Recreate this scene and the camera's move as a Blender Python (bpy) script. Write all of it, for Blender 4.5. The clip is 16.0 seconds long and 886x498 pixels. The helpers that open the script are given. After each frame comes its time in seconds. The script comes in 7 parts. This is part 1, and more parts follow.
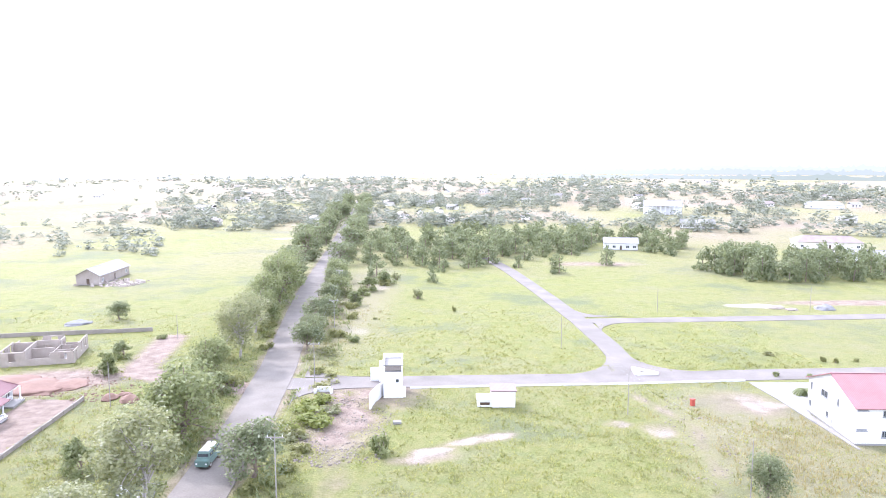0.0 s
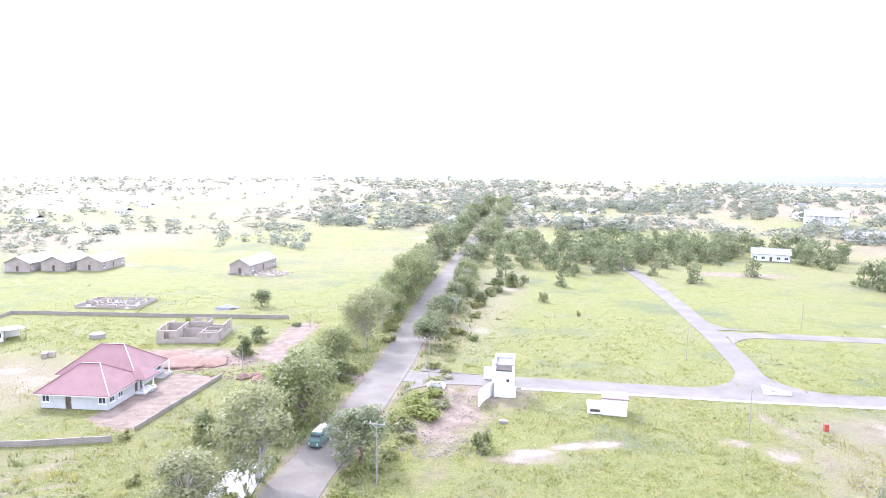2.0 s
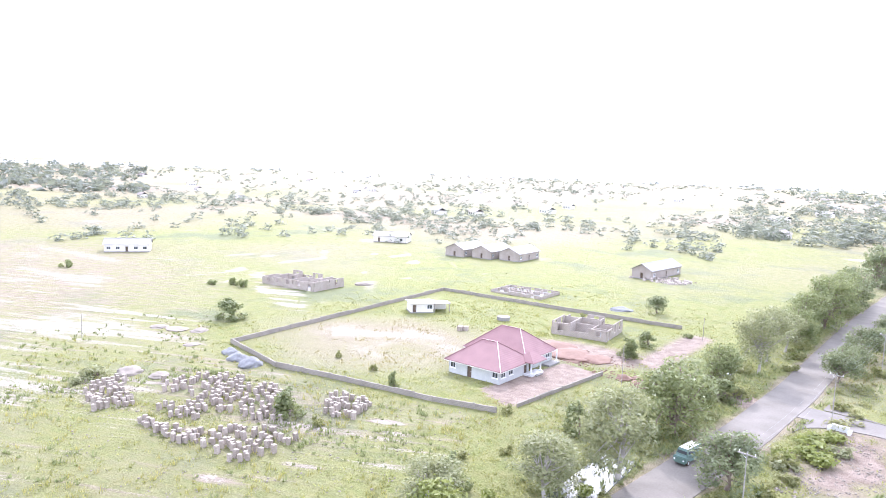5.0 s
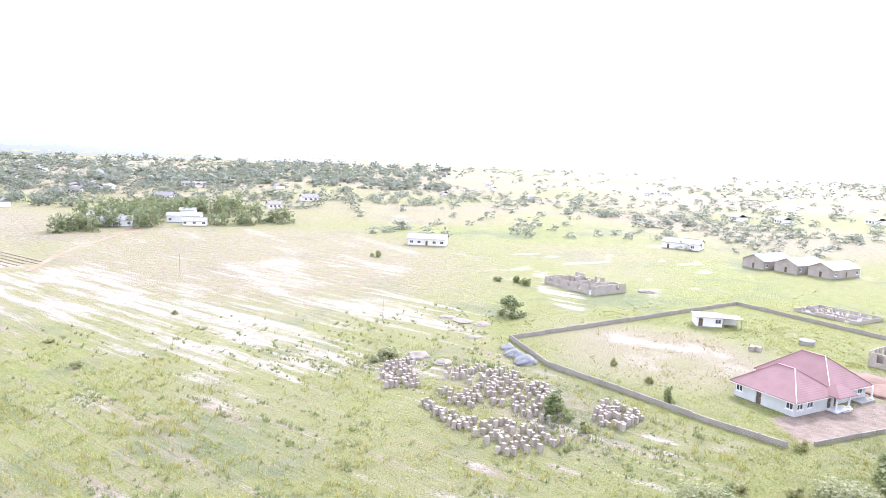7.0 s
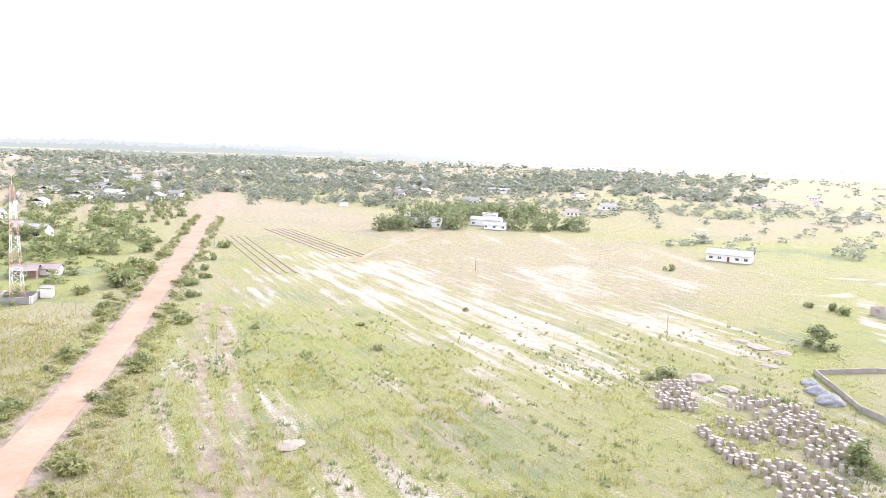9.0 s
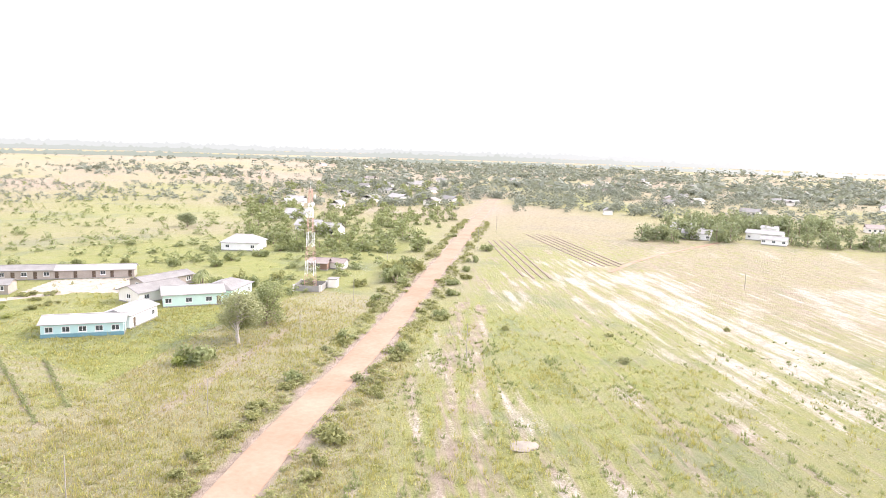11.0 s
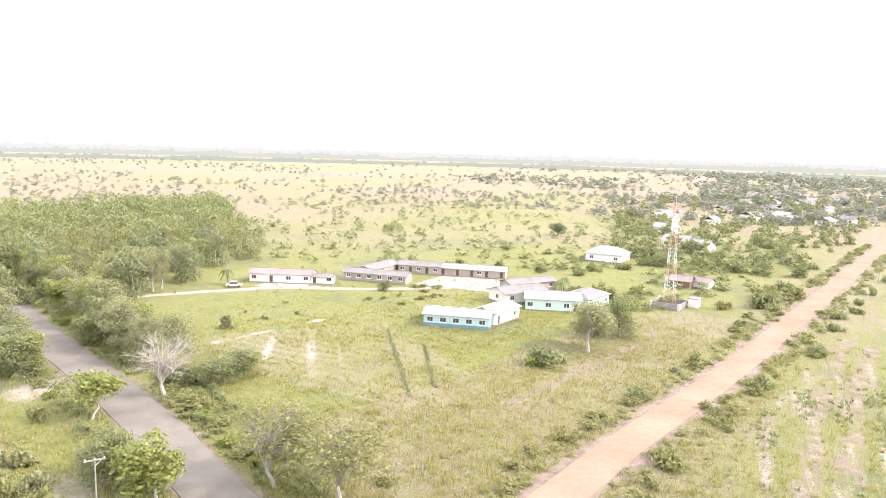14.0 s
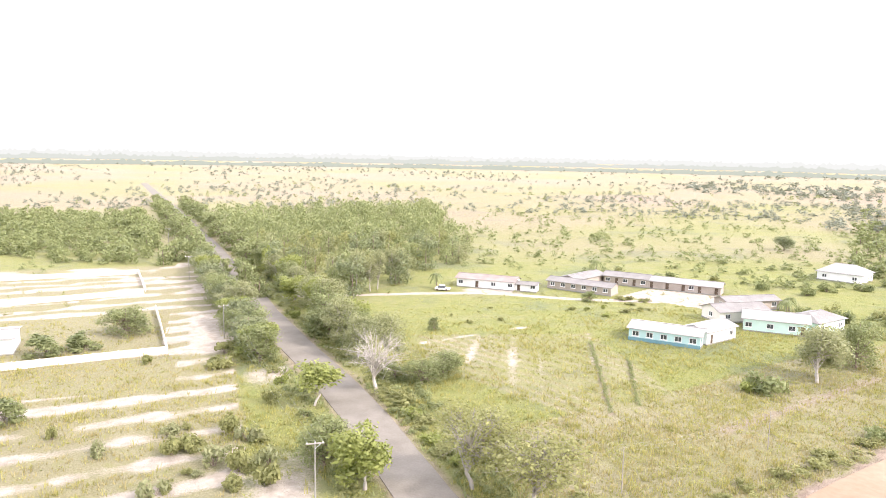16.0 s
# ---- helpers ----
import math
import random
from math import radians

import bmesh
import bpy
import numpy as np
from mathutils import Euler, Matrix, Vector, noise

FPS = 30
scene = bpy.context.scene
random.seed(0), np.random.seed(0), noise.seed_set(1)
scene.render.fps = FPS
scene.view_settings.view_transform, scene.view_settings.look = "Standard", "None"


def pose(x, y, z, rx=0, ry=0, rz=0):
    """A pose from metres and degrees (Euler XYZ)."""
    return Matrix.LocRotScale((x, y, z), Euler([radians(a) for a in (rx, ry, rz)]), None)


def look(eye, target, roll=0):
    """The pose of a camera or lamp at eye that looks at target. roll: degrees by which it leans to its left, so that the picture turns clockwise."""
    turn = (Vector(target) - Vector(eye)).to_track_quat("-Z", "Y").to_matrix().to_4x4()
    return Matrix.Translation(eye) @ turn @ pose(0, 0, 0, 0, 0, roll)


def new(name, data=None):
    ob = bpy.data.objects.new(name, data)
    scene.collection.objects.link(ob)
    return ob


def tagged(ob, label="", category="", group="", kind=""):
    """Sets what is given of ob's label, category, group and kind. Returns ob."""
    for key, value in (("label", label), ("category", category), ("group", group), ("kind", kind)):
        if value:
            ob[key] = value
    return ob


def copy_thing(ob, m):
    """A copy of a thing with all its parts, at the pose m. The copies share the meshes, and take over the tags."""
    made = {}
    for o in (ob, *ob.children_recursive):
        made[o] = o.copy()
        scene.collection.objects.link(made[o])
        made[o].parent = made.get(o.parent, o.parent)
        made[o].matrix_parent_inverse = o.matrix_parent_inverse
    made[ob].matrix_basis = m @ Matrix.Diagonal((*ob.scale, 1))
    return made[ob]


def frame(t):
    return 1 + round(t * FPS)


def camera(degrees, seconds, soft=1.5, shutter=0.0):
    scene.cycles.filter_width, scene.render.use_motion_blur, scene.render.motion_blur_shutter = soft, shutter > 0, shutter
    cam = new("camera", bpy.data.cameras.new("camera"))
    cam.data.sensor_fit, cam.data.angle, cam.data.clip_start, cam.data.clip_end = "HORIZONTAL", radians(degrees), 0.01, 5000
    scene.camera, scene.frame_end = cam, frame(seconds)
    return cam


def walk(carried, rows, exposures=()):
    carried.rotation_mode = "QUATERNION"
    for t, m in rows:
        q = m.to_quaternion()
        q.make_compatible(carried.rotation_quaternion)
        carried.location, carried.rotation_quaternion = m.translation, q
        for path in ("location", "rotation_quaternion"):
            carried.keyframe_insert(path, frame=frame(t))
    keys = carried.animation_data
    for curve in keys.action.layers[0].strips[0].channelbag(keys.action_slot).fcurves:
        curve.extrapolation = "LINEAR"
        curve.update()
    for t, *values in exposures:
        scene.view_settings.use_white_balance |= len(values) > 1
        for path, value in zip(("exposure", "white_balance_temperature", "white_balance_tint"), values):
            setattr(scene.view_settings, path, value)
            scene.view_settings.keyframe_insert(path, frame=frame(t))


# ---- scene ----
cam = camera(64.52, 16.0, 0.65)
PATH = [
    (0.0, pose(0.00, 0.00, 37.32, 82.97, -0.02, -0.00)),
    (0.5, pose(1.31, -0.23, 37.36, 82.90, -0.10, 3.26)),
    (1.0, pose(2.71, -0.50, 37.31, 82.89, -0.23, 6.57)),
    (1.5, pose(3.84, -0.52, 37.18, 82.98, -0.59, 9.34)),
    (2.0, pose(4.49, -0.52, 37.02, 83.14, -0.71, 11.82)),
    (2.5, pose(5.03, -0.44, 36.88, 83.11, -0.79, 15.28)),
    (3.0, pose(5.85, -0.25, 36.89, 82.99, -1.09, 20.93)),
    (3.5, pose(7.00, 0.10, 36.84, 82.87, -1.41, 27.00)),
    (4.0, pose(7.79, 0.42, 36.87, 82.82, -1.90, 32.80)),
    (4.5, pose(8.14, 0.75, 36.73, 82.86, -2.04, 39.06)),
    (7.0, pose(8.63, 2.59, 37.07, 82.09, -2.03, 68.72)),
    (7.5, pose(8.87, 3.23, 36.98, 82.03, -2.05, 74.44)),
    (8.0, pose(9.16, 4.07, 37.06, 81.98, -1.99, 80.58)),
    (8.5, pose(9.19, 4.91, 37.08, 81.95, -2.00, 86.89)),
    (9.0, pose(9.35, 5.65, 37.17, 81.91, -2.07, 93.08)),
    (9.5, pose(9.45, 6.42, 37.20, 81.88, -2.05, 98.44)),
    (10.0, pose(9.54, 7.12, 37.24, 81.87, -1.98, 103.86)),
    (12.5, pose(8.14, 10.57, 37.36, 81.87, -1.59, 130.50)),
    (13.0, pose(8.06, 10.77, 37.50, 81.92, -1.71, 135.45)),
    (13.5, pose(7.86, 10.97, 37.42, 81.97, -1.57, 140.17)),
    (14.0, pose(7.64, 11.18, 37.54, 81.99, -1.52, 144.71)),
    (14.5, pose(7.55, 11.17, 37.63, 82.03, -1.42, 149.18)),
    (15.0, pose(7.50, 11.17, 37.75, 82.06, -1.27, 153.29)),
    (15.5, pose(7.55, 11.16, 37.81, 82.13, -1.23, 157.32)),
    (16.0, pose(7.56, 11.25, 37.84, 82.22, -1.07, 161.45)),
]
walk(cam, PATH, [(0.0, 1.18, 5550, 22), (4.5, 1.17, 5550, 22), (7.0, 1.05, 5680, 19), (10.0, 1.0, 6250, 18), (12.5, 1.03, 6560, 18.5), (16.0, 1.07, 6550, 17.5)])

SUN_AZ, SUN_EL = 42.0, 37.0   # degrees left of +y, and above the ground
world = bpy.data.worlds.new("sky")
scene.world = world
world.use_nodes = True
wn, wl = world.node_tree.nodes, world.node_tree.links.new
sky = wn.new("ShaderNodeTexSky")
sky.sky_type = "NISHITA"
sky.sun_disc = False
sky.sun_elevation, sky.sun_rotation = radians(SUN_EL), radians(-SUN_AZ)
sky.air_density, sky.dust_density, sky.ozone_density = 1.0, 1.5, 1.0
wn["Background"].inputs["Strength"].default_value = 0.10
wl(sky.outputs["Color"], wn["Background"].inputs["Color"])
haze = wn.new("ShaderNodeBackground")   # even white overcast in front of the blue
haze.inputs["Color"].default_value, haze.inputs["Strength"].default_value = (1.0, 1.0, 1.0, 1), 1.22
both = wn.new("ShaderNodeAddShader")
wl(wn["Background"].outputs[0], both.inputs[0]), wl(haze.outputs[0], both.inputs[1])
wl(both.outputs[0], wn["World Output"].inputs["Surface"])
sun = new("sun", bpy.data.lights.new("sun", "SUN"))
sun.data.energy, sun.data.angle, sun.data.color = 2.7, radians(2.0), (1.0, 0.94, 0.85)
az, el = radians(SUN_AZ), radians(SUN_EL)
sun.matrix_world = look((-100 * math.sin(az), 100 * math.cos(az), 100 * math.tan(el)), (0, 0, 0))


# ---- materials ----
def material(name, a, b, scale=1.0, rough=0.7, bump=0.0, fine=None, metal=0.0, spec=0.5, per="", coord="Object", sheen=0.0):
    """Two tones mixed by noise at two scales, with fine relief. per: 'object' or 'island' adds a tone of its own to each piece."""
    m = bpy.data.materials.new(name)
    m.use_nodes = True
    nt, n, link = m.node_tree, m.node_tree.nodes, m.node_tree.links.new
    bsdf = n["Principled BSDF"]
    co = n.new("ShaderNodeTexCoord").outputs[coord]
    big = n.new("ShaderNodeTexNoise")
    big.inputs["Scale"].default_value, big.inputs["Detail"].default_value = scale, 4
    small = n.new("ShaderNodeTexNoise")
    small.inputs["Scale"].default_value, small.inputs["Detail"].default_value = fine or scale * 9, 3
    link(co, big.inputs["Vector"]), link(co, small.inputs["Vector"])
    add = n.new("ShaderNodeMath")
    add.operation = "MULTIPLY_ADD"
    add.inputs[1].default_value = 0.45
    link(small.outputs["Fac"], add.inputs[0]), link(big.outputs["Fac"], add.inputs[2])
    last = add.outputs[0]
    if per:
        src = n.new("ShaderNodeObjectInfo").outputs["Random"] if per == "object" else n.new("ShaderNodeNewGeometry").outputs["Random Per Island"]
        more = n.new("ShaderNodeMath")
        more.operation = "MULTIPLY_ADD"
        more.inputs[1].default_value = 0.5
        link(src, more.inputs[0]), link(last, more.inputs[2])
        last = more.outputs[0]
    ramp = n.new("ShaderNodeMapRange")
    ramp.inputs["From Min"].default_value, ramp.inputs["From Max"].default_value = (0.6, 1.35) if per else (0.45, 1.0)
    link(last, ramp.inputs["Value"])
    mix = n.new("ShaderNodeMix")
    mix.data_type = "RGBA"
    mix.inputs["A"].default_value, mix.inputs["B"].default_value = (*a, 1), (*b, 1)
    link(ramp.outputs["Result"], mix.inputs["Factor"])
    link(mix.outputs["Result"], bsdf.inputs["Base Color"])
    bsdf.inputs["Roughness"].default_value = rough
    bsdf.inputs["Metallic"].default_value = metal
    bsdf.inputs["Specular IOR Level"].default_value = spec
    bsdf.inputs["Sheen Weight"].default_value = sheen
    if bump:
        bp = n.new("ShaderNodeBump")
        bp.inputs["Strength"].default_value, bp.inputs["Distance"].default_value = 1.0, bump
        link(small.outputs["Fac"], bp.inputs["Height"]), link(bp.outputs["Normal"], bsdf.inputs["Normal"])
    return m


def foliage(name, a, b, through_it=0.35, rough=0.5):
    """Leaves: a tone for each leaf, gloss, and light shining through."""
    m = material(name, a, b, 0.35, rough, 0, 2.0, spec=0.2, per="island")
    n, link = m.node_tree.nodes, m.node_tree.links.new
    bsdf, out = n["Principled BSDF"], n["Material Output"]
    tone = bsdf.inputs["Base Color"].links[0].from_socket
    glow = n.new("ShaderNodeBsdfTranslucent")
    warm = n.new("ShaderNodeMix")
    warm.data_type, warm.blend_type = "RGBA", "MULTIPLY"
    warm.inputs["Factor"].default_value, warm.inputs["B"].default_value = 1.0, (1.0, 1.0, 0.8, 1)
    link(tone, warm.inputs["A"]), link(warm.outputs["Result"], glow.inputs["Color"])
    mix = n.new("ShaderNodeMixShader")
    mix.inputs["Fac"].default_value = through_it
    link(bsdf.outputs[0], mix.inputs[1]), link(glow.outputs[0], mix.inputs[2]), link(mix.outputs[0], out.inputs["Surface"])
    return m


def sheeting(name, a, b, pitch=0.2, rough=0.4, metal=0.0):
    """Corrugated roofing sheet: ribs along local y of the sheet's object, with rust and fading."""
    m = material(name, a, b, 0.4, rough, 0, 3.0, metal)
    n, link = m.node_tree.nodes, m.node_tree.links.new
    wave = n.new("ShaderNodeTexWave")
    wave.bands_direction = "X"
    wave.inputs["Scale"].default_value = 0.314 / pitch
    co = n.new("ShaderNodeTexCoord").outputs["Object"]
    bp = n.new("ShaderNodeBump")
    bp.inputs["Distance"].default_value = 0.012
    link(co, wave.inputs["Vector"]), link(wave.outputs["Fac"], bp.inputs["Height"])
    link(bp.outputs["Normal"], n["Principled BSDF"].inputs["Normal"])
    return m


def blockwork(name, a, b, mortar, w=0.45, h=0.22):
    """Sandcrete blocks in courses, with joints and stains."""
    m = material(name, a, b, 0.5, 0.9, 0.01, 6.0)
    n, link = m.node_tree.nodes, m.node_tree.links.new
    bsdf = n["Principled BSDF"]
    tone = bsdf.inputs["Base Color"].links[0].from_socket
    tex = n.new("ShaderNodeTexBrick")
    tex.inputs["Scale"].default_value, tex.inputs["Mortar Size"].default_value = 1.0, 0.02
    tex.inputs["Brick Width"].default_value, tex.inputs["Row Height"].default_value = w, h
    tex.inputs["Mortar"].default_value = (*mortar, 1)
    sep, comb = n.new("ShaderNodeSeparateXYZ"), n.new("ShaderNodeCombineXYZ")
    link(n.new("ShaderNodeTexCoord").outputs["Object"], sep.inputs[0])
    add = n.new("ShaderNodeMath")
    link(sep.outputs[0], add.inputs[0]), link(sep.outputs[1], add.inputs[1])
    link(add.outputs[0], comb.inputs[0]), link(sep.outputs[2], comb.inputs[1])
    link(comb.outputs[0], tex.inputs["Vector"])
    link(tone, tex.inputs["Color1"]), link(tone, tex.inputs["Color2"])
    link(tex.outputs["Color"], bsdf.inputs["Base Color"])
    return m


M = {
    "asphalt": material("asphalt", (0.145, 0.129, 0.108), (0.218, 0.196, 0.168), 0.25, 0.85, 0.01, 4.0, spec=0.15),
    "worn_asphalt": material("worn_asphalt", (0.155, 0.14, 0.122), (0.228, 0.207, 0.182), 0.2, 0.9, 0.01, 3.0, spec=0.12),
    "laterite": material("laterite", (0.235, 0.152, 0.102), (0.325, 0.232, 0.17), 0.12, 0.9, 0.05, 1.1, spec=0.1),
    "concrete": material("concrete", (0.22, 0.208, 0.19), (0.30, 0.285, 0.262), 0.6, 0.9, 0.01, spec=0.15),
    "white_paint": material("white_paint", (0.62, 0.61, 0.595), (0.72, 0.71, 0.695), 0.5, 0.6),
    "cream_paint": material("cream_paint", (0.60, 0.56, 0.50), (0.70, 0.66, 0.60), 0.5, 0.7),
    "grey_render": material("grey_render", (0.40, 0.40, 0.38), (0.52, 0.52, 0.49), 0.5, 0.8),
    "teal_paint": material("teal_paint", (0.36, 0.52, 0.52), (0.46, 0.62, 0.61), 0.5, 0.6),
    "mint_paint": material("mint_paint", (0.45, 0.60, 0.54), (0.55, 0.70, 0.64), 0.5, 0.6),
    "dark_teal": material("dark_teal", (0.10, 0.22, 0.26), (0.15, 0.28, 0.32), 0.5, 0.6),
    "brown_wall": material("brown_wall", (0.27, 0.225, 0.19), (0.39, 0.34, 0.295), 0.4, 0.9),
    "blocks": blockwork("blocks", (0.23, 0.20, 0.165), (0.33, 0.29, 0.24), (0.17, 0.155, 0.135)),
    "stack_block": material("stack_block", (0.255, 0.212, 0.172), (0.385, 0.33, 0.275), 0.8, 0.95, 0.01, per="object"),
    "red_roof": sheeting("red_roof", (0.245, 0.115, 0.11), (0.30, 0.15, 0.145), 0.25, 0.65),
    "maroon_roof": sheeting("maroon_roof", (0.195, 0.10, 0.098), (0.25, 0.135, 0.13), 0.3, 0.65),
    "pale_roof": sheeting("pale_roof", (0.215, 0.205, 0.194), (0.315, 0.30, 0.285), 0.2, 0.6),
    "grey_roof": sheeting("grey_roof", (0.145, 0.133, 0.124), (0.225, 0.21, 0.196), 0.2, 0.6),
    "rusty_roof": sheeting("rusty_roof", (0.19, 0.145, 0.128), (0.275, 0.23, 0.208), 0.2, 0.6),
    "glass": material("glass", (0.05, 0.055, 0.06), (0.09, 0.095, 0.10), 1.0, 0.12),
    "dark_wood": material("dark_wood", (0.07, 0.045, 0.03), (0.13, 0.09, 0.06), 1.0, 0.7),
    "pole_wood": material("pole_wood", (0.24, 0.215, 0.19), (0.34, 0.31, 0.28), 1.0, 0.85),
    "wire": material("wire", (0.27, 0.27, 0.26), (0.36, 0.36, 0.35), 2.0, 0.5),
    "galvanised": material("galvanised", (0.5, 0.5, 0.5), (0.62, 0.62, 0.62), 2.0, 0.45, metal=0.6),
    "red_paint": material("red_paint", (0.33, 0.06, 0.04), (0.42, 0.09, 0.06), 1.0, 0.5),
    "orange_paint": material("orange_paint", (0.42, 0.24, 0.19), (0.5, 0.32, 0.26), 1.0, 0.5),
    "gravel": material("gravel", (0.15, 0.148, 0.148), (0.25, 0.247, 0.245), 2.0, 0.9, 0.05, 14.0),
    "red_soil": material("red_soil", (0.155, 0.092, 0.066), (0.225, 0.142, 0.104), 0.6, 0.95, 0.05, 5.0),
    "pale_soil": material("pale_soil", (0.20, 0.17, 0.135), (0.28, 0.24, 0.195), 0.6, 0.95, 0.05, 5.0),
    "water": material("water", (0.10, 0.11, 0.09), (0.14, 0.14, 0.12), 0.3, 0.2, 0.004, 3.0, spec=1.0),
    "bark": material("bark", (0.16, 0.12, 0.09), (0.28, 0.22, 0.17), 1.5, 0.9, 0.03),
    "pale_bark": material("pale_bark", (0.31, 0.28, 0.245), (0.46, 0.42, 0.375), 1.5, 0.85, 0.02),
    "grey_bark": material("grey_bark", (0.23, 0.205, 0.175), (0.35, 0.315, 0.275), 1.5, 0.9, 0.03),
    "leaf_dark": foliage("leaf_dark", (0.146, 0.174, 0.095), (0.280, 0.300, 0.168), 0.45),
    "leaf_mid": foliage("leaf_mid", (0.162, 0.188, 0.084), (0.314, 0.334, 0.162), 0.45),
    "leaf_bright": foliage("leaf_bright", (0.195, 0.225, 0.06), (0.335, 0.355, 0.125), 0.45),
    "leaf_pale": foliage("leaf_pale", (0.213, 0.224, 0.118), (0.353, 0.358, 0.196), 0.45),
    "leaf_olive": foliage("leaf_olive", (0.185, 0.193, 0.078), (0.342, 0.336, 0.146), 0.45),
    # two far-tree tones with haze painted into the leaf colour, paler for the sunward side
    "leaf_haze": foliage("leaf_haze", (0.165, 0.182, 0.145), (0.245, 0.258, 0.21), 0.4),
    "leaf_sun_haze": foliage("leaf_sun_haze", (0.205, 0.222, 0.18), (0.295, 0.308, 0.255), 0.45),
    "grass_blade": foliage("grass_blade", (0.205, 0.225, 0.064), (0.405, 0.392, 0.146), 0.4, 0.55),
    "tall_blade": foliage("tall_blade", (0.205, 0.205, 0.06), (0.44, 0.395, 0.15), 0.4, 0.55),
    "window_grey": material("window_grey", (0.22, 0.22, 0.22), (0.30, 0.30, 0.30), 1.0, 0.6),
    "van_green": material("van_green", (0.13, 0.185, 0.165), (0.17, 0.225, 0.20), 1.0, 0.45),
    "ruin_blocks": blockwork("ruin_blocks", (0.29, 0.245, 0.20), (0.41, 0.355, 0.30), (0.24, 0.21, 0.175)),
    "pink_roof": sheeting("pink_roof", (0.21, 0.145, 0.138), (0.26, 0.185, 0.175), 0.2, 0.7),
    "furrow": material("furrow", (0.195, 0.15, 0.12), (0.27, 0.215, 0.175), 0.6, 0.95, 0.04, 4.0, spec=0.05),
    "straw": foliage("straw", (0.25, 0.215, 0.09), (0.42, 0.355, 0.18), 0.35, 0.55),
}


def ground_material():
    m = bpy.data.materials.new("ground_cover")
    m.use_nodes = True
    n, link = m.node_tree.nodes, m.node_tree.links.new
    bsdf = n["Principled BSDF"]
    co = n.new("ShaderNodeTexCoord").outputs["Object"]

    def noise_at(scale, detail=5, rough=0.6):
        t = n.new("ShaderNodeTexNoise")
        t.inputs["Scale"].default_value, t.inputs["Detail"].default_value, t.inputs["Roughness"].default_value = scale, detail, rough
        link(co, t.inputs["Vector"])
        return t.outputs["Fac"]

    def blend(a, b, fac):
        x = n.new("ShaderNodeMix")
        x.data_type = "RGBA"
        for key, v in (("A", a), ("B", b)):
            if isinstance(v, tuple):
                x.inputs[key].default_value = (*v, 1)
            else:
                link(v, x.inputs[key])
        link(fac, x.inputs["Factor"])
        return x.outputs["Result"]

    def span(v, lo, hi):
        r = n.new("ShaderNodeMapRange")
        r.inputs["From Min"].default_value, r.inputs["From Max"].default_value = lo, hi
        link(v, r.inputs["Value"])
        return r.outputs["Result"]

    def edge(mask, fac, width=0.12):
        """The mask, its edge broken by noise."""
        s = n.new("ShaderNodeMath")
        s.operation = "MULTIPLY_ADD"
        s.inputs[1].default_value = 0.55
        link(fac, s.inputs[0]), link(mask, s.inputs[2])
        return span(s.outputs[0], 0.78 - width, 0.78 + width)

    soil = n.new("ShaderNodeAttribute")
    soil.attribute_name = "soil"
    sep = n.new("ShaderNodeSeparateColor")
    link(soil.outputs["Color"], sep.inputs[0])
    fine, mid, wide, vast = noise_at(3.2, 6, 0.72), noise_at(0.5), noise_at(0.09), noise_at(0.012)
    turn = n.new("ShaderNodeMapping")   # rows of the old ploughing
    turn.inputs["Rotation"].default_value = (0, 0, radians(-31))
    link(co, turn.inputs["Vector"])
    drawn = n.new("ShaderNodeMapping")
    drawn.inputs["Scale"].default_value = (0.11, 1.0, 1.0)
    link(turn.outputs["Vector"], drawn.inputs["Vector"])

    def rows(scale, detail):
        t = n.new("ShaderNodeTexNoise")
        t.inputs["Scale"].default_value, t.inputs["Detail"].default_value, t.inputs["Roughness"].default_value = scale, detail, 0.65
        t.inputs["Distortion"].default_value = 0.4
        link(drawn.outputs["Vector"], t.inputs["Vector"])
        return span(t.outputs["Fac"], 0.33, 0.67)

    def choose(a, b):
        x = n.new("ShaderNodeMix")
        link(soil.outputs["Alpha"], x.inputs["Factor"]), link(a, x.inputs["A"]), link(b, x.inputs["B"])
        return x.outputs["Result"]

    broad, narrow = rows(0.72, 5), rows(1.1, 5)
    crumbled = n.new("ShaderNodeMix")   # sandy rows broken up by tufts
    crumbled.inputs["Factor"].default_value = 0.5
    link(broad, crumbled.inputs["A"]), link(span(fine, 0.36, 0.64), crumbled.inputs["B"])
    grass = blend((0.143, 0.162, 0.053), (0.28, 0.282, 0.112), span(fine, 0.34, 0.66))
    grass = blend(grass, (0.155, 0.178, 0.045), span(noise_at(0.22, 6, 0.7), 0.5, 0.74))
    grass = blend(grass, (0.262, 0.25, 0.098), span(mid, 0.42, 0.75))
    grass = blend(grass, (0.238, 0.226, 0.145), span(wide, 0.5, 0.95))
    grass = blend(grass, (0.165, 0.182, 0.095), span(noise_at(0.03, 8, 0.7), 0.52, 0.62))
    grass = blend(grass, (0.268, 0.228, 0.165), span(vast, 0.54, 0.95))
    straw = blend((0.20, 0.18, 0.11), (0.35, 0.31, 0.205), span(fine, 0.3, 0.7))
    straw = blend(straw, (0.21, 0.21, 0.08), span(mid, 0.5, 0.75))
    sand = blend((0.31, 0.265, 0.215), (0.48, 0.425, 0.365), span(mid, 0.28, 0.66))
    earth = blend((0.205, 0.155, 0.12), (0.36, 0.288, 0.235), span(mid, 0.3, 0.7))
    col = blend(grass, straw, edge(sep.outputs[2], choose(mid, narrow), 0.4))
    col = blend(col, earth, edge(sep.outputs[1], choose(fine, narrow), 0.26))
    col = blend(col, sand, edge(sep.outputs[0], choose(fine, crumbled.outputs["Result"]), 0.12))
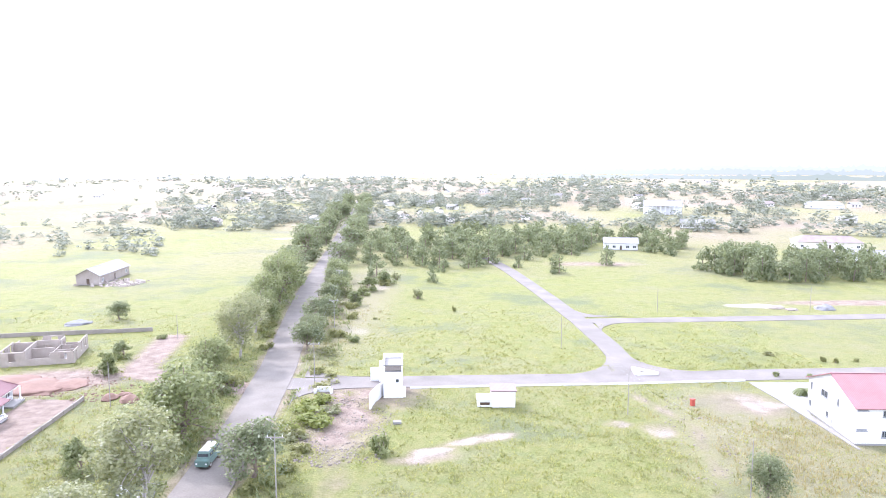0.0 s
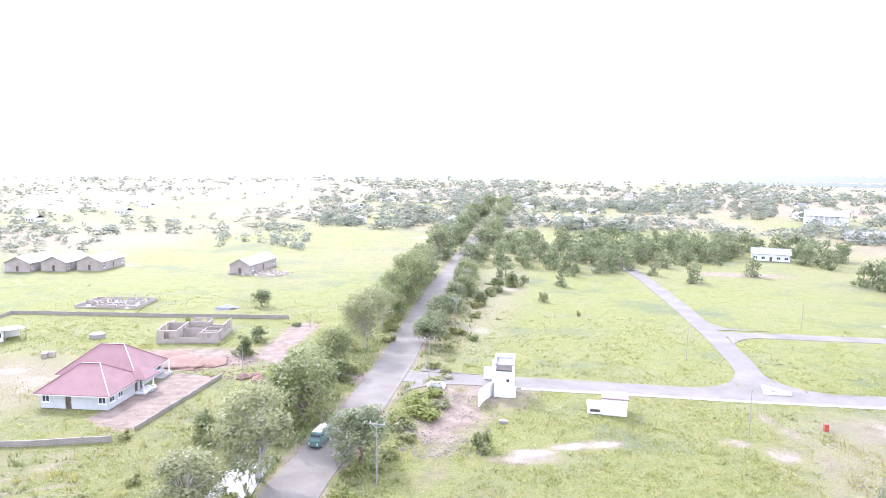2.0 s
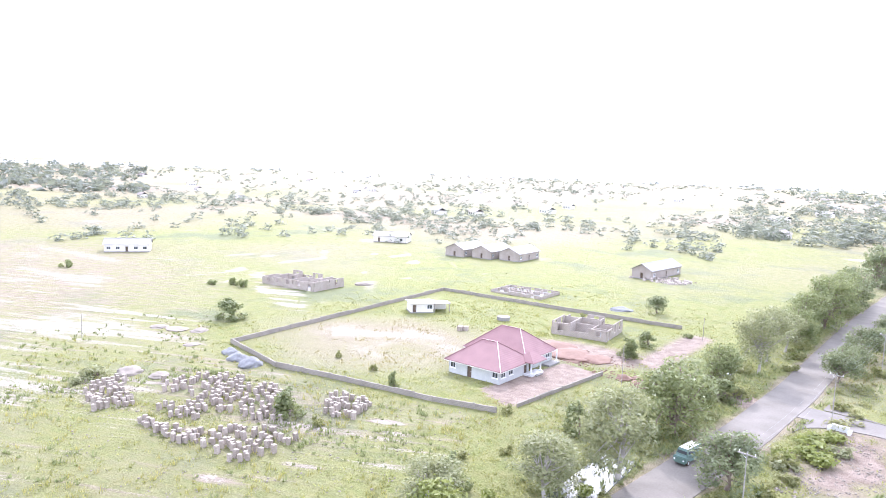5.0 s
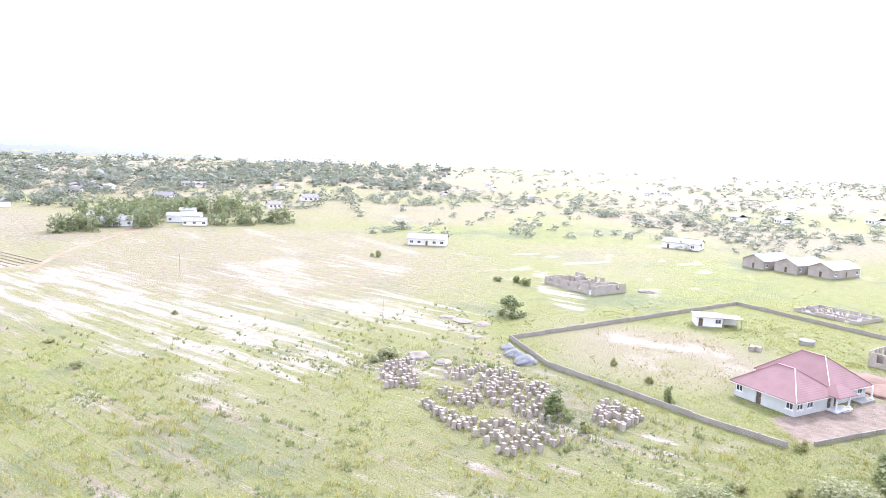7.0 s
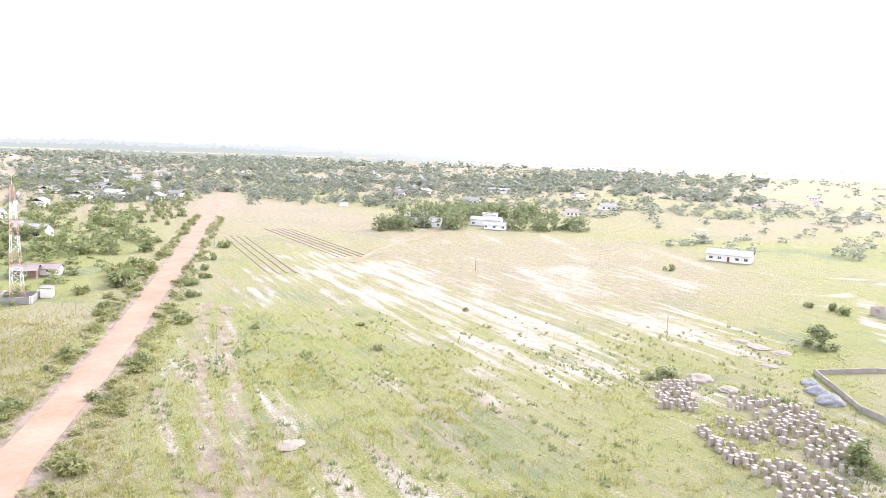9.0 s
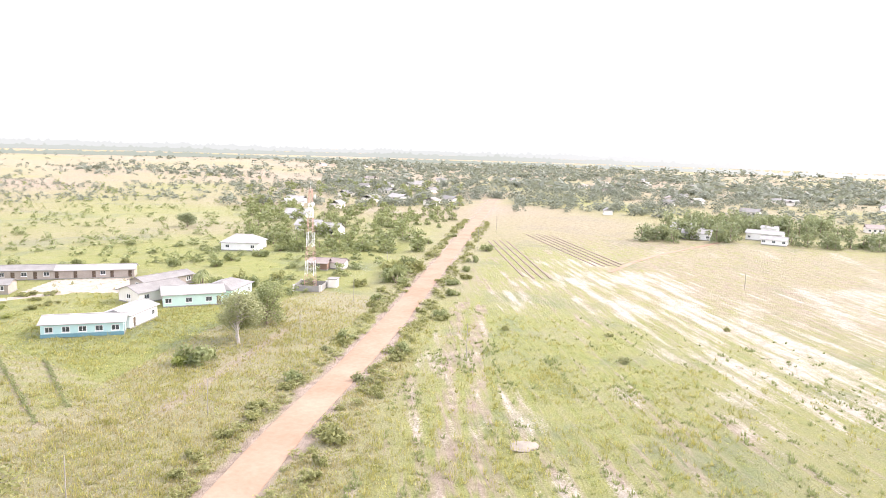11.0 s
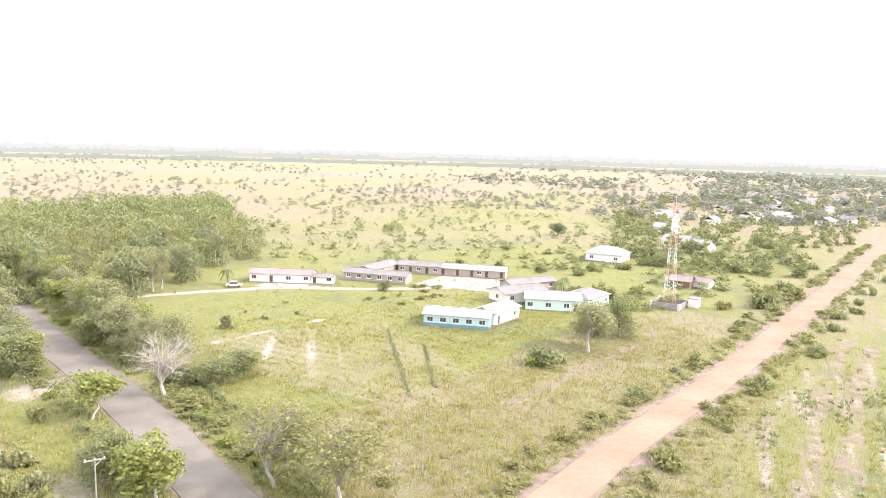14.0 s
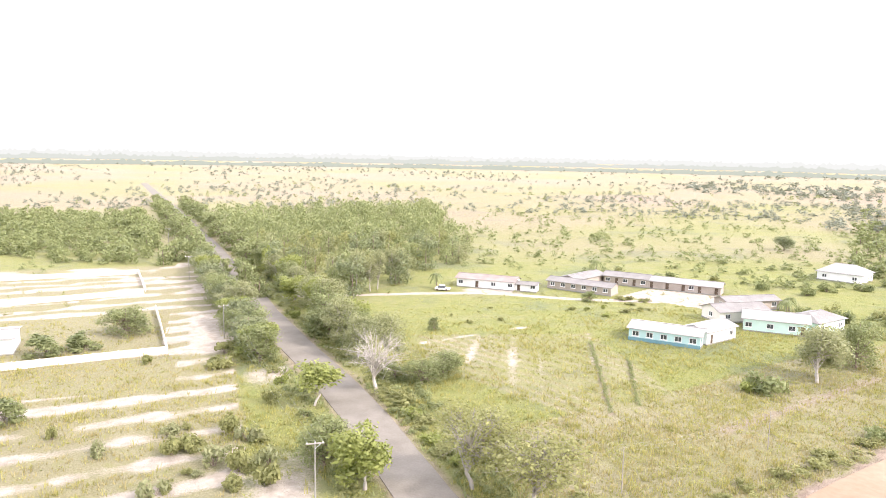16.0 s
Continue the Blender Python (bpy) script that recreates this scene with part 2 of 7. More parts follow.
    link(col, bsdf.inputs["Base Color"])
    bsdf.inputs["Roughness"].default_value = 0.75
    bsdf.inputs["Specular IOR Level"].default_value = 0.05
    bp = n.new("ShaderNodeBump")
    bp.inputs["Distance"].default_value = 0.45
    ridge_rows = n.new("ShaderNodeMath")   # furrows left in the ploughed field
    ridge_rows.operation = "MULTIPLY"
    link(narrow, ridge_rows.inputs[0]), link(soil.outputs["Alpha"], ridge_rows.inputs[1])
    relief = n.new("ShaderNodeMath")
    relief.operation = "MULTIPLY_ADD"
    relief.inputs[1].default_value = 0.4
    link(ridge_rows.outputs[0], relief.inputs[0]), link(fine, relief.inputs[2])
    link(relief.outputs[0], bp.inputs["Height"]), link(bp.outputs["Normal"], bsdf.inputs["Normal"])
    return m


# ---- building kit ----
def thing(name, x, y, turn=0.0, label="", category="", group="", z=0.0):
    ob = new(name)
    ob.empty_display_size = 0.3
    ob.matrix_basis = pose(x, y, z, 0, 0, turn)
    return tagged(ob, label, category, group)


def as_mesh(name, shape, mat):
    if isinstance(shape, bpy.types.Mesh):
        return shape
    me = bpy.data.meshes.new(name)
    shape.to_mesh(me)
    shape.free()
    me.materials.append(mat)
    return me


def part(name, shape, mat, parent, label=""):
    ob = new(name, as_mesh(name, shape, mat))
    ob.parent = parent
    return tagged(ob, label)


def whole(name, shape, mat, label, category="", group="", kind="", at=None):
    ob = new(name, as_mesh(name, shape, mat))
    if at:
        ob.matrix_basis = at
    return tagged(ob, label, category, group, kind)


def box(x0, x1, y0, y1, z0, z1, bm=None, at=None):
    bm = bm or bmesh.new()
    m = Matrix.LocRotScale(((x0 + x1) / 2, (y0 + y1) / 2, (z0 + z1) / 2), None, (x1 - x0, y1 - y0, z1 - z0))
    bmesh.ops.create_cube(bm, size=1, matrix=at @ m if at else m)
    return bm


def tube(pts, radii, sides=6, bm=None):
    bm = bm or bmesh.new()
    rings = []
    for i, p in enumerate(pts):
        p = Vector(p)
        d = (Vector(pts[min(i + 1, len(pts) - 1)]) - Vector(pts[max(i - 1, 0)])).normalized()
        q = d.to_track_quat("Z", "Y")
        rings.append([bm.verts.new(p + q @ Vector((radii[i] * math.cos(a), radii[i] * math.sin(a), 0))) for a in (2 * math.pi * k / sides for k in range(sides))])
    for lo, hi in zip(rings, rings[1:]):
        for k in range(sides):
            bm.faces.new((lo[k], lo[(k + 1) % sides], hi[(k + 1) % sides], hi[k]))
    bm.faces.new(rings[0][::-1])
    bm.faces.new(rings[-1])
    return bm


def cards(name, verts, size, mat):
    """A mesh of equal faces from an array of corners, size to a face."""
    verts = np.ascontiguousarray(verts, dtype=np.float32).reshape(-1, 3)
    count = len(verts) // size
    me = bpy.data.meshes.new(name)
    me.vertices.add(len(verts))
    me.vertices.foreach_set("co", verts.ravel())
    me.loops.add(len(verts))
    me.loops.foreach_set("vertex_index", np.arange(len(verts), dtype=np.int32))
    me.polygons.add(count)
    me.polygons.foreach_set("loop_start", np.arange(0, len(verts), size, dtype=np.int32))
    me.polygons.foreach_set("loop_total", np.full(count, size, dtype=np.int32))
    me.update(calc_edges=True)
    me.materials.append(mat)
    return me


def ribbon(pts, width, z0, z1, bm=None, step=6.0):
    """A road bed along a bent line, as a slab."""
    bm = bm or bmesh.new()
    line = []
    for a, b in zip(pts, pts[1:]):
        a, b = Vector(a), Vector(b)
        k = max(1, int((b - a).length / step))
        line += [a.lerp(b, i / k) for i in range(k)]
    line.append(Vector(pts[-1]))
    rows = []
    for i, p in enumerate(line):
        d = line[min(i + 1, len(line) - 1)] - line[max(i - 1, 0)]
        side = Vector((-d.y, d.x)).normalized()
        w = width / 2 * (1 + 0.05 * noise.noise((p.x * 0.2, p.y * 0.2, 3)))
        rows.append([bm.verts.new((*(p + side * s * w), z)) for s, z in ((1.03, z0), (1, z1), (-1, z1), (-1.03, z0))])
    for lo, hi in zip(rows, rows[1:]):
        for k in range(3):
            bm.faces.new((lo[k], lo[k + 1], hi[k + 1], hi[k]))
    bm.faces.new(rows[0]), bm.faces.new(rows[-1])
    bmesh.ops.recalc_face_normals(bm, faces=bm.faces)
    return bm


def walling(length, height, thick, holes, bm, at):
    """A wall along local x from 0, standing on z 0, with its openings (x, sill, width, height) cut through, as one sound mesh."""
    xs = sorted({0.0, length, *(round(h[0], 4) for h in holes), *(round(h[0] + h[2], 4) for h in holes)})
    zs = sorted({0.0, height, *(round(h[1], 4) for h in holes), *(round(min(h[1] + h[3], height), 4) for h in holes)})
    verts = {}

    def vert(i, j, k):
        if (i, j, k) not in verts:
            verts[i, j, k] = bm.verts.new(at @ Vector((xs[i], thick * k, zs[j])))
        return verts[i, j, k]

    def solid(i, j):
        if not (0 <= i < len(xs) - 1 and 0 <= j < len(zs) - 1):
            return False
        x, z = (xs[i] + xs[i + 1]) / 2, (zs[j] + zs[j + 1]) / 2
        return not any(h[0] < x < h[0] + h[2] and h[1] < z < h[1] + h[3] for h in holes)

    for i in range(len(xs) - 1):
        for j in range(len(zs) - 1):
            if not solid(i, j):
                continue
            for k, order in ((0, 1), (1, -1)):
                bm.faces.new([vert(*c, k) for c in ((i, j), (i + 1, j), (i + 1, j + 1), (i, j + 1))][::order])
            for di, dj, a, b in ((-1, 0, (i, j), (i, j + 1)), (1, 0, (i + 1, j + 1), (i + 1, j)), (0, -1, (i + 1, j), (i, j)), (0, 1, (i, j + 1), (i + 1, j + 1))):
                if not solid(i + di, j + dj):
                    bm.faces.new((vert(*a, 0), vert(*b, 0), vert(*b, 1), vert(*a, 1)))
    bmesh.ops.recalc_face_normals(bm, faces=bm.faces)


def window(parent, at, w, h, thick, frame_mat, pane_mat):
    bm = bmesh.new()
    b = 0.09
    for x0, x1, z0, z1 in ((0, b, 0, h), (w - b, w, 0, h), (b, w - b, 0, b), (b, w - b, h - b, h), (w / 2 - 0.03, w / 2 + 0.03, b, h - b)):
        box(x0, x1, -0.03, thick * 0.6, z0, z1, bm, at)
    win = part("window", bm, frame_mat, parent)
    part("pane", box(b, w - b, thick * 0.3, thick * 0.3 + 0.02, b, h - b, None, at), pane_mat, win)
    part("sill", box(-0.1, w + 0.1, -0.12, -0.035, -0.1, 0.0, None, at), frame_mat, win)


def door(parent, at, w, h, thick, mat):
    d = part("door", box(0.05, w - 0.05, thick * 0.4, thick * 0.4 + 0.05, 0.0, h - 0.05, None, at), mat, parent)
    part("handle", box(w - 0.2, w - 0.15, thick * 0.4 - 0.06, thick * 0.4, 0.95, 1.1, None, at), M["galvanised"], d)


def openings(length, height, spec):
    """Openings spread along a wall. spec: letters, w window, d door, s small window, . plain."""
    cell = length / max(1, len(spec))
    out = []
    for i, c in enumerate(spec):
        w, sill, h = {"w": (min(1.4, cell * 0.7), 0.95, 1.1), "s": (0.7, 1.1, 0.9), "t": (1.9, 0.9, 1.1), "v": (1.4, 2.0, 0.25), "n": (0.55, 0.9, 1.1), "d": (min(0.95, cell * 0.7), 0.0, 2.05)}.get(c, (0, 0, 0))
        if w:
            out.append((cell * (i + 0.5) - w / 2, sill, w, min(h, height - sill - 0.15), c))
    return out


def shell_at(parent, where, L, W, h, specs, wall_mat, frame_mat, door_mat):
    """Four walls of a plan L by W round the pose where in the thing."""
    t = 0.22
    sides = ((-L / 2, -W / 2, 0, L), (L / 2, -W / 2, 90, W), (L / 2, W / 2, 180, L), (-L / 2, W / 2, 270, W))
    for (x, y, turn, length), spec in zip(sides, specs):
        at = where @ pose(x, y, 0, 0, 0, turn)
        cut = 0.0 if turn in (0, 180) else t
        holes = openings(length, h, spec)
        bm = bmesh.new()
        walling(length - 2 * cut, h, t, [(max(q[0] - cut, 0.02), *q[1:4]) for q in holes], bm, at @ pose(cut, 0, 0))
        part("wall", bm, wall_mat, parent)
        for hx, sill, w, hh, c in holes:
            m = at @ pose(max(hx, cut + 0.02), 0, sill)
            if c == "d":
                door(parent, m, w, hh, t, door_mat)
            else:
                window(parent, m, w, hh, t, frame_mat, M["glass"])


def shell(parent, L, W, h, specs, wall_mat, frame_mat, door_mat, plinth_mat=None, z0=0.0):
    """Four walls of a plan L by W round the local centre; specs: openings of the -y, +x, +y and -x side, one text for a storey."""
    t = 0.22
    sides = ((-L / 2, -W / 2, 0, L), (L / 2, -W / 2, 90, W), (L / 2, W / 2, 180, L), (-L / 2, W / 2, 270, W))
    for (x, y, turn, length), spec in zip(sides, specs):
        at = pose(x, y, z0, 0, 0, turn)
        holes = openings(length, h, spec)
        bm = bmesh.new()
        cut = 0.0 if turn in (0, 180) else t
        shifted = [(max(hx - cut, 0.02), s, w, hh) for hx, s, w, hh, c in holes]
        walling(length - 2 * cut, h, t, shifted, bm, at @ pose(cut, 0, 0))
        part("wall", bm, wall_mat, parent)
        for hx, s, w, hh, c in holes:
            m = at @ pose(max(hx, cut + 0.02), 0, s)
            if c == "d":
                door(parent, m, w, hh, t, door_mat)
            else:
                window(parent, m, w, hh, t, frame_mat, M["glass"])
    if plinth_mat:
        part("plinth", box(-L / 2 - 0.08, L / 2 + 0.08, -W / 2 - 0.08, W / 2 + 0.08, z0, z0 + 0.25), plinth_mat, parent)


def gable_roof(L, W, h, rise, over=0.5, hip=0.0, thick=0.1):
    """A pitched roof, ridge along x; hip: how far the ridge stops short of the eaves' ends (0: gables)."""
    bm = bmesh.new()
    l, w = L / 2 + over, W / 2 + over
    drop = rise * over / (W / 2)
    layers = []
    for dz in (0, -thick):
        z, top = h - drop + dz, h + rise + dz
        layers.append([bm.verts.new(v) for v in ((-l, -w, z), (l, -w, z), (l, w, z), (-l, w, z), (-l + hip, 0, top), (l - hip, 0, top))])
    for k, (a, b, c, d, e, f) in enumerate(layers):
        faces = [(a, b, f, e), (c, d, e, f)]
        if hip:
            faces += [(b, c, f), (d, a, e)]
        for q in faces:
            bm.faces.new(q if k == 0 else q[::-1])
    a, b = layers
    ring = (0, 1, 2, 3) if hip else (0, 1, 5, 2, 3, 4)
    for i, j in zip(ring, ring[1:] + ring[:1]):
        bm.faces.new((b[i], b[j], a[j], a[i]))
    bmesh.ops.recalc_face_normals(bm, faces=bm.faces)
    return bm


def gable_ends(parent, L, W, h, rise, mat, t=0.2):
    for x in (-L / 2, L / 2 - t):
        bm = bmesh.new()
        v = [bm.verts.new(p) for dx in (0, t) for p in ((x + dx, -W / 2, h), (x + dx, W / 2, h), (x + dx, 0, h + rise - 0.1))]
        bm.faces.new(v[:3][::-1]), bm.faces.new(v[3:])
        for i, j in ((0, 1), (1, 2), (2, 0)):
            bm.faces.new((v[i], v[j], v[j + 3], v[i + 3]))
        bmesh.ops.recalc_face_normals(bm, faces=bm.faces)
        part("gable", bm, mat, parent)


def ridge(L, h, rise, over=0.5, hip=0.0):
    return box(-L / 2 - over + hip, L / 2 + over - hip, -0.15, 0.15, h + rise - 0.02, h + rise + 0.05)


def house(name, x, y, turn, L, W, h, rise, hip, specs, wall, roof, label, category="house", frame="white_paint", group="", gable=None):
    ob = thing(name, x, y, turn, label, category, group)
    shell(ob, L, W, h, specs, M[wall], M[frame], M["dark_wood"], M["concrete"])
    top = part("roof", gable_roof(L, W, h, rise, 0.5, hip), M[roof], ob)
    part("ridge_cap", ridge(L, h, rise, 0.5, hip), M[roof], top)
    if not hip:
        gable_ends(ob, L, W, h, rise, M[gable or wall])
    return ob


# ---- ground ----
TAR = [(-94, 820), (-70, 570), (-47, 305), (-38.5, 195), (-33.5, 153), (-30.2, 125), (-28.3, 100), (-27.6, 75), (-24.5, 20), (-17.5, -35), (-14.6, -59), (-13.4, -83), (-11.6, -102), (-8.3, -125), (-4.6, -155), (-0.3, -210), (7.9, -290), (21.5, -410), (70, -800)]
DIRT = [(-17, -32.5), (-43, -39.5), (-63.5, -46), (-92, -53.5), (-123, -62.5), (-214, -91), (-300, -118), (-487, -177)]
GATE_ROAD = [(-26, 115.5), (0, 117), (31, 118.5), (60, 121), (150, 126)]
SIDE_ROAD = [(34, 119), (34, 140), (32.5, 162), (29, 195), (23.3, 240), (17, 275)]
BACK_ROAD = [(34.5, 163), (70, 165.5), (110, 168.5), (230, 178)]


def table_noise(x, y, scale, seed):
    """Smooth noise between 0 and 1 at many places at once."""
    t = np.random.RandomState(seed).rand(256, 256)
    u, v = x / scale, y / scale
    i, j = np.floor(u).astype(int), np.floor(v).astype(int)
    f, g = u - i, v - j
    f, g = f * f * (3 - 2 * f), g * g * (3 - 2 * g)
    a, b, c, d = t[i % 256, j % 256], t[(i + 1) % 256, j % 256], t[i % 256, (j + 1) % 256], t[(i + 1) % 256, (j + 1) % 256]
    return (a * (1 - f) + b * f) * (1 - g) + (c * (1 - f) + d * f) * g


def near_line(x, y, pts):
    best = np.full(x.shape, 1e9)
    for (ax, ay), (bx, by) in zip(pts, pts[1:]):
        dx, dy = bx - ax, by - ay
        s = np.clip(((x - ax) * dx + (y - ay) * dy) / (dx * dx + dy * dy), 0, 1)
        best = np.minimum(best, np.hypot(x - ax - s * dx, y - ay - s * dy))
    return best


def inside(x, y, poly):
    res = np.zeros(x.shape, bool)
    for (ax, ay), (bx, by) in zip(poly, poly[1:] + poly[:1]):
        res ^= ((ay > y) != (by > y)) & (x < (bx - ax) * (y - ay) / (by - ay + 1e-12) + ax)
    return res


def blob(x, y, cx, cy, rx, ry, turn=0.0):
    c, s = math.cos(radians(turn)), math.sin(radians(turn))
    u, v = (x - cx) * c + (y - cy) * s, -(x - cx) * s + (y - cy) * c
    return np.clip(1.6 - np.hypot(u / rx, v / ry), 0, 1)


ENCLOSURE = [(-56.5, 78), (-66, 74), (-82, 69.5), (-96, 65), (-114.5, 66.5), (-131, 141), (-95, 147), (-64.5, 153), (-58.5, 141), (-56.8, 107), (-55.8, 82)]
WEST_FIELD = [(-45, -28), (-75, -38), (-215, -80), (-260, -60), (-230, 60), (-140, 75), (-112, 60), (-84, 66), (-58, 74), (-44, 58), (-42, 28)]


def soils(x, y):
    """How sandy, earthy and dry the ground is at each place, with distant haze mixed into the far soil."""
    n1, n2, n3 = table_noise(x, y, 9, 1), table_noise(x, y, 28, 2), table_noise(x, y, 3, 3)
    far = np.hypot(x, y)
    # ploughed strips west of the camera, all along one direction
    field = inside(x, y, WEST_FIELD)
    ca, sa = math.cos(radians(31.5)), math.sin(radians(31.5))
    u, v = x * ca + y * sa, -x * sa + y * ca
    v = v + 2.0 * (table_noise(x, y, 55, 70) - 0.5)
    wide_row, slim_row = table_noise(u / 26, v / 2.3, 1.0, 71), table_noise(u / 15, v / 1.25, 1.0, 72)
    rich = np.maximum(blob(x, y, -184, -24, 44, 17, 32), 0.9 * blob(x, y, -140, 8, 42, 17, 32))
    rich = np.maximum(rich, np.maximum(0.62 * blob(x, y, -108, 10, 30, 10, 31), 0.75 * blob(x, y, -150, 47, 22, 13, 12)))
    rich = np.maximum(rich, np.maximum(0.7 * blob(x, y, -157, -47, 16, 5, 28), 0.8 * blob(x, y, -160, 104, 32, 6, -20)))
    strip = np.maximum(field * 1.0, np.clip(rich * 1.5, 0, 1))
    sand = strip * np.clip(0.21 + 0.34 * rich + 0.3 * (wide_row - 0.5) + 0.3 * (n1 - 0.5) + 0.42 * (slim_row - 0.5), 0, 0.6)
    dry = 0.3 * n2 + field * (0.1 + 0.2 * rich + 0.25 * (slim_row - 0.5))
    earth = field * np.clip(0.12 + 0.8 * (slim_row - 0.55) + 0.4 * (wide_row - 0.5) + 0.3 * (n2 - 0.5) + 0.12 * rich, 0, 0.6)
    for k in (-2.6, 2.2):
        track = near_line(x, y, [(-146, -53.5 + k), (-113, -42 + k), (-67, -22 + k), (-45, -14 + k)])
        sand = np.maximum(sand, np.clip(1.1 - track / 1.0, 0, 0.42) * np.clip(1.7 * n1 - 0.25 + 0.4 * n3, 0, 1))
        earth = np.maximum(earth, np.clip(1.2 - track / 2.0, 0, 0.62) * (0.5 + 0.6 * n3))
    # dry plain beyond it
    plain = np.clip(1.7 - np.hypot((x + 235) / 85, (y - 30) / 75), 0, 1)
    dry = np.maximum(dry, plain * 0.5)
    earth = np.maximum(earth, plain * 0.48)
    streak = table_noise(x * 0.25 + y * 0.12, y - 0.2 * x, 7, 6)
    strip = np.maximum(strip, np.clip(plain * 1.5, 0, 1))
    sand = np.maximum(sand, plain * np.clip(0.3 + 0.6 * (streak - 0.5), 0, 0.52))
    west = np.clip(1.6 - np.hypot((x + 180) / 60, (y - 140) / 60), 0, 1)
    sand = np.maximum(sand, west * np.clip(1.4 * table_noise(x, y + 0.7 * x, 8, 7) - 0.75, 0, 0.8))
    # sandy plots east of the tarred road, south of the camera
    plots = (x > 2.5 + 3 * n1) & (y < -50) & (y > -235 + 0.12 * x) & (x < 130)
    w2 = 0.5 + 0.5 * np.sin(2 * math.pi * (y - 0.19 * x + 2.5 * n2 + 2.0 * n1 + 5.1) / 8.2)
    turfed = ((y < -104) & (y > -124) & (x > 13)) | ((y < -127) & (y > -160) & (x > 16))
    sand = np.maximum(sand, plots * (1 - 0.75 * turfed) * np.clip(0.75 * w2 + 0.7 * n1 + 0.45 * n3 - 0.54, 0, 0.76))
    dry = np.maximum(dry, plots * 0.75)
    earth = np.maximum(earth, plots * (0.14 + 0.2 * n2))
    shoulder = (x > -6) & (x < 12) & (y < -45) & (y > -230)
    sand = np.maximum(sand, shoulder * np.clip(1.2 * n1 - 0.35, 0, 0.8))
    # furrowed field south west
    for a, b, wd in (((-52.5, -119), (-40, -92), 1.3), ((-45.7, -121.7), (-36.8, -104.8), 1.1), ((-57, -117), (-47, -95), 0.6), ((-69, -117), (-60, -100), 0.5)):
        sand = np.maximum(sand, np.clip(1.15 - near_line(x, y, [a, b]) / wd, 0, 0.62) * (0.45 + 0.5 * n1 + 0.25 * n3))
    sand = np.maximum(sand, 0.75 * np.clip(1.2 - near_line(x, y, [(-33, -120), (-60, -127)]) / 1.5, 0, 1) * 1.3 * n3)
    for a, b in (((-66, -111), (-48.5, -75)), ((-67, -99), (-54, -76))):
        earth = np.maximum(earth, np.clip(1.2 - near_line(x, y, [a, b]) / 0.7 + 1.5 * (n3 - 0.6), 0, 0.55))
    crop = inside(x, y, [(-70, -118), (-33, -126), (-30, -104), (-46, -70), (-62, -72)])
    across = x * 0.907 + y * 0.42
    dry = np.maximum(dry, crop * (0.25 + 0.55 * (0.5 + 0.5 * np.sin(2 * math.pi * across / 2.9)) * (0.5 + n1)))
    sand = np.maximum(sand, crop * np.clip(0.26 + 0.16 * np.sin(2 * math.pi * across / 2.9) + 0.4 * (n1 - 0.5), 0, 0.44))
    # straw along the dirt road
    road = near_line(x, y, DIRT)
    dry = np.maximum(dry, np.clip(1.15 - road / 20, 0, 0.75) * (0.4 + 0.8 * n2))
    earth = np.maximum(earth, np.clip(1.0 - (road - 3.2) / 1.3 + 1.4 * (n3 - 0.5), 0, 0.8))
    earth = np.maximum(earth, 0.6 * np.clip(1.2 - (near_line(x, y, TAR) - 3.3) / 2.0 + 0.9 * (n3 - 0.5), 0, 1))
    earth = np.maximum(earth, np.maximum(0.8 * blob(x, y, 56, 258, 16, 6), 0.85 * blob(x, y, 112, 185, 22, 3.5)))
    meadow = inside(x, y, [(-22, -42), (-60, -52), (-140, -76), (-140, -96), (-95, -90), (-60, -80), (-28, -74)])
    dry = np.maximum(dry, meadow * (0.55 + 0.4 * n1))
    # yards and tracks
    yard = inside(x, y, [(-65, 84), (-56.5, 81), (-57.5, 107), (-66, 108)])
    earth = np.maximum(earth, yard * 1.0)
    red = np.maximum(blob(x, y, -69, 116, 14, 7, 20), np.clip(1.3 - near_line(x, y, [(-58, 147), (-55, 122), (-33, 113)]) / 4.0, 0, 1))
    earth = np.maximum(earth, red)
    earth = np.maximum(earth, 0.8 * np.maximum(blob(x, y, -15, 98, 6, 12), blob(x, y, -12, 110, 9, 8)) * (0.6 + 0.6 * n3))
    bare = np.maximum(blob(x, y, -13, 82, 2.2, 12, 4), blob(x, y, -3, 85, 6, 1.8, 12))
    sand = np.maximum(sand, 0.42 * bare * (0.3 + n3))
    earth = np.maximum(earth, 0.6 * bare * (0.3 + n3))
    sand = np.maximum(sand, 0.48 * np.maximum(blob(x, y, 15.5, 106, 4.5, 3.5), blob(x, y, 48, 104, 8, 6, -30)) * (0.3 + n3))
    for cx, cy, rx, ry, turn in ((5.5, 91.6, 5.5, 1.5, 22), (-1.4, 87.6, 3.6, 1.3, 10), (47.5, 109.5, 7, 2.6, -20), (25, 97, 2.2, 1.6, 0), (30.3, 94.9, 2.4, 3.2, 0), (-60.4, 68, 3.4, 1.2, 35), (-63.6, 63, 3.2, 1.0, 35), (-60, 61.2, 2.2, 0.9, 35), (-62.9, 37, 3.5, 1.1, 32), (-59.5, 46.1, 2.6, 0.9, 32)):
        patch = blob(x, y, cx, cy, rx, ry, turn)
        sand, earth = np.maximum(sand, 0.5 * patch * (0.35 + n3)), np.maximum(earth, 0.6 * patch * (0.3 + n3))
    trail = np.clip(1.1 - near_line(x, y, [(30, 112), (36, 96), (33, 78), (24, 60)]) / 2.2, 0, 1)
    sand = np.maximum(sand, 0.45 * trail * (0.2 + n3))
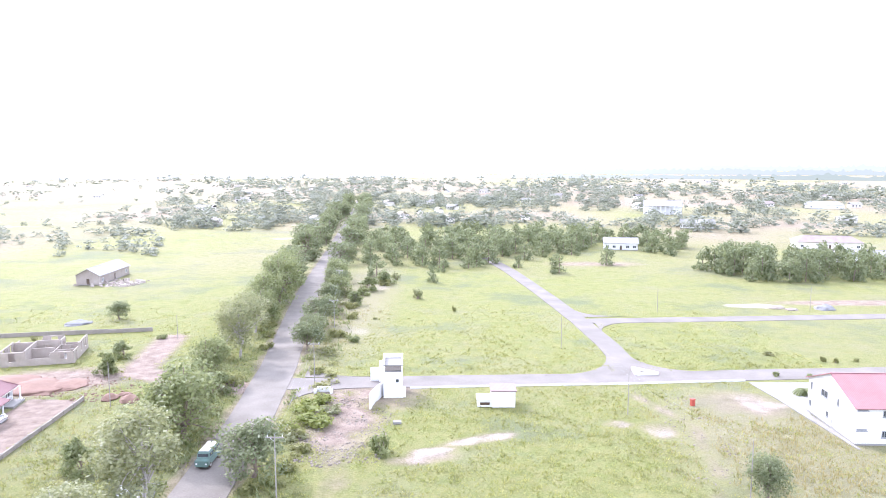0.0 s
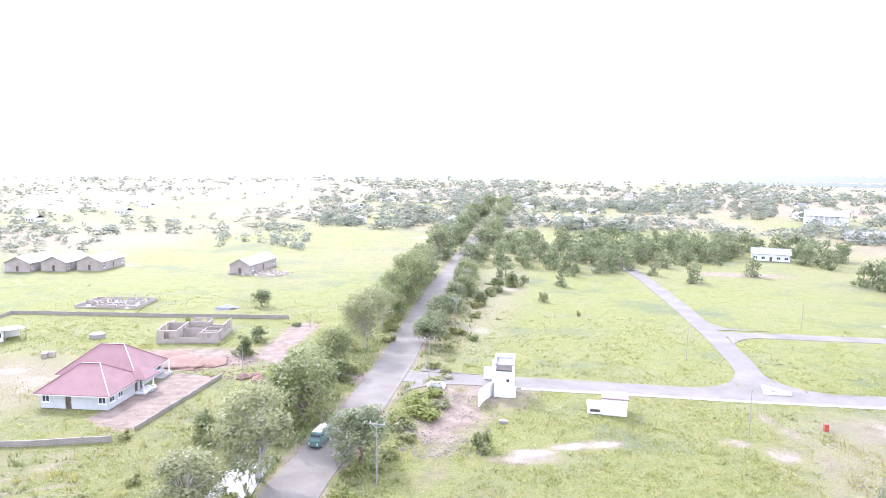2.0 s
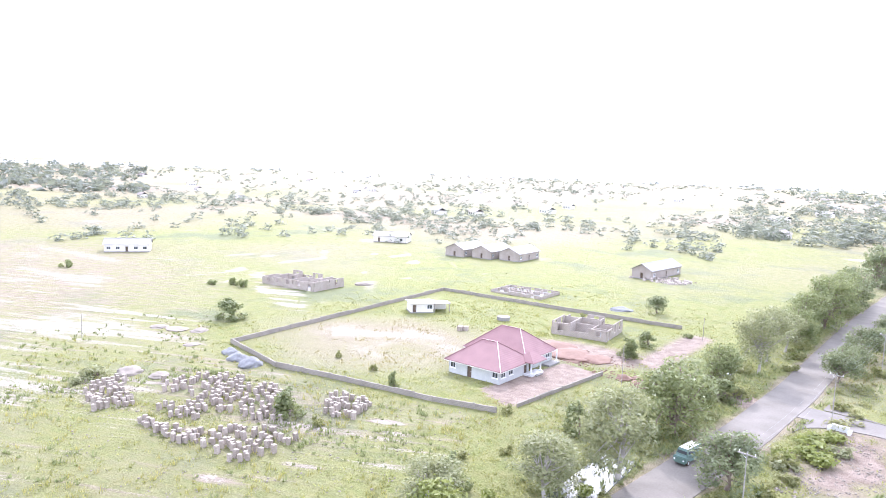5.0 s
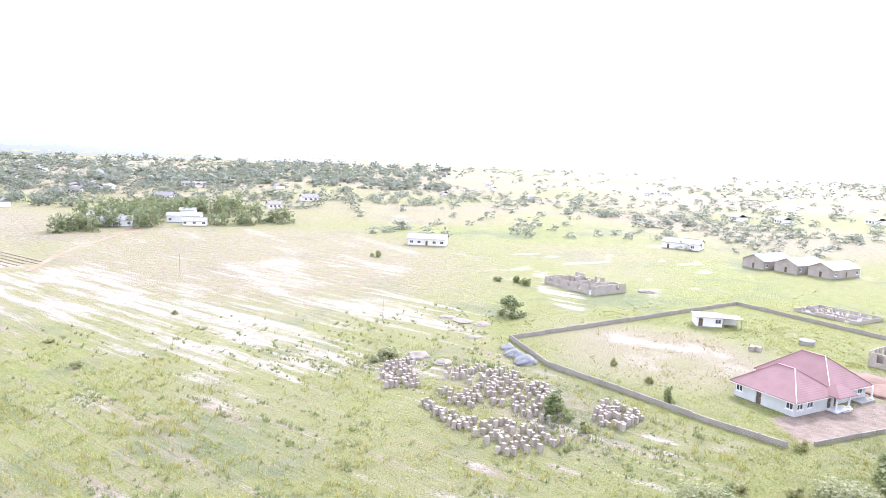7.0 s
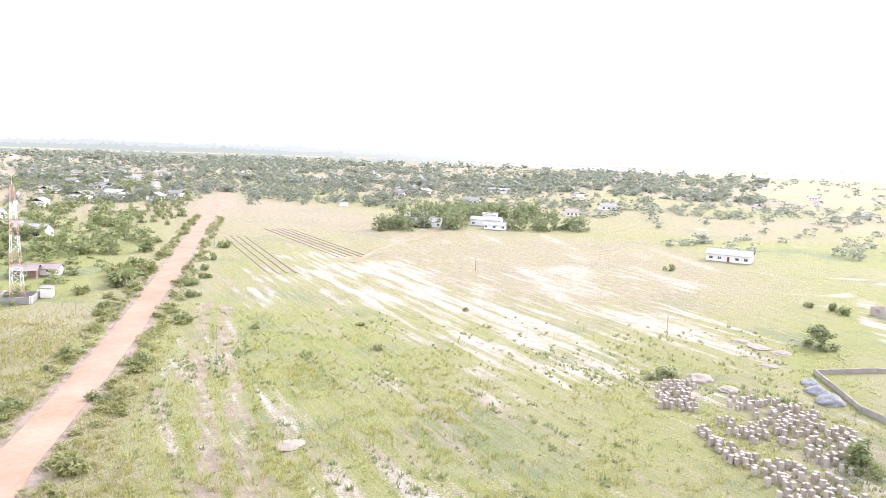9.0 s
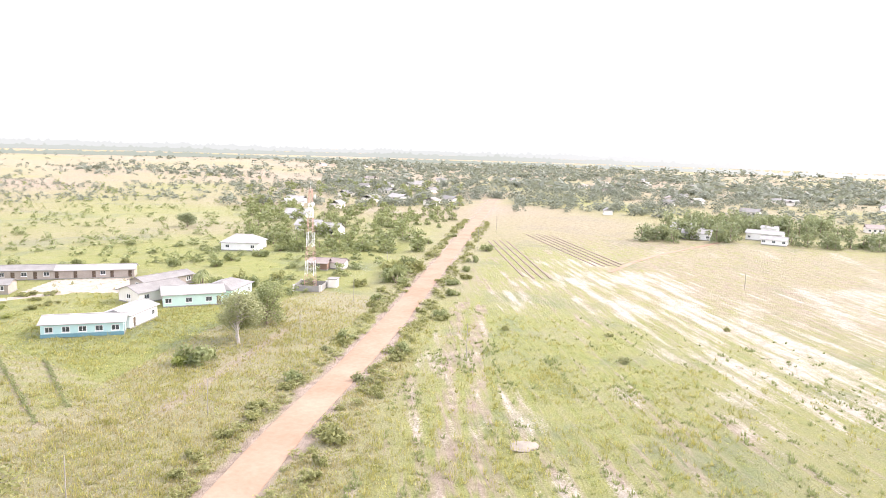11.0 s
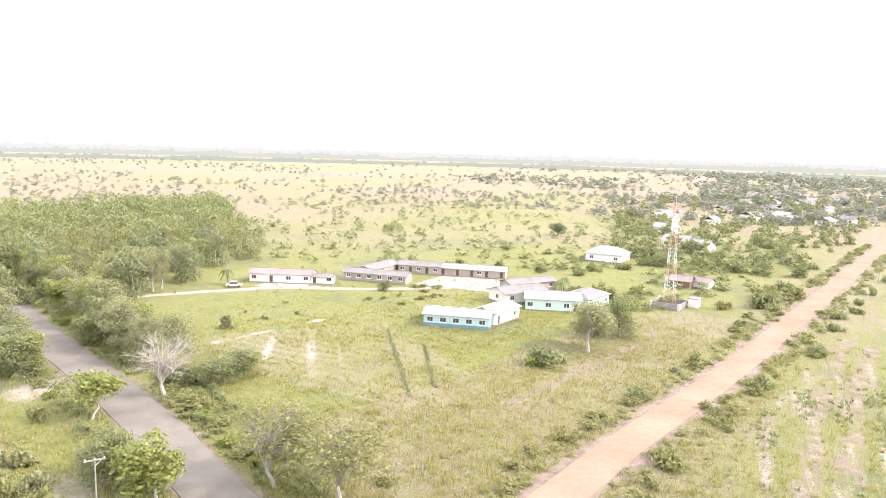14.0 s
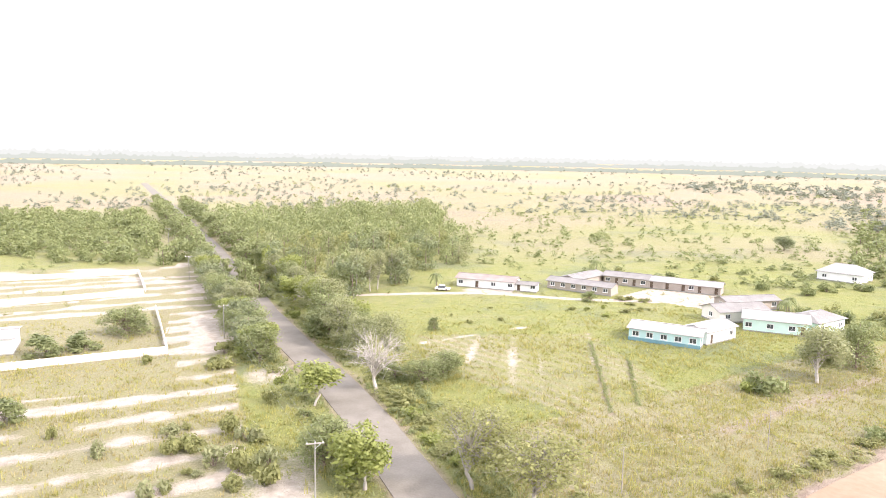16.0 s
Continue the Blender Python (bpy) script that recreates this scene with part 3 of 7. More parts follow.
    earth = np.maximum(earth, 0.55 * trail * (0.3 + n3))
    earth = np.maximum(earth, 0.7 * blob(x, y, 46, 106, 9, 5, -40) * (0.4 + 0.8 * n3))
    dry = np.maximum(dry, 0.7 * blob(x, y, 46, 90, 14, 22))
    sand = np.maximum(sand, 0.5 * np.maximum(blob(x, y, -20, 150, 5, 22), blob(x, y, -22, 205, 8, 22)) * (0.2 + n1))
    dry = np.maximum(dry, 0.75 * blob(x, y, -24, 190, 10, 60))
    sand = np.maximum(sand, 0.7 * blob(x, y, 83, 181, 9, 3) * (0.5 + n3))
    dry = np.maximum(dry, 0.9 * blob(x, y, -99, 92, 22, 17, 20) * (0.6 + n1))
    sand = np.maximum(sand, 0.55 * blob(x, y, -99, 92, 21, 16, 20) * (0.25 + 0.6 * n1 + 0.4 * n3))
    earth = np.maximum(earth, 0.75 * blob(x, y, -97, 92, 22, 18, 20) * (0.3 + n2))
    sand = np.maximum(sand, inside(x, y, [(-99, -152), (-114, -159), (-127, -146), (-112, -131)]) * 0.95)
    sand = np.maximum(sand, blob(x, y, -67, -166, 8, 3.5, -35) * 0.9)
    sand = np.maximum(sand, 0.95 * np.clip(1.5 - near_line(x, y, [(-12, -172), (-46, -168), (-63, -165), (-87, -150), (-104, -143)]) / 1.6, 0, 1))
    dry = np.maximum(dry, np.clip(1.3 - near_line(x, y, [(-60, -65), (-103, -77)]) / 3.0, 0, 1) * 0.9)
    earth = np.maximum(earth, 0.55 * np.clip(1.2 - near_line(x, y, [(-60, -65), (-103, -77)]) / 2.0, 0, 1))
    # the open savanna: dry and earthy patches, plus painted haze that dulls the far grass
    open_ = np.clip((far - 170) / 120, 0, 1)
    dry = np.maximum(dry, open_ * (0.05 + 0.6 * table_noise(x, y, 60, 8)) * (y < -90))
    dry = np.maximum(dry, open_ * 0.45 * table_noise(x, y, 80, 9))
    # tan share rises with distance, standing in for haze
    earth = np.maximum(earth, open_ * np.clip(0.37 + 0.18 * np.clip((far - 300) / 500, 0, 1) + 0.45 * (table_noise(x, y, 70, 10) - 0.5), 0, 0.66))
    sand = np.maximum(sand, open_ * np.clip(1.8 * table_noise(x, y + 0.4 * x, 26, 11) - 1.2, 0, 0.8) * (y > 120))
    return np.clip(sand, 0, 1), np.clip(earth, 0, 1), np.clip(dry, 0, 1), np.clip(strip, 0, 1)


def graded(lo, hi, step, reach, grow=1.12):
    mid = list(np.arange(lo, hi + step, step))
    left, right, d = [lo], [mid[-1]], step
    while left[-1] > -reach or right[-1] < reach:
        d *= grow
        left.append(left[-1] - d), right.append(right[-1] + d)
    return np.array(left[:0:-1] + mid + right[1:])


def build_ground():
    xs, ys = graded(-215, 70, 1.0, 4400), graded(-185, 195, 1.0, 4400)
    gx, gy = np.meshgrid(xs, ys)
    x, y = gx.ravel(), gy.ravel()
    far = np.hypot(x, y)
    z = 0.10 * (table_noise(x, y, 3.5, 20) - 0.5) + 0.05 * (table_noise(x, y, 1.6, 21) - 0.5)
    flat = np.clip((np.minimum(np.minimum(near_line(x, y, TAR), near_line(x, y, DIRT)), near_line(x, y, GATE_ROAD)) - 3) / 6, 0.0, 1)
    z = z * flat * (far < 400) - 0.03
    z += np.clip((far - 1500) / 2500, 0, 1) ** 1.5 * 14 * table_noise(x, y, 700, 22)
    nx, ny = len(xs), len(ys)
    k = np.arange(nx * ny).reshape(ny, nx)
    quads = np.stack([k[:-1, :-1], k[:-1, 1:], k[1:, 1:], k[1:, :-1]], -1).reshape(-1, 4).astype(np.int32)
    me = bpy.data.meshes.new("ground")
    me.vertices.add(nx * ny)
    me.vertices.foreach_set("co", np.stack([x, y, z], -1).astype(np.float32).ravel())
    me.loops.add(quads.size)
    me.loops.foreach_set("vertex_index", quads.ravel())
    me.polygons.add(len(quads))
    me.polygons.foreach_set("loop_start", np.arange(0, quads.size, 4, dtype=np.int32))
    me.polygons.foreach_set("loop_total", np.full(len(quads), 4, dtype=np.int32))
    me.polygons.foreach_set("use_smooth", np.ones(len(quads), bool))
    me.update(calc_edges=True)
    sand, earth, dry, strip = soils(x, y)
    attr = me.attributes.new("soil", "FLOAT_COLOR", "POINT")
    attr.data.foreach_set("color", np.stack([sand, earth, dry, strip], -1).astype(np.float32).ravel())
    me.materials.append(ground_material())
    tagged(new("ground", me), "flat green grassland with pale sandy strips reaching the horizon", "ground", kind="structure")


build_ground()
whole("road", ribbon(TAR, 6.7, -0.15, 0.05), M["asphalt"], "grey tarred road with broken edges through grassland", "road", kind="structure")
whole("road", ribbon(DIRT, 5.4, -0.15, 0.04), M["laterite"], "wide orange-pink laterite dirt road", "road", kind="structure")
whole("road", ribbon(GATE_ROAD, 6.0, -0.15, 0.06), M["worn_asphalt"], "worn grey access road leading in from the gatehouse", "road", kind="structure")
whole("road", ribbon(SIDE_ROAD, 4.6, -0.15, 0.07), M["worn_asphalt"], "worn grey side road across a green field", "road", kind="structure")
whole("road", ribbon(BACK_ROAD, 5.0, -0.15, 0.055), M["worn_asphalt"], "narrow worn grey lane behind the field", "road", kind="structure")
def flare(p, ends, material_name, z):
    """A curved fillet of paving in the corner p between two road edges."""
    bm = bmesh.new()
    p, a, b = Vector(p), Vector(ends[0]), Vector(ends[1])
    curve = [a * (1 - t) ** 2 + p * 2 * t * (1 - t) + b * t * t for t in (k / 10 for k in range(11))]
    top = [bm.verts.new((q.x, q.y, z)) for q in curve]
    low = [bm.verts.new((q.x, q.y, -0.1)) for q in curve]
    tip, foot = bm.verts.new((p.x, p.y, z)), bm.verts.new((p.x, p.y, -0.1))
    for k in range(10):
        bm.faces.new((tip, top[k], top[k + 1]))
        bm.faces.new((top[k], low[k], low[k + 1], top[k + 1]))
        bm.faces.new((foot, low[k + 1], low[k]))
    bmesh.ops.recalc_face_normals(bm, faces=bm.faces)
    whole("road", bm, M[material_name], "rounded grey paved corner of a road junction", "road", kind="structure")


flare((32.2, 120.6), ((18, 120.0), (32.0, 138)), "worn_asphalt", 0.083)
flare((35.8, 121.0), ((50, 122.6), (35.8, 137)), "worn_asphalt", 0.083)
flare((35.6, 161.2), ((35.2, 151), (47, 162.0)), "worn_asphalt", 0.083)
flare((34.2, 167.0), ((33.2, 177), (46, 168.4)), "worn_asphalt", 0.083)
flare((-24.2, 119.0), ((-24.6, 127), (-12, 119.4)), "worn_asphalt", 0.083)
flare((-24.0, 112.9), ((-24.0, 105), (-12, 113.4)), "worn_asphalt", 0.083)
for a, b, rows in (((-268, -92), (-187, -48), 4), ((-298, -84), (-222, -33), 5)):
    d = (Vector(b) - Vector(a)).normalized()
    bed = new("ploughed_bed")
    for k in range(rows):
        off = Vector((-d.y, d.x)) * (k - rows / 2) * 2.6
        part("furrow_ridge", ribbon([Vector(a) + off + d * random.uniform(0, 8), Vector(b) + off - d * random.uniform(0, 6)], 0.6, -0.1, 0.14, None, 4.0), M["furrow"], bed)
    tagged(bed, "bed of long brown ploughed ridges in the field", "ploughed bed", "ploughed beds")
whole("path", ribbon([(-212, -34), (-238, -31), (-262, -26), (-290, -17), (-318, -8)], 1.7, -0.1, 0.06), M["laterite"], "narrow worn earth path leading to the homestead", "path", kind="structure")
KERB = [(-5.5, 113.2), (12, 114.4), (31, 115.4), (52, 117.2)]
whole("kerb", ribbon(KERB, 0.4, -0.1, 0.2), M["white_paint"], "raised white painted kerb beside the access road", "kerb", kind="structure")
bm = bmesh.new()   # apron from the road down beside the house
edge_line = [(52.2, 116.1), (53.1, 107.7), (53.5, 100.7), (54.0, 93.9), (54.4, 87.9)]
rows = []
for (x0, y0), x1 in zip(edge_line, (66, 58, 54.75, 54.75, 54.75)):
    rows.append([bm.verts.new(v) for v in ((x0, y0, -0.1), (x0, y0, 0.08), (x1, y0, 0.08), (x1, y0, -0.1))])
for p, q in zip(rows, rows[1:]):
    for k in range(3):
        bm.faces.new((p[k], p[k + 1], q[k + 1], q[k]))
bmesh.ops.recalc_face_normals(bm, faces=bm.faces)
whole("pavement", bm, M["concrete"], "pale concrete apron beside the white house", "pavement", kind="structure")
for pts, w in (([(-31.0, 44), (-32.2, 54), (-33.5, 66), (-35.5, 78)], 4.8), ([(-41.8, 117), (-42.6, 124), (-43.3, 130)], 2.4)):
    whole("water", ribbon(pts, w, -0.1, 0.06, None, 1.5), M["water"], "narrow strip of still water in the roadside ditch", "water", kind="structure")


# ---- trees ----
def leaf_cloud(rng, centres, radii, count, size, flat=0.35):
    """Corners of leaf-shaped faces filling a set of clumps, thicker towards the clumps' outside."""
    centres, radii = np.array(centres, float), np.array(radii, float)
    weight = radii ** 2 / (radii ** 2).sum()
    pick = rng.choice(len(centres), count, p=weight)
    d = rng.normal(size=(count, 3))
    d /= np.linalg.norm(d, axis=1, keepdims=True)
    rad = radii[pick][:, None] * (0.35 + 0.65 * rng.rand(count, 1) ** 0.45) * (1 + 0.22 * rng.normal(size=(count, 1)).clip(-1, 1.5))
    p = centres[pick] + d * rad * [1, 1, 0.8]
    nrm = d + rng.normal(size=(count, 3)) * 0.65 + [0, 0, flat]
    nrm /= np.linalg.norm(nrm, axis=1, keepdims=True)
    a = np.cross(nrm, rng.normal(size=(count, 3)))
    a /= np.linalg.norm(a, axis=1, keepdims=True)
    b = np.cross(nrm, a)
    s = size * (0.6 + 0.8 * rng.rand(count, 1))
    return np.stack([p - a * s, p - b * s * 0.5 + nrm * s * 0.12, p + a * s, p + b * s * 0.5 + nrm * s * 0.12], 1)


def tree_plan(rng, h, r, clear, clumps, spread=1.0, skirt=0):
    """Clump centres and sizes of a crown h high and r wide above a clear stem."""
    mid, half = (h + clear) / 2, (h - clear) / 2
    out, size = [], []
    for i in range(clumps):
        d = rng.normal(size=3)
        d /= np.linalg.norm(d)
        k = spread * (0.5 + 0.58 * rng.rand())
        cs = r * (0.20 + 0.24 * rng.rand())
        out.append((d[0] * (r - cs) * k, d[1] * (r - cs) * k, mid + d[2] * max(half - cs, 0.2) * k))
        size.append(cs)
    for i in range(skirt):
        a, cs = rng.uniform(0, 6.28), r * rng.uniform(0.26, 0.36)
        k = rng.uniform(0.35, 0.72) * r
        out.append((k * math.cos(a), k * math.sin(a), clear + cs * 0.75 * min(1.0, h / (2 * r))))
        size.append(cs)
    return np.array(out), np.array(size)


def limbs(rng, h, clear, centres, girth, twigs=2):
    bm = bmesh.new()
    lean = rng.normal(size=2) * 0.25
    fork = Vector((lean[0], lean[1], clear * 0.85))
    tube([(0, 0, -0.1), (lean[0] * 0.3, lean[1] * 0.3, clear * 0.4), fork], [girth, girth * 0.8, girth * 0.65], 8, bm)
    tube([fork, fork.lerp(Vector((0, 0, h * 0.8)), 0.5) + Vector((0.2, -0.1, 0)), Vector((0, 0, h * 0.85))], [girth * 0.6, girth * 0.4, girth * 0.12], 6, bm)
    for c in centres:
        c = Vector(c)
        base = fork.lerp(Vector((0, 0, h * 0.7)), rng.rand() * 0.6)
        bend = base.lerp(c, 0.5) + Vector((*rng.normal(size=2) * 0.2, 0.25))
        tube([base, bend, c], [girth * 0.36, girth * 0.22, girth * 0.07], 5, bm)
        for _ in range(twigs):
            tip = c + Vector(rng.normal(size=3)) * (girth * 2.2 if twigs < 4 else 0.75)
            tube([bend.lerp(c, 0.5), tip], [girth * (0.13 if twigs < 4 else 0.09), girth * 0.02], 4 if twigs < 4 else 3, bm)
    return bm


KINDS = {
    # height, crown radius, clear stem, clumps, leaves, leaf size, leaf material, bark, girth, words
    "mango": (10, 5, 0.5, 34, 5200, 0.225, "leaf_mid", "bark", 0.34, "broad dense dark-green tree"),
    "dark": (8, 4, 0.9, 26, 3900, 0.20, "leaf_dark", "bark", 0.28, "round dense dark-green tree"),
    "airy": (12, 4.6, 2.4, 24, 4200, 0.19, "leaf_pale", "pale_bark", 0.26, "tall airy pale-green tree with visible limbs"),
    "bright": (8, 3.4, 1.3, 18, 3600, 0.22, "leaf_bright", "pale_bark", 0.20, "bright yellow-green tree with a slim stem"),
    "thin": (11, 4.4, 2.0, 40, 2700, 0.17, "leaf_olive", "grey_bark", 0.22, "half-bare tree with grey branches and thin leaves"),
    "sparse": (7.5, 3.5, 1.8, 14, 2300, 0.21, "leaf_bright", "pale_bark", 0.15, "open yellow-green tree with thin foliage"),
    "bare": (11, 4.2, 2.4, 64, 500, 0.12, "leaf_pale", "pale_bark", 0.22, "leafless tree with bleached white branches"),
    "small": (5, 2.2, 0.15, 12, 1800, 0.20, "leaf_mid", "bark", 0.12, "small round green tree"),
    "grove": (9, 4.2, 0.3, 22, 1100, 0.34, "leaf_dark", "bark", 0.26, "leafy green tree"),
    "wood": (9, 4.2, 0.3, 18, 780, 0.42, "leaf_mid", "bark", 0.26, "leafy green woodland tree"),
}
made_trees = {}


def tree(kind, x, y, h, r, where, group="", variant=0):
    H, R, clear, clumps, count, size, leaf, bark, girth, words = KINDS[kind]
    spin = random.uniform(0, 360)
    m = Matrix.LocRotScale((x, y, 0), Euler((0, 0, radians(spin))), (r * 1.28 / R, r * 1.28 / R, h / H))
    key = (kind, variant)
    if key in made_trees:
        src = made_trees[key]
        keep, src.scale = src.scale.copy(), (1, 1, 1)
        ob = copy_thing(src, m)
        src.scale = keep
    else:
        rng = np.random.RandomState(100 + variant * 31 + len(kind) * 7 + ord(kind[0]))
        centres, radii = tree_plan(rng, H, R, clear, clumps, 1.0, {"mango": 9, "dark": 4, "small": 5, "wood": 8, "grove": 6, "bright": 3, "airy": 3}.get(kind, 0))
        ob = new("tree")
        part("trunk", limbs(rng, H, clear, centres, girth, 7 if kind in ("bare", "thin") else 1), M[bark], ob)
        part("crown", cards("crown", leaf_cloud(rng, centres, radii, count, size), 4, M[leaf]), M[leaf], ob)
        ob.matrix_basis = m
        made_trees[key] = ob
    return tagged(ob, f"{words} {where}", "tree", group)


BUSH = {"green": ("leaf_olive", 460), "dark": ("leaf_mid", 460), "bright": ("leaf_bright", 440), "pale": ("leaf_pale", 320), "olive": ("leaf_olive", 480)}
made_bushes = {}


def bush(kind, x, y, r, h, where, variant=0):
    leaf, count = BUSH[kind]
    m = Matrix.LocRotScale((x, y, 0), Euler((0, 0, random.uniform(0, 6.28))), (r, r * random.uniform(0.8, 1.1), h))
    key = (kind, variant)
    if key in made_bushes:
        src = made_bushes[key]
        keep, src.scale = src.scale.copy(), (1, 1, 1)
        ob = copy_thing(src, m)
        src.scale = keep
    else:
        rng = np.random.RandomState(500 + variant * 13 + ord(kind[0]))
        centres = [(rng.uniform(-0.6, 0.6), rng.uniform(-0.6, 0.6), rng.uniform(0.2, 0.7)) for _ in range(9)]
        ob = new("bush")
        bm = bmesh.new()
        for c in centres:
            tube([(c[0] * 0.1, c[1] * 0.1, -0.05), (c[0] * 0.5, c[1] * 0.5, c[2] * 0.6), c], [0.03, 0.02, 0.008], 4, bm)
        part("stem", bm, M["bark"], ob)
        part("foliage", cards("foliage", leaf_cloud(rng, centres, [rng.uniform(0.28, 0.42) for _ in centres], count, 0.13), 4, M[leaf]), M[leaf], ob)
        ob.matrix_basis = m
        made_bushes[key] = ob
    words = {"green": "leafy green bush", "dark": "dark-green shrub", "bright": "bright green bush", "pale": "pale dry shrub", "olive": "spreading olive-green shrub"}[kind]
    return tagged(ob, f"{words} {where}", "bush")


def woods(name, places, leaf, label, count=170, size=0.75, stems=True, seed=1):
    """Many trees as one mass: places are rows of x, y, height, radius."""
    rng = np.random.RandomState(seed)
    clouds, trunk = [], bmesh.new()
    protos = []
    for k in range(6):
        c, s = tree_plan(rng, 1.0, 0.5, 0.02, 10, 1.0, 6)
        protos.append(leaf_cloud(rng, c, s, count, size / 9.0))
    for i, (x, y, h, r) in enumerate(places):
        a = rng.uniform(0, 6.28)
        q = protos[i % 6].reshape(-1, 3)
        s = r / 0.5
        px, py = q[:, 0] * math.cos(a) - q[:, 1] * math.sin(a), q[:, 0] * math.sin(a) + q[:, 1] * math.cos(a)
        clouds.append(np.stack([x + px * s, y + py * s, q[:, 2] * h], -1))
        if stems:
            tube([(x, y, -0.1), (x + 0.1, y, h * 0.35), (x, y, h * 0.7)], [0.2, 0.16, 0.08], 4, trunk)
    tagged(new(name, cards(name, np.concatenate(clouds), 4, M[leaf])), label, "trees", kind="stuff")
    if stems:
        whole(name + "_stems", trunk, M["bark"], "grey-brown stems standing under the canopy", "tree trunks", kind="stuff")


def fill(poly, spacing, rng, jitter=0.45):
    xs, ys = [p[0] for p in poly], [p[1] for p in poly]
    out = []
    for x in np.arange(min(xs), max(xs), spacing):
        for y in np.arange(min(ys), max(ys), spacing):
            px, py = x + rng.uniform(-1, 1) * spacing * jitter, y + rng.uniform(-1, 1) * spacing * jitter
            if inside(np.array([px]), np.array([py]), poly)[0]:
                out.append((px, py))
    return out


# along the tarred road, north of the camera
ROADSIDE = "beside the tarred road"
for kind, x, y, h, r, v in (
    ("airy", -32.5, 72.5, 12.4, 5.2, 0), ("mango", -34.6, 91, 12, 5.6, 0), ("airy", -34.6, 61, 8.6, 4.2, 1), ("dark", -22.6, 80, 7.6, 3.9, 1),
    ("mango", -40.5, 117, 8.6, 3.6, 1), ("airy", -38.8, 131, 13.2, 4.6, 1), ("airy", -41.2, 141, 12.0, 4.2, 0), ("mango", -43.5, 183, 14, 5.8, 0), ("dark", -27.2, 137.5, 7.4, 3.5, 0),
    ("dark", -28.4, 159, 7.6, 3.8, 1), ("small", -27.2, 171, 5.5, 2.6, 0), ("dark", -30, 184, 6.5, 3.2, 0), ("mango", -46.5, 204, 12, 5.2, 1),
    ("small", -43.6, 80.4, 5.0, 1.8, 0), ("small", -59.8, 121, 5.0, 1.9, 1), ("small", -61.6, 131.5, 3.6, 1.7, 0), ("small", -39.5, 69, 4.2, 1.6, 1), ("small", -43.5, 56, 5.0, 2.0, 1),
    ("mango", -37.5, 103, 6.5, 3.0, 1), ("small", -37.0, 110, 4.4, 2.2, 0), ("airy", -41.5, 152, 9.5, 3.8, 1), ("mango", -42.5, 161, 9.0, 4.0, 0), ("mango", -44.5, 172, 11.0, 4.6, 1), ("dark", -47, 193, 10, 4.6, 0),
    ("mango", -48.5, 214, 12, 5.0, 0), ("dark", -28, 148, 6.0, 2.8, 1), ("mango", -28.5, 194, 7.0, 3.4, 1), ("dark", -31.5, 205, 7.5, 3.6, 0), ("mango", -33, 217, 8.0, 3.8, 1), ("small", -23.5, 182, 4.4, 2.4, 1), ("small", -22.0, 203, 4.8, 2.8, 0), ("small", -17.5, 214, 5.4, 3.0, 1),
    ("dark", -37.6, 66, 6.0, 2.6, 1), ("small", -38.5, 86, 4.6, 2.2, 0), ("airy", -40.0, 48, 8.0, 3.8, 1), ("bright", -36.5, 45, 7.0, 3.4, 0),
):
    tree(kind, x, y, h, r, ROADSIDE, "roadside trees", v)
rng = np.random.RandomState(5)
for i in range(34):
    y = 222 + i * 13 + rng.uniform(-5, 5)
    cx = np.interp(y, [195, 305, 570, 820], [-38.5, -47, -70, -94])
    big = rng.rand() < 0.55
    tree("grove", cx - rng.uniform(4.5, 11), y, rng.uniform(10, 15) if big else rng.uniform(5, 9), rng.uniform(4.6, 6.6) if big else rng.uniform(2.6, 4.2), ROADSIDE, "roadside trees", i % 3)
    big = rng.rand() < 0.6
    tree("grove", cx + rng.uniform(4.2, 8), y + 6, rng.uniform(9, 13) if big else rng.uniform(5, 8), rng.uniform(4.4, 6.2) if big else rng.uniform(2.8, 4), ROADSIDE, "roadside trees", (i + 1) % 3)
# fields by the gatehouse
tree("dark", -77.5, 165.0, 5.0, 2.4, "alone on open grass", variant=1)
tree("dark", 36.3, 74.4, 6.2, 2.3, "beside a power pole on the grass", variant=0)
tree("small", -74.2, 54.0, 5.0, 2.2, "among stacked cement blocks", variant=1)
tree("small", -132.7, 76.5, 5.2, 3.0, "on open grass outside the wall", variant=0)
tree("small", -73.9, 73.2, 3.6, 0.9, "against the compound wall", variant=1)
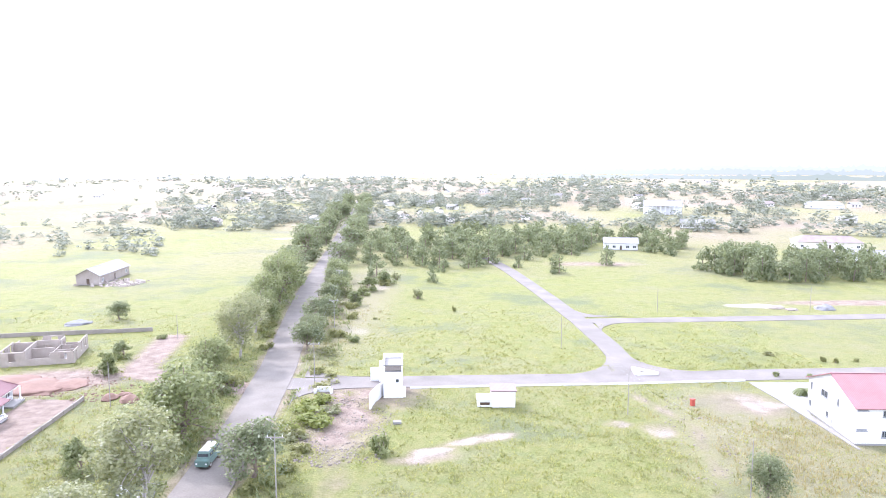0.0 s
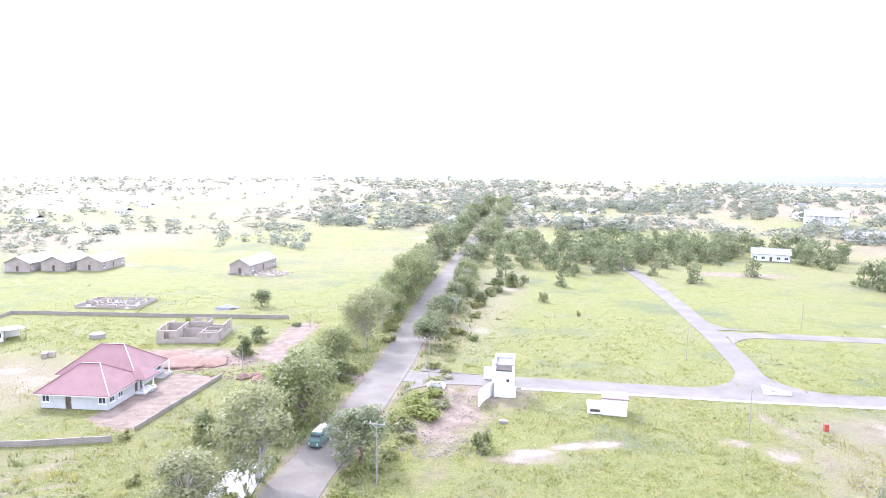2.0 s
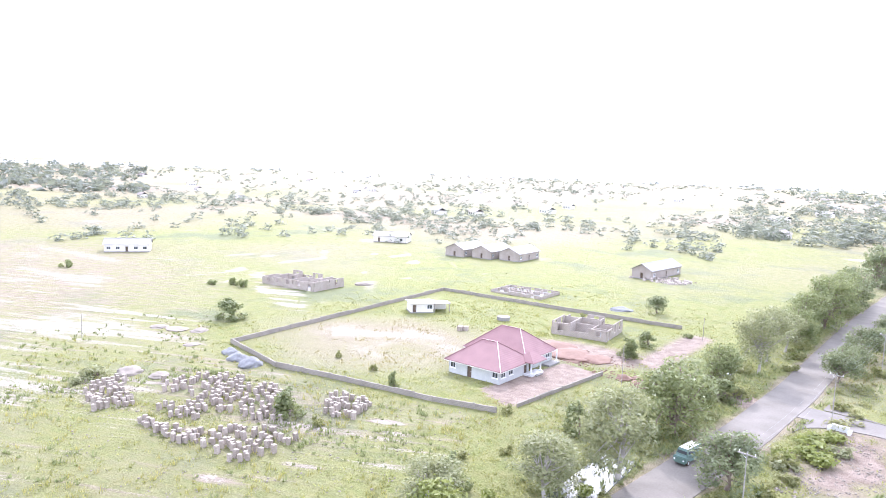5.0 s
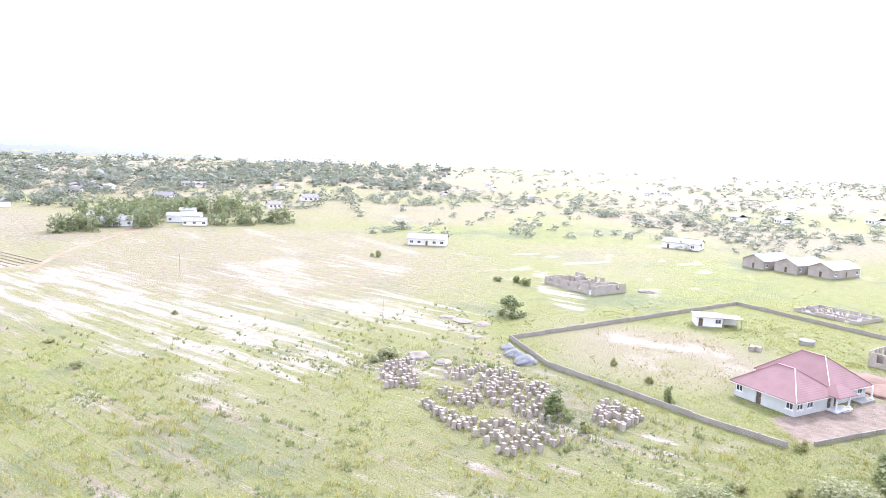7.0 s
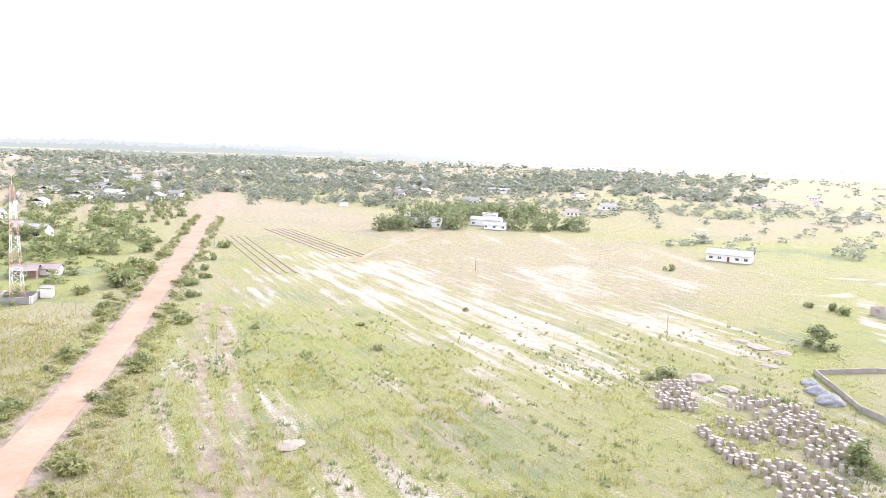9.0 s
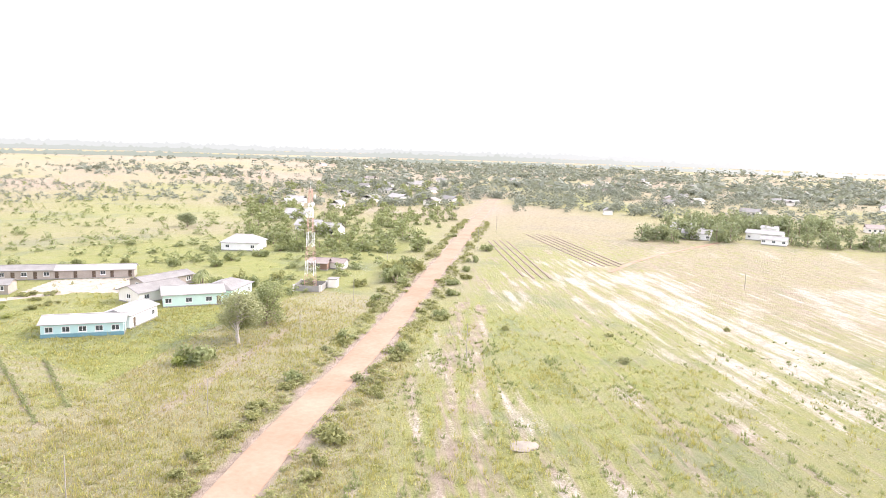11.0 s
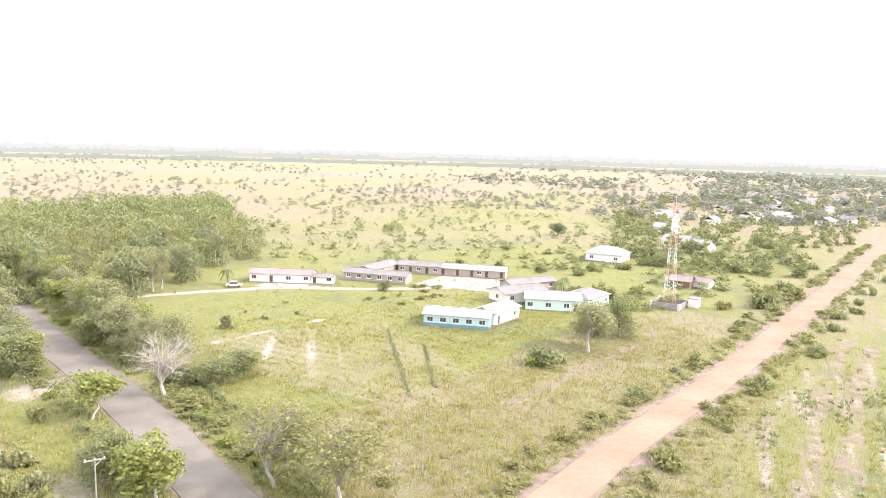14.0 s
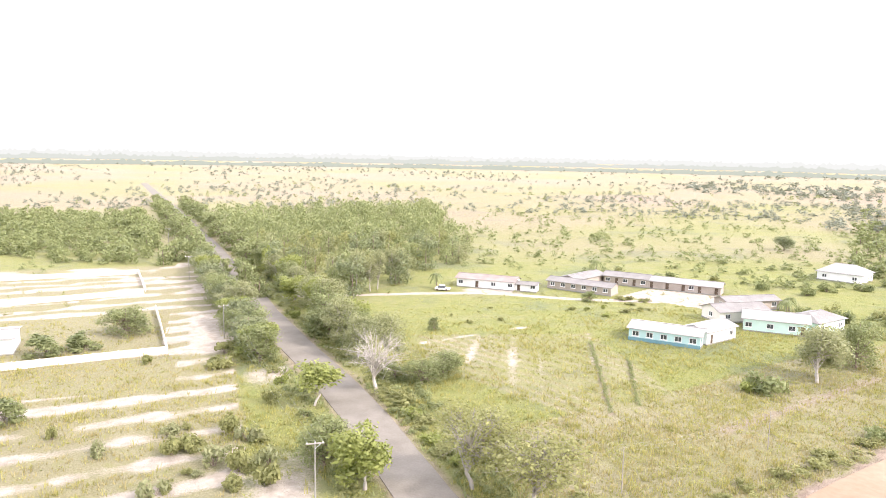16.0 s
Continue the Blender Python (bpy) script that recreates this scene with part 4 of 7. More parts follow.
# south of the dirt road
for kind, x, y, h, r, v in (
    ("bright", -8.6, -62.4, 8.2, 3.7, 0), ("mango", -5.2, -69.8, 7.2, 3.2, 1), ("sparse", -7.0, -90.5, 7.4, 4.0, 1), ("bare", -17.2, -93.6, 11.0, 5.6, 0),
    ("thin", -20.4, -59.2, 11.2, 5.2, 0), ("thin", -24.8, -52.0, 10.8, 5.4, 1), ("thin", -24.5, -62, 7.0, 2.6, 1), ("mango", -25.5, -96, 4.6, 3.0, 0), ("mango", -30, -98.5, 5.0, 3.2, 1), ("small", -21.5, -99, 3.4, 2.0, 0),
    ("airy", -90.9, -78.3, 11.0, 5.0, 0), ("airy", -93.5, -81.0, 10.0, 3.8, 1), ("mango", -105.2, -83, 10.0, 4.2, 0), ("dark", -222, -220, 7.2, 4.2, 0), ("small", -87, -147.5, 3.0, 2.0, 0), ("small", -38.1, -129, 3.4, 1.4, 1),
    ("mango", -0.8, -115.5, 8.2, 3.6, 1), ("dark", 0.6, -123, 7.6, 3.6, 0), ("mango", -1.2, -131, 7.5, 3.6, 0), ("dark", 1.2, -141, 7.4, 4.0, 1), ("airy", 0.8, -152, 9.0, 3.8, 0), ("mango", 3.5, -162, 8.5, 4.2, 1), ("dark", 5.2, -173, 7.5, 3.8, 0),
    ("airy", -31.4, -177.7, 12, 3.4, 0), ("airy", -34.2, -173.8, 11, 3.0, 1), ("airy", -36.9, -176.4, 12, 3.2, 0), ("airy", -42.8, -184, 11.5, 3.4, 1), ("airy", -46, -188, 11, 3.2, 0),
    ("airy", -18.0, -112, 9.5, 3.6, 1), ("airy", -17.0, -121, 11.0, 4.2, 0), ("mango", -15.8, -131, 10.0, 4.4, 0), ("airy", -16.5, -141, 11.5, 4.6, 1),
    ("mango", 23.6, -141, 6.6, 4.4, 0), ("small", 36, -129, 4.6, 3.0, 0), ("small", 30, -131.5, 4.2, 3.0, 1), ("small", 34.5, -95, 4.4, 2.4, 0),
):
    tree(kind, x, y, h, r, "on sandy ground" if x > 10 else "beside the road" if x > -35 else "in the open field", "", v)
rng = np.random.RandomState(8)
for i in range(17):
    y = -110 - i * 7.0
    cx = np.interp(-y, [102, 125, 155, 210, 290], [-11.6, -8.3, -4.6, -0.3, 7.9])
    tree(("airy", "mango", "bright")[i % 3], cx - 8.5 - rng.rand() * 4, y + rng.uniform(-2, 2), rng.uniform(7, 11), rng.uniform(3.0, 4.4), ROADSIDE, "roadside trees", i % 2)
    if i > 0:
        tree(("mango", "bright", "airy", "dark")[i % 4], cx + 7.5 + rng.rand() * 2, y, rng.uniform(6, 9), rng.uniform(2.8, 4.0), ROADSIDE, "roadside trees", i % 2)

for i in range(22):
    y = -232 - i * 12.0
    cx = np.interp(-y, [210, 290, 410, 800], [-0.3, 7.9, 21.5, 70])
    for side in (-1, 1):
        tree("wood", cx + side * (6.5 + rng.rand() * 2.5), y + rng.uniform(-3, 3), rng.uniform(7, 11), rng.uniform(3.6, 5), ROADSIDE, "roadside trees", (i + side) % 3)


def palm(x, y, h, where):
    ob = thing("palm_tree", x, y, random.uniform(0, 360), f"palm tree with drooping fronds {where}", "palm")
    part("trunk", tube([(0, 0, -0.1), (0.15, 0, h * 0.5), (0.1, 0.05, h)], [0.2, 0.15, 0.13], 8), M["bark"], ob)
    for k in range(14):
        a, up = k * 2.4, random.uniform(0.1, 0.9)
        n = 9
        quads = []
        for i in range(n):
            s0, s1 = i / n, (i + 1) / n
            def along(s):
                d = 2.4 * s
                return Vector((0.1 + math.cos(a) * d, 0.05 + math.sin(a) * d, h + up * d - 0.55 * d * d))
            side = Vector((-math.sin(a), math.cos(a), 0))
            for sgn in (-1, 1):
                p, q = along(s0), along(s1)
                w = 0.55 * (1 - s0 * 0.7)
                quads.append([p, q, q + side * sgn * w + Vector((0, 0, -0.25)), p + side * sgn * w * 0.9 + Vector((0, 0, -0.28))])
        part("frond", cards("frond", np.array([[list(v) for v in f] for f in quads]), 4, M["leaf_mid"]), M["leaf_mid"], ob)


for x, y, h in ((-53.5, -174, 4.0), (-126, -121, 3.6), (-131, -125, 3.4), (-120, -164, 3.2), (-112, -186, 4.0)):
    palm(x, y, h, "by the school")
palm(58.7, 110.0, 0.9, "on the concrete apron")


# ---- gatehouse, kiosk, houses ----
def gatehouse():
    ob = thing("gatehouse", -8.1, 110.9, 4, "white two-storey gatehouse tower with a flat parapet roof", "gatehouse")
    w = M["white_paint"]
    t = 0.25
    bm = bmesh.new()
    walling(3.1, 4.2, t, [(1.95, 2.5, 0.5, 0.55)], bm, pose(-1.55, -2.6, 0))
    part("wall", bm, w, ob)
    part("window", box(0.42, 0.88, -2.5, -2.46, 2.53, 3.02), M["glass"], ob)
    for x0, x1, y0, y1 in ((-1.55, -1.3, -2.35, 2.6), (1.3, 1.55, -2.35, 2.6), (-1.3, 1.3, 2.35, 2.6)):
        part("wall", box(x0, x1, y0, y1, 0, 4.2), w, ob)
    part("floor_slab", box(-1.3, 1.3, -2.35, 2.35, 3.9, 4.1), M["concrete"], ob)
    # lookout under the roof, open to the front
    for x0, x1, y0, y1 in ((-1.55, -1.3, -2.6, 2.6), (1.3, 1.55, -2.6, 2.6), (-1.3, 1.3, 2.35, 2.6)):
        part("upper_wall", box(x0, x1, y0, y1, 4.203, 5.0), w, ob)
    part("louvre", box(-1.297, 1.297, -1.6, -1.55, 4.203, 5.0), M["brown_wall"], ob)
    part("roof_slab", box(-1.55, 1.55, -1.9, 2.6, 5.003, 5.2), M["concrete"], ob)
    for x0, x1, y0, y1 in ((-1.6, -1.35, -1.9, 2.65), (1.35, 1.6, -1.9, 2.65), (-1.35, 1.35, 2.4, 2.65)):
        part("parapet", box(x0, x1, y0, y1, 5.203, 5.85), w, ob)
    part("buttress", box(1.56, 2.0, -2.4, -1.6, 0, 1.6), w, ob)
    arc = [(-1.65 - 1.9 * math.sin(radians(9 * i)) , -1.0 - 0.72 * i) for i in range(10)]
    part("wing_wall", ribbon(arc, 0.3, -0.1, 2.2, None, 0.8), w, ob, "curved white wing wall")
    part("wing_wall", box(-3.9, -1.6, 6.4, 6.65, 0, 2.3), w, ob)
    part("gate_pier", box(-2.4, -1.8, 5.6, 6.35, 0, 3.6), w, ob)
    part("arch", tube([(-1.7, 6.2 - 1.2 * math.cos(radians(15 * i)), 3.4 - 1.2 * math.sin(radians(15 * i))) for i in range(13)], [0.22] * 13, 6), w, ob)


def kiosk():
    ob = thing("kiosk", 9.3, 105.6, 0, "small white guard kiosk with a pink flat roof", "kiosk")
    shell(ob, 3.6, 3.4, 2.5, ("", "s", "d", ""), M["white_paint"], M["white_paint"], M["dark_wood"])
    part("roof", box(-2.0, 2.0, -1.8, 2.1, 2.503, 2.68), M["pink_roof"], ob, "faded pink roof sheet")
    porch = part("porch_wall", box(-4.0, -1.82, -1.5, -1.35, 0, 1.1), M["white_paint"], ob)
    # dark sheet on the uncut wall, painting the shade of an opening
    part("dark_opening_panel", box(-3.6, -2.1, -1.53, -1.503, 0.35, 0.75), M["dark_wood"], porch)
    part("porch_wall", box(-4.0, -3.85, -1.35, 1.0, 0, 1.1), M["white_paint"], ob)
    part("porch_slab", box(-4.1, -1.82, -1.6, 1.2, 1.103, 1.25), M["white_paint"], ob)


def white_house():
    ob = thing("house", 65.5, 95.7, -2, "large white two-storey house with a red sheet roof", "house")
    L, W = 21.0, 13.2
    wm = M["white_paint"]
    gm = M["window_grey"]
    shell(ob, L, W, 2.7, ("v.ss.v.ss.v.ss", "..s.s.", "..w.d.w..", "s..sd..."), wm, gm, M["grey_render"], M["concrete"])
    up = part("string_course", box(-L / 2 - 0.06, L / 2 + 0.06, -W / 2 - 0.06, W / 2 + 0.06, 2.703, 2.8), wm, ob)
    shell(ob, L, W, 2.5, ("v.ss.v.ss.v.ss", "..s.s.", "..w.w.w..", "n.t.n.."), wm, gm, M["dark_wood"], None, 2.803)
    gable_ends(ob, L, W, 5.303, 2.6, wm)
    r = part("roof", gable_roof(L, W, 5.31, 2.6, 0.4, 0), M["red_roof"], ob)
    part("ridge_cap", ridge(L, 5.31, 2.6, 0.4), M["red_roof"], r)


def red_house():
    ob = thing("house", -64.6, 88.2, 7, "grey bungalow with a maroon hipped sheet roof", "house")
    walls, white, roof = M["grey_render"], M["white_paint"], M["maroon_roof"]
    # two hipped wings, one behind the other; the origin is the south-east corner
    for cx, cy, L, W, specs, rise, hip, over in (
        (-5.3, 4.7, 10.6, 9.4, ("w.d..w", "ww.d", "", "w.w"), 3.0, 4.4, 0.6),
        (-7.2, 14.3, 12.6, 9.6, ("", "d.w", "w.w.w", "w.w"), 3.5, 4.9, 0.62),
    ):
        at = pose(cx, cy, 0)
        shell_at(ob, at, L, W, 2.75, specs, walls, white, M["dark_wood"])
        bm = gable_roof(L, W, 2.76, rise, over, hip)
        bmesh.ops.transform(bm, matrix=at, verts=bm.verts)
        r = part("roof", bm, roof, ob)
        drop, l, w = rise * over / (W / 2), L / 2 + over, W / 2 + over
        bm = box(-l + hip, l - hip, -0.14, 0.14, 2.74 + rise, 2.82 + rise)
        bmesh.ops.transform(bm, matrix=at, verts=bm.verts)
        part("ridge_cap", bm, roof, r)
        for sx in (-1, 1):
            for sy in (-1, 1):
                part("hip_cap", tube([at @ Vector((sx * l, sy * w, 2.8 - drop)), at @ Vector((sx * (l - hip), 0, 2.8 + rise))], [0.07, 0.07], 6), M["cream_paint"] if sx > 0 and sy < 0 else roof, r)
        for x0, x1, y0, y1 in ((-l, l, -w - 0.03, -w + 0.03), (l - 0.03, l + 0.03, -w + 0.03, w)):
            bm = box(x0, x1, y0, y1, 2.52 - drop, 2.655 - drop)
            bmesh.ops.transform(bm, matrix=at, verts=bm.verts)
            part("fascia", bm, M["cream_paint"], r)
    # porch with posts on the yard side
    bm = gable_roof(4.0, 3.4, 2.78, 1.2, 0.35, 1.9)
    bmesh.ops.transform(bm, matrix=pose(0.1, 9.6, 0, 0, 0, 90), verts=bm.verts)
    part("porch_roof", bm, roof, ob)
    for x, y in ((1.3, 8.0), (1.3, 11.2), (0.4, 18.6)):
        post = part("post", tube([(x, y, 0.3), (x, y, 2.55)], [0.15, 0.13], 10), white, ob)
        part("plinth", box(x - 0.24, x + 0.24, y - 0.24, y + 0.24, 0.302, 0.55), white, post)
    part("terrace", box(0.02, 1.7, 7.6, 11.6, 0, 0.3), white, ob)
    part("terrace", box(-0.85, 0.9, 15.2, 19.0, 0, 0.3), M["concrete"], ob)
    part("step", box(1.72, 2.2, 8.6, 10.6, 0, 0.16), M["concrete"], ob)


gatehouse()
kiosk()
white_house()
red_house()


def compound_wall():
    """Boundary wall of the compound, bay by bay between piers."""
    ob = thing("boundary_wall", 0, 0, 0, "grey cement-block boundary wall round a grassy compound", "wall")
    pts = ENCLOSURE
    for i, (a, b) in enumerate(zip(pts, pts[1:] + pts[:1])):
        if i in (7, 8, len(pts) - 1):   # the yard lies open to the track
            continue
        a, b = Vector((*a, 0)), Vector((*b, 0))
        d = b - a
        turn = math.degrees(math.atan2(d.y, d.x))
        n = max(1, round(d.length / 3.2))
        h = 0.85 if i < 9 else 0.6
        for k in range(n):
            at = Matrix.Translation(a + d * k / n) @ pose(0, 0, 0, 0, 0, turn)
            hh = h + random.uniform(-0.06, 0.06)
            part("wall_bay", box(0.16, d.length / n - 0.16, -0.1, 0.1, -0.1, hh, None, at), M["blocks"], ob)
            part("pier", box(-0.15, 0.15, -0.15, 0.15, -0.1, hh + 0.06, None, at), M["blocks"], ob)


compound_wall()


def ruin(name, x, y, turn, L, W, h, rows, cols, label):
    """Roofless block walls of an unfinished house, each panel as high as it has been laid."""
    ob = thing(name, x, y, turn, label, "building shell")
    t, dx, dy = 0.2, L / cols, W / rows
    rs = np.random.RandomState(int(abs(x) * 10))

    def panel(length, outer, at):
        top = h * rs.choice([1.0, 0.92, 0.8, 0.62, 0.45], p=[0.35, 0.2, 0.2, 0.15, 0.1])
        pick = rs.rand()
        holes = [] if pick < 0.3 else [(length * rs.uniform(0.25, 0.45), 0.9 if outer and pick < 0.75 else 0.0, min(1.2, length * 0.4), 2.0)]
        bm = bmesh.new()
        walling(length, top, t, [(q[0], q[1], q[2], min(q[3], top - q[1] - 0.22)) for q in holes if q[1] < top - 0.7], bm, at)
        part("wall", bm, M["ruin_blocks"], ob)

    for i in range(rows + 1):
        for k in range(cols):
            if i in (0, rows) or rs.rand() < 0.85:
                panel(dx - 0.22, i in (0, rows), pose(-L / 2 + k * dx + 0.11, -W / 2 + i * dy - t / 2, 0))
    for k in range(cols + 1):
        for i in range(rows):
            if k in (0, cols) or rs.rand() < 0.85:
                panel(dy - 0.22, k in (0, cols), pose(-L / 2 + k * dx + t / 2, -W / 2 + i * dy + 0.11, 0, 0, 0, 90))
        for i in range(rows + 1):
            part("pier", box(-L / 2 + k * dx - 0.108, -L / 2 + k * dx + 0.108, -W / 2 + i * dy - 0.108, -W / 2 + i * dy + 0.108, 0, h * rs.uniform(0.4, 0.85)), M["ruin_blocks"], ob)
    part("floor_slab", box(-L / 2 + 0.1, L / 2 - 0.1, -W / 2 + 0.1, W / 2 - 0.1, -0.1, 0.05), M["concrete"], ob)
    return ob


ruin("unfinished_house", -76.5, 131.9, 15, 12.2, 11.5, 2.9, 3, 3, "roofless unfinished house of grey cement blocks")
ruin("unfinished_house", -160, 113, 12, 20, 12, 2.6, 2, 5, "long roofless shell of weathered cement blocks")
ruin("unfinished_house", -114.5, 157.5, 10, 16, 11, 0.95, 2, 3, "low block foundations of a house being started")
house("shed", -114.5, 116.5, 60, 5.6, 4.6, 2.5, 0.2, 0, ("d.w", "", "", ""), "cream_paint", "pale_roof", "small cream shed with a flat sheet roof on the grass", "shed")
leanto = thing("lean_to", -112.0, 121.0, 60, "open lean-to with a pale sheet roof beside a shed", "shed")
part("roof", box(-2.1, 2.1, -2.0, 2.0, 2.1, 2.2), M["pale_roof"], leanto)
for px_, py_ in ((-1.9, -1.8), (1.9, -1.8), (1.9, 1.8), (-1.9, 1.8)):
    part("post", tube([(px_, py_, 0), (px_, py_, 2.1)], [0.08, 0.08], 6), M["pole_wood"], leanto)
part("wall", box(-1.9, 1.9, 1.6, 1.75, 0, 2.09), M["cream_paint"], leanto)
house("barn", -108.8, 222.5, 92, 22, 7, 3.2, 1.9, 0, ("w.d.w", "", "w.w", "d"), "brown_wall", "pale_roof", "long pale barn with a sheet roof on open grass", "barn", gable="brown_wall")
for i in range(3):
    house("barn", -181 + i * 10.0, 203 + i * 4.5, 100, 16, 8.5, 3.2, 1.9, 0, ("w.d.w", "", "w.w", "d"), "brown_wall", "pale_roof", "brown barn with a pale roof in a row of three", "barn", group="row of barns")
house("shed", -228, 205, 35, 15, 9, 3.0, 1.5, 0, ("d.w", "w", "w", ""), "cream_paint", "grey_roof", "grey open shed far off on the plain", "shed")
house("hall", -252, 99, 62, 15, 8, 3.0, 1.6, 0, ("wwdww", "w", "w.w", "w"), "cream_paint", "pale_roof", "cream hall with a pale gabled roof on the plain", "hall")
# school and houses south of the dirt road
blue = house("classroom_block", -83.0, -109.0, 132.5, 14.2, 8.0, 2.7, 0.8, 0, ("wwwww", "d.w", "", "w"), "teal_paint", "pale_roof", "long turquoise classroom block with a pale low roof", "school building")
part("skirting", box(-7.2, 7.2, -4.12, -4.085, 0.0, 0.7), M["dark_teal"], blue, "dark blue painted skirting")
wing = house("classroom_block", -92.2, -107.6, 198, 10.5, 6.0, 2.9, 0.9, 0, ("d.w", "", "w.w.w", ""), "white_paint", "pale_roof", "white wing of the turquoise classroom block", "school building")
house("classroom_block", -112.5, -110.5, 138, 13, 8.4, 3.0, 1.2, 0, ("w.w.wd", "w", "", "w"), "mint_paint", "pale_roof", "mint-green classroom block with a pale sheet roof", "school building")
house("classroom_block", -121.5, -108.4, 195, 11, 8.0, 3.0, 1.3, 3.4, ("w.w", "w", "", "w"), "mint_paint", "grey_roof", "mint-green house with a grey hipped roof", "school building")
house("classroom_block", -111.0, -121.5, 175, 13, 7.0, 2.8, 1.2, 0, ("w.w", "w", "", "w"), "cream_paint", "grey_roof", "pale block with a grey sheet roof by the yard", "school building")
house("classroom_block", -122.5, -130.5, 175, 15, 5.5, 2.6, 0.8, 0, ("w.w.w", "w", "", "w"), "brown_wall", "grey_roof", "low brown block with a rusty sheet roof", "school building")
house("classroom_block", -92.5, -161.0, 127, 19, 5.5, 2.5, 0.8, 0, ("wwwwww", "", "", "w"), "brown_wall", "grey_roof", "brown classroom block along the sandy yard", "school building")
house("classroom_block", -98.2, -171.0, 28, 15, 6.5, 2.6, 0.8, 0, ("", "", "", ""), "brown_wall", "grey_roof", "brown classroom block closing the end of the yard", "school building")
house("classroom_block", -111.2, -166.8, 132, 13, 6.0, 2.7, 0.9, 0, ("wdwdw", "", "", ""), "brown_wall", "grey_roof", "brown classroom block behind the sandy yard", "school building")
house("classroom_block", -122.3, -154.6, 132, 20, 6.0, 2.5, 0.9, 0, ("d.d.dwd.d", "", "", "w"), "brown_wall", "pale_roof", "open-fronted classroom block with a pale roof", "school building")
house("bungalow", -68.6, -172.6, 141, 17, 6.5, 2.7, 0.9, 0, ("w.d.w.w", "w", "", "w"), "white_paint", "rusty_roof", "white bungalow with a faded sheet roof", "house")
house("shed", -77.0, -164.5, 141, 6, 3.5, 2.2, 0.5, 0, ("d.w", "", "", ""), "white_paint", "grey_roof", "small white outbuilding beside a bungalow", "shed")
house("bungalow", -185.5, -157.5, 115, 13, 11, 3.0, 2.2, 4.0, ("w.w", "w.w", "w.w", "w"), "white_paint", "pale_roof", "white bungalow with a pale hipped roof", "house")
house("bungalow", -236, -156, 100, 11, 9, 3.0, 2.2, 0, ("w.w", "w.w", "w.w", "w"), "cream_paint", "pale_roof", "grey-walled house with a pale gabled roof", "house")
house("bungalow", -243, -170, 100, 11, 8, 3.0, 2.0, 0, ("w.w", "w", "w.w", "w"), "cream_paint", "pale_roof", "pale house behind another house", "house")
house("bungalow", -283, -206, 105, 11, 9, 3.0, 2.0, 0, ("w.w", "w", "w.w", "w"), "white_paint", "pale_roof", "small white house far off among bushes", "house")
house("hut", -166, -112, 110, 5.5, 4.5, 2.4, 1.1, 0, ("w", "", "d.w", ""), "red_soil", "rusty_roof", "small reddish hut among trees", "hut")
house("hut", -170.5, -108, 100, 4.5, 4, 2.2, 0.9, 0, ("w", "", "d.w", ""), "cream_paint", "rusty_roof", "small hut with a rusty roof among trees", "hut")
# estate north of the gatehouse
house("bungalow", 77, 303, -10, 14, 9, 3.2, 1.9, 0, ("wwdww", "w", "w", "w"), "white_paint", "pale_roof", "white bungalow at the edge of the wood", "house")
house("bungalow", 146, 402, -15, 18, 10, 3.2, 2.0, 0, ("wwdww", "w", "w", "w"), "white_paint", "pale_roof", "white house with a pale roof behind trees", "house")
house("bungalow", 168, 306, -12, 26, 12, 3.4, 2.2, 4, ("w.wdw.w", "w", "w", "w"), "cream_paint", "rusty_roof", "long house with a faded pink hipped roof", "house")
house("bungalow", 164, 262, -12, 30, 8, 3.0, 1.6, 0, ("w.wdw.w.w", "w", "w", "w"), "white_paint", "pale_roof", "long white block with a pale roof behind trees", "house")
big = house("mansion", 160, 512, -14, 26, 16, 6.0, 4.0, 0, ("w.wwww.w", "w.w", "w", "w"), "white_paint", "pale_roof", "large white mansion with a columned front", "house")
for k in range(6):
    part("column", tube([(-7.5 + 3 * k, -10.2, 0), (-7.5 + 3 * k, -10.2, 6.2)], [0.4, 0.36], 8), M["white_paint"], big)
part("portico", box(-8.5, 8.5, -11, -8.52, 6.203, 7.0), M["white_paint"], big)
bm = bmesh.new()
for v in ((-9, -11.2, 7.003), (9, -11.2, 7.003), (0, -11.2, 10.6)):
    bm.verts.new(v), bm.verts.new((v[0], -6.0, v[2]))
bmesh.ops.convex_hull(bm, input=bm.verts)
part("pediment", bm, M["white_paint"], big)
house("bungalow", 312, 575, -25, 28, 14, 3.5, 2.5, 5, ("w.w", "w", "w", "w"), "white_paint", "pale_roof", "white house with a pale hipped roof far off", "house")
# walled homestead on the plain
for x, y, t, L, W, h, r in ((-326, -18, 90, 12, 8, 3, 1.6), (-347, -24, 85, 14, 9, 3.2, 1.8), (-342, 10, 80, 15, 8, 3.4, 1.2), (-360, 12, 80, 7, 7, 4.4, 0.8), (-326, 14, 80, 10, 6, 2.6, 1.2)):
    house("house", x, y, t, L, W, h, r, 0, ("w.w.w", "w", "w.w.w", "w"), "white_paint", "pale_roof", "white house among dark trees on the plain", "house", group="homestead houses")


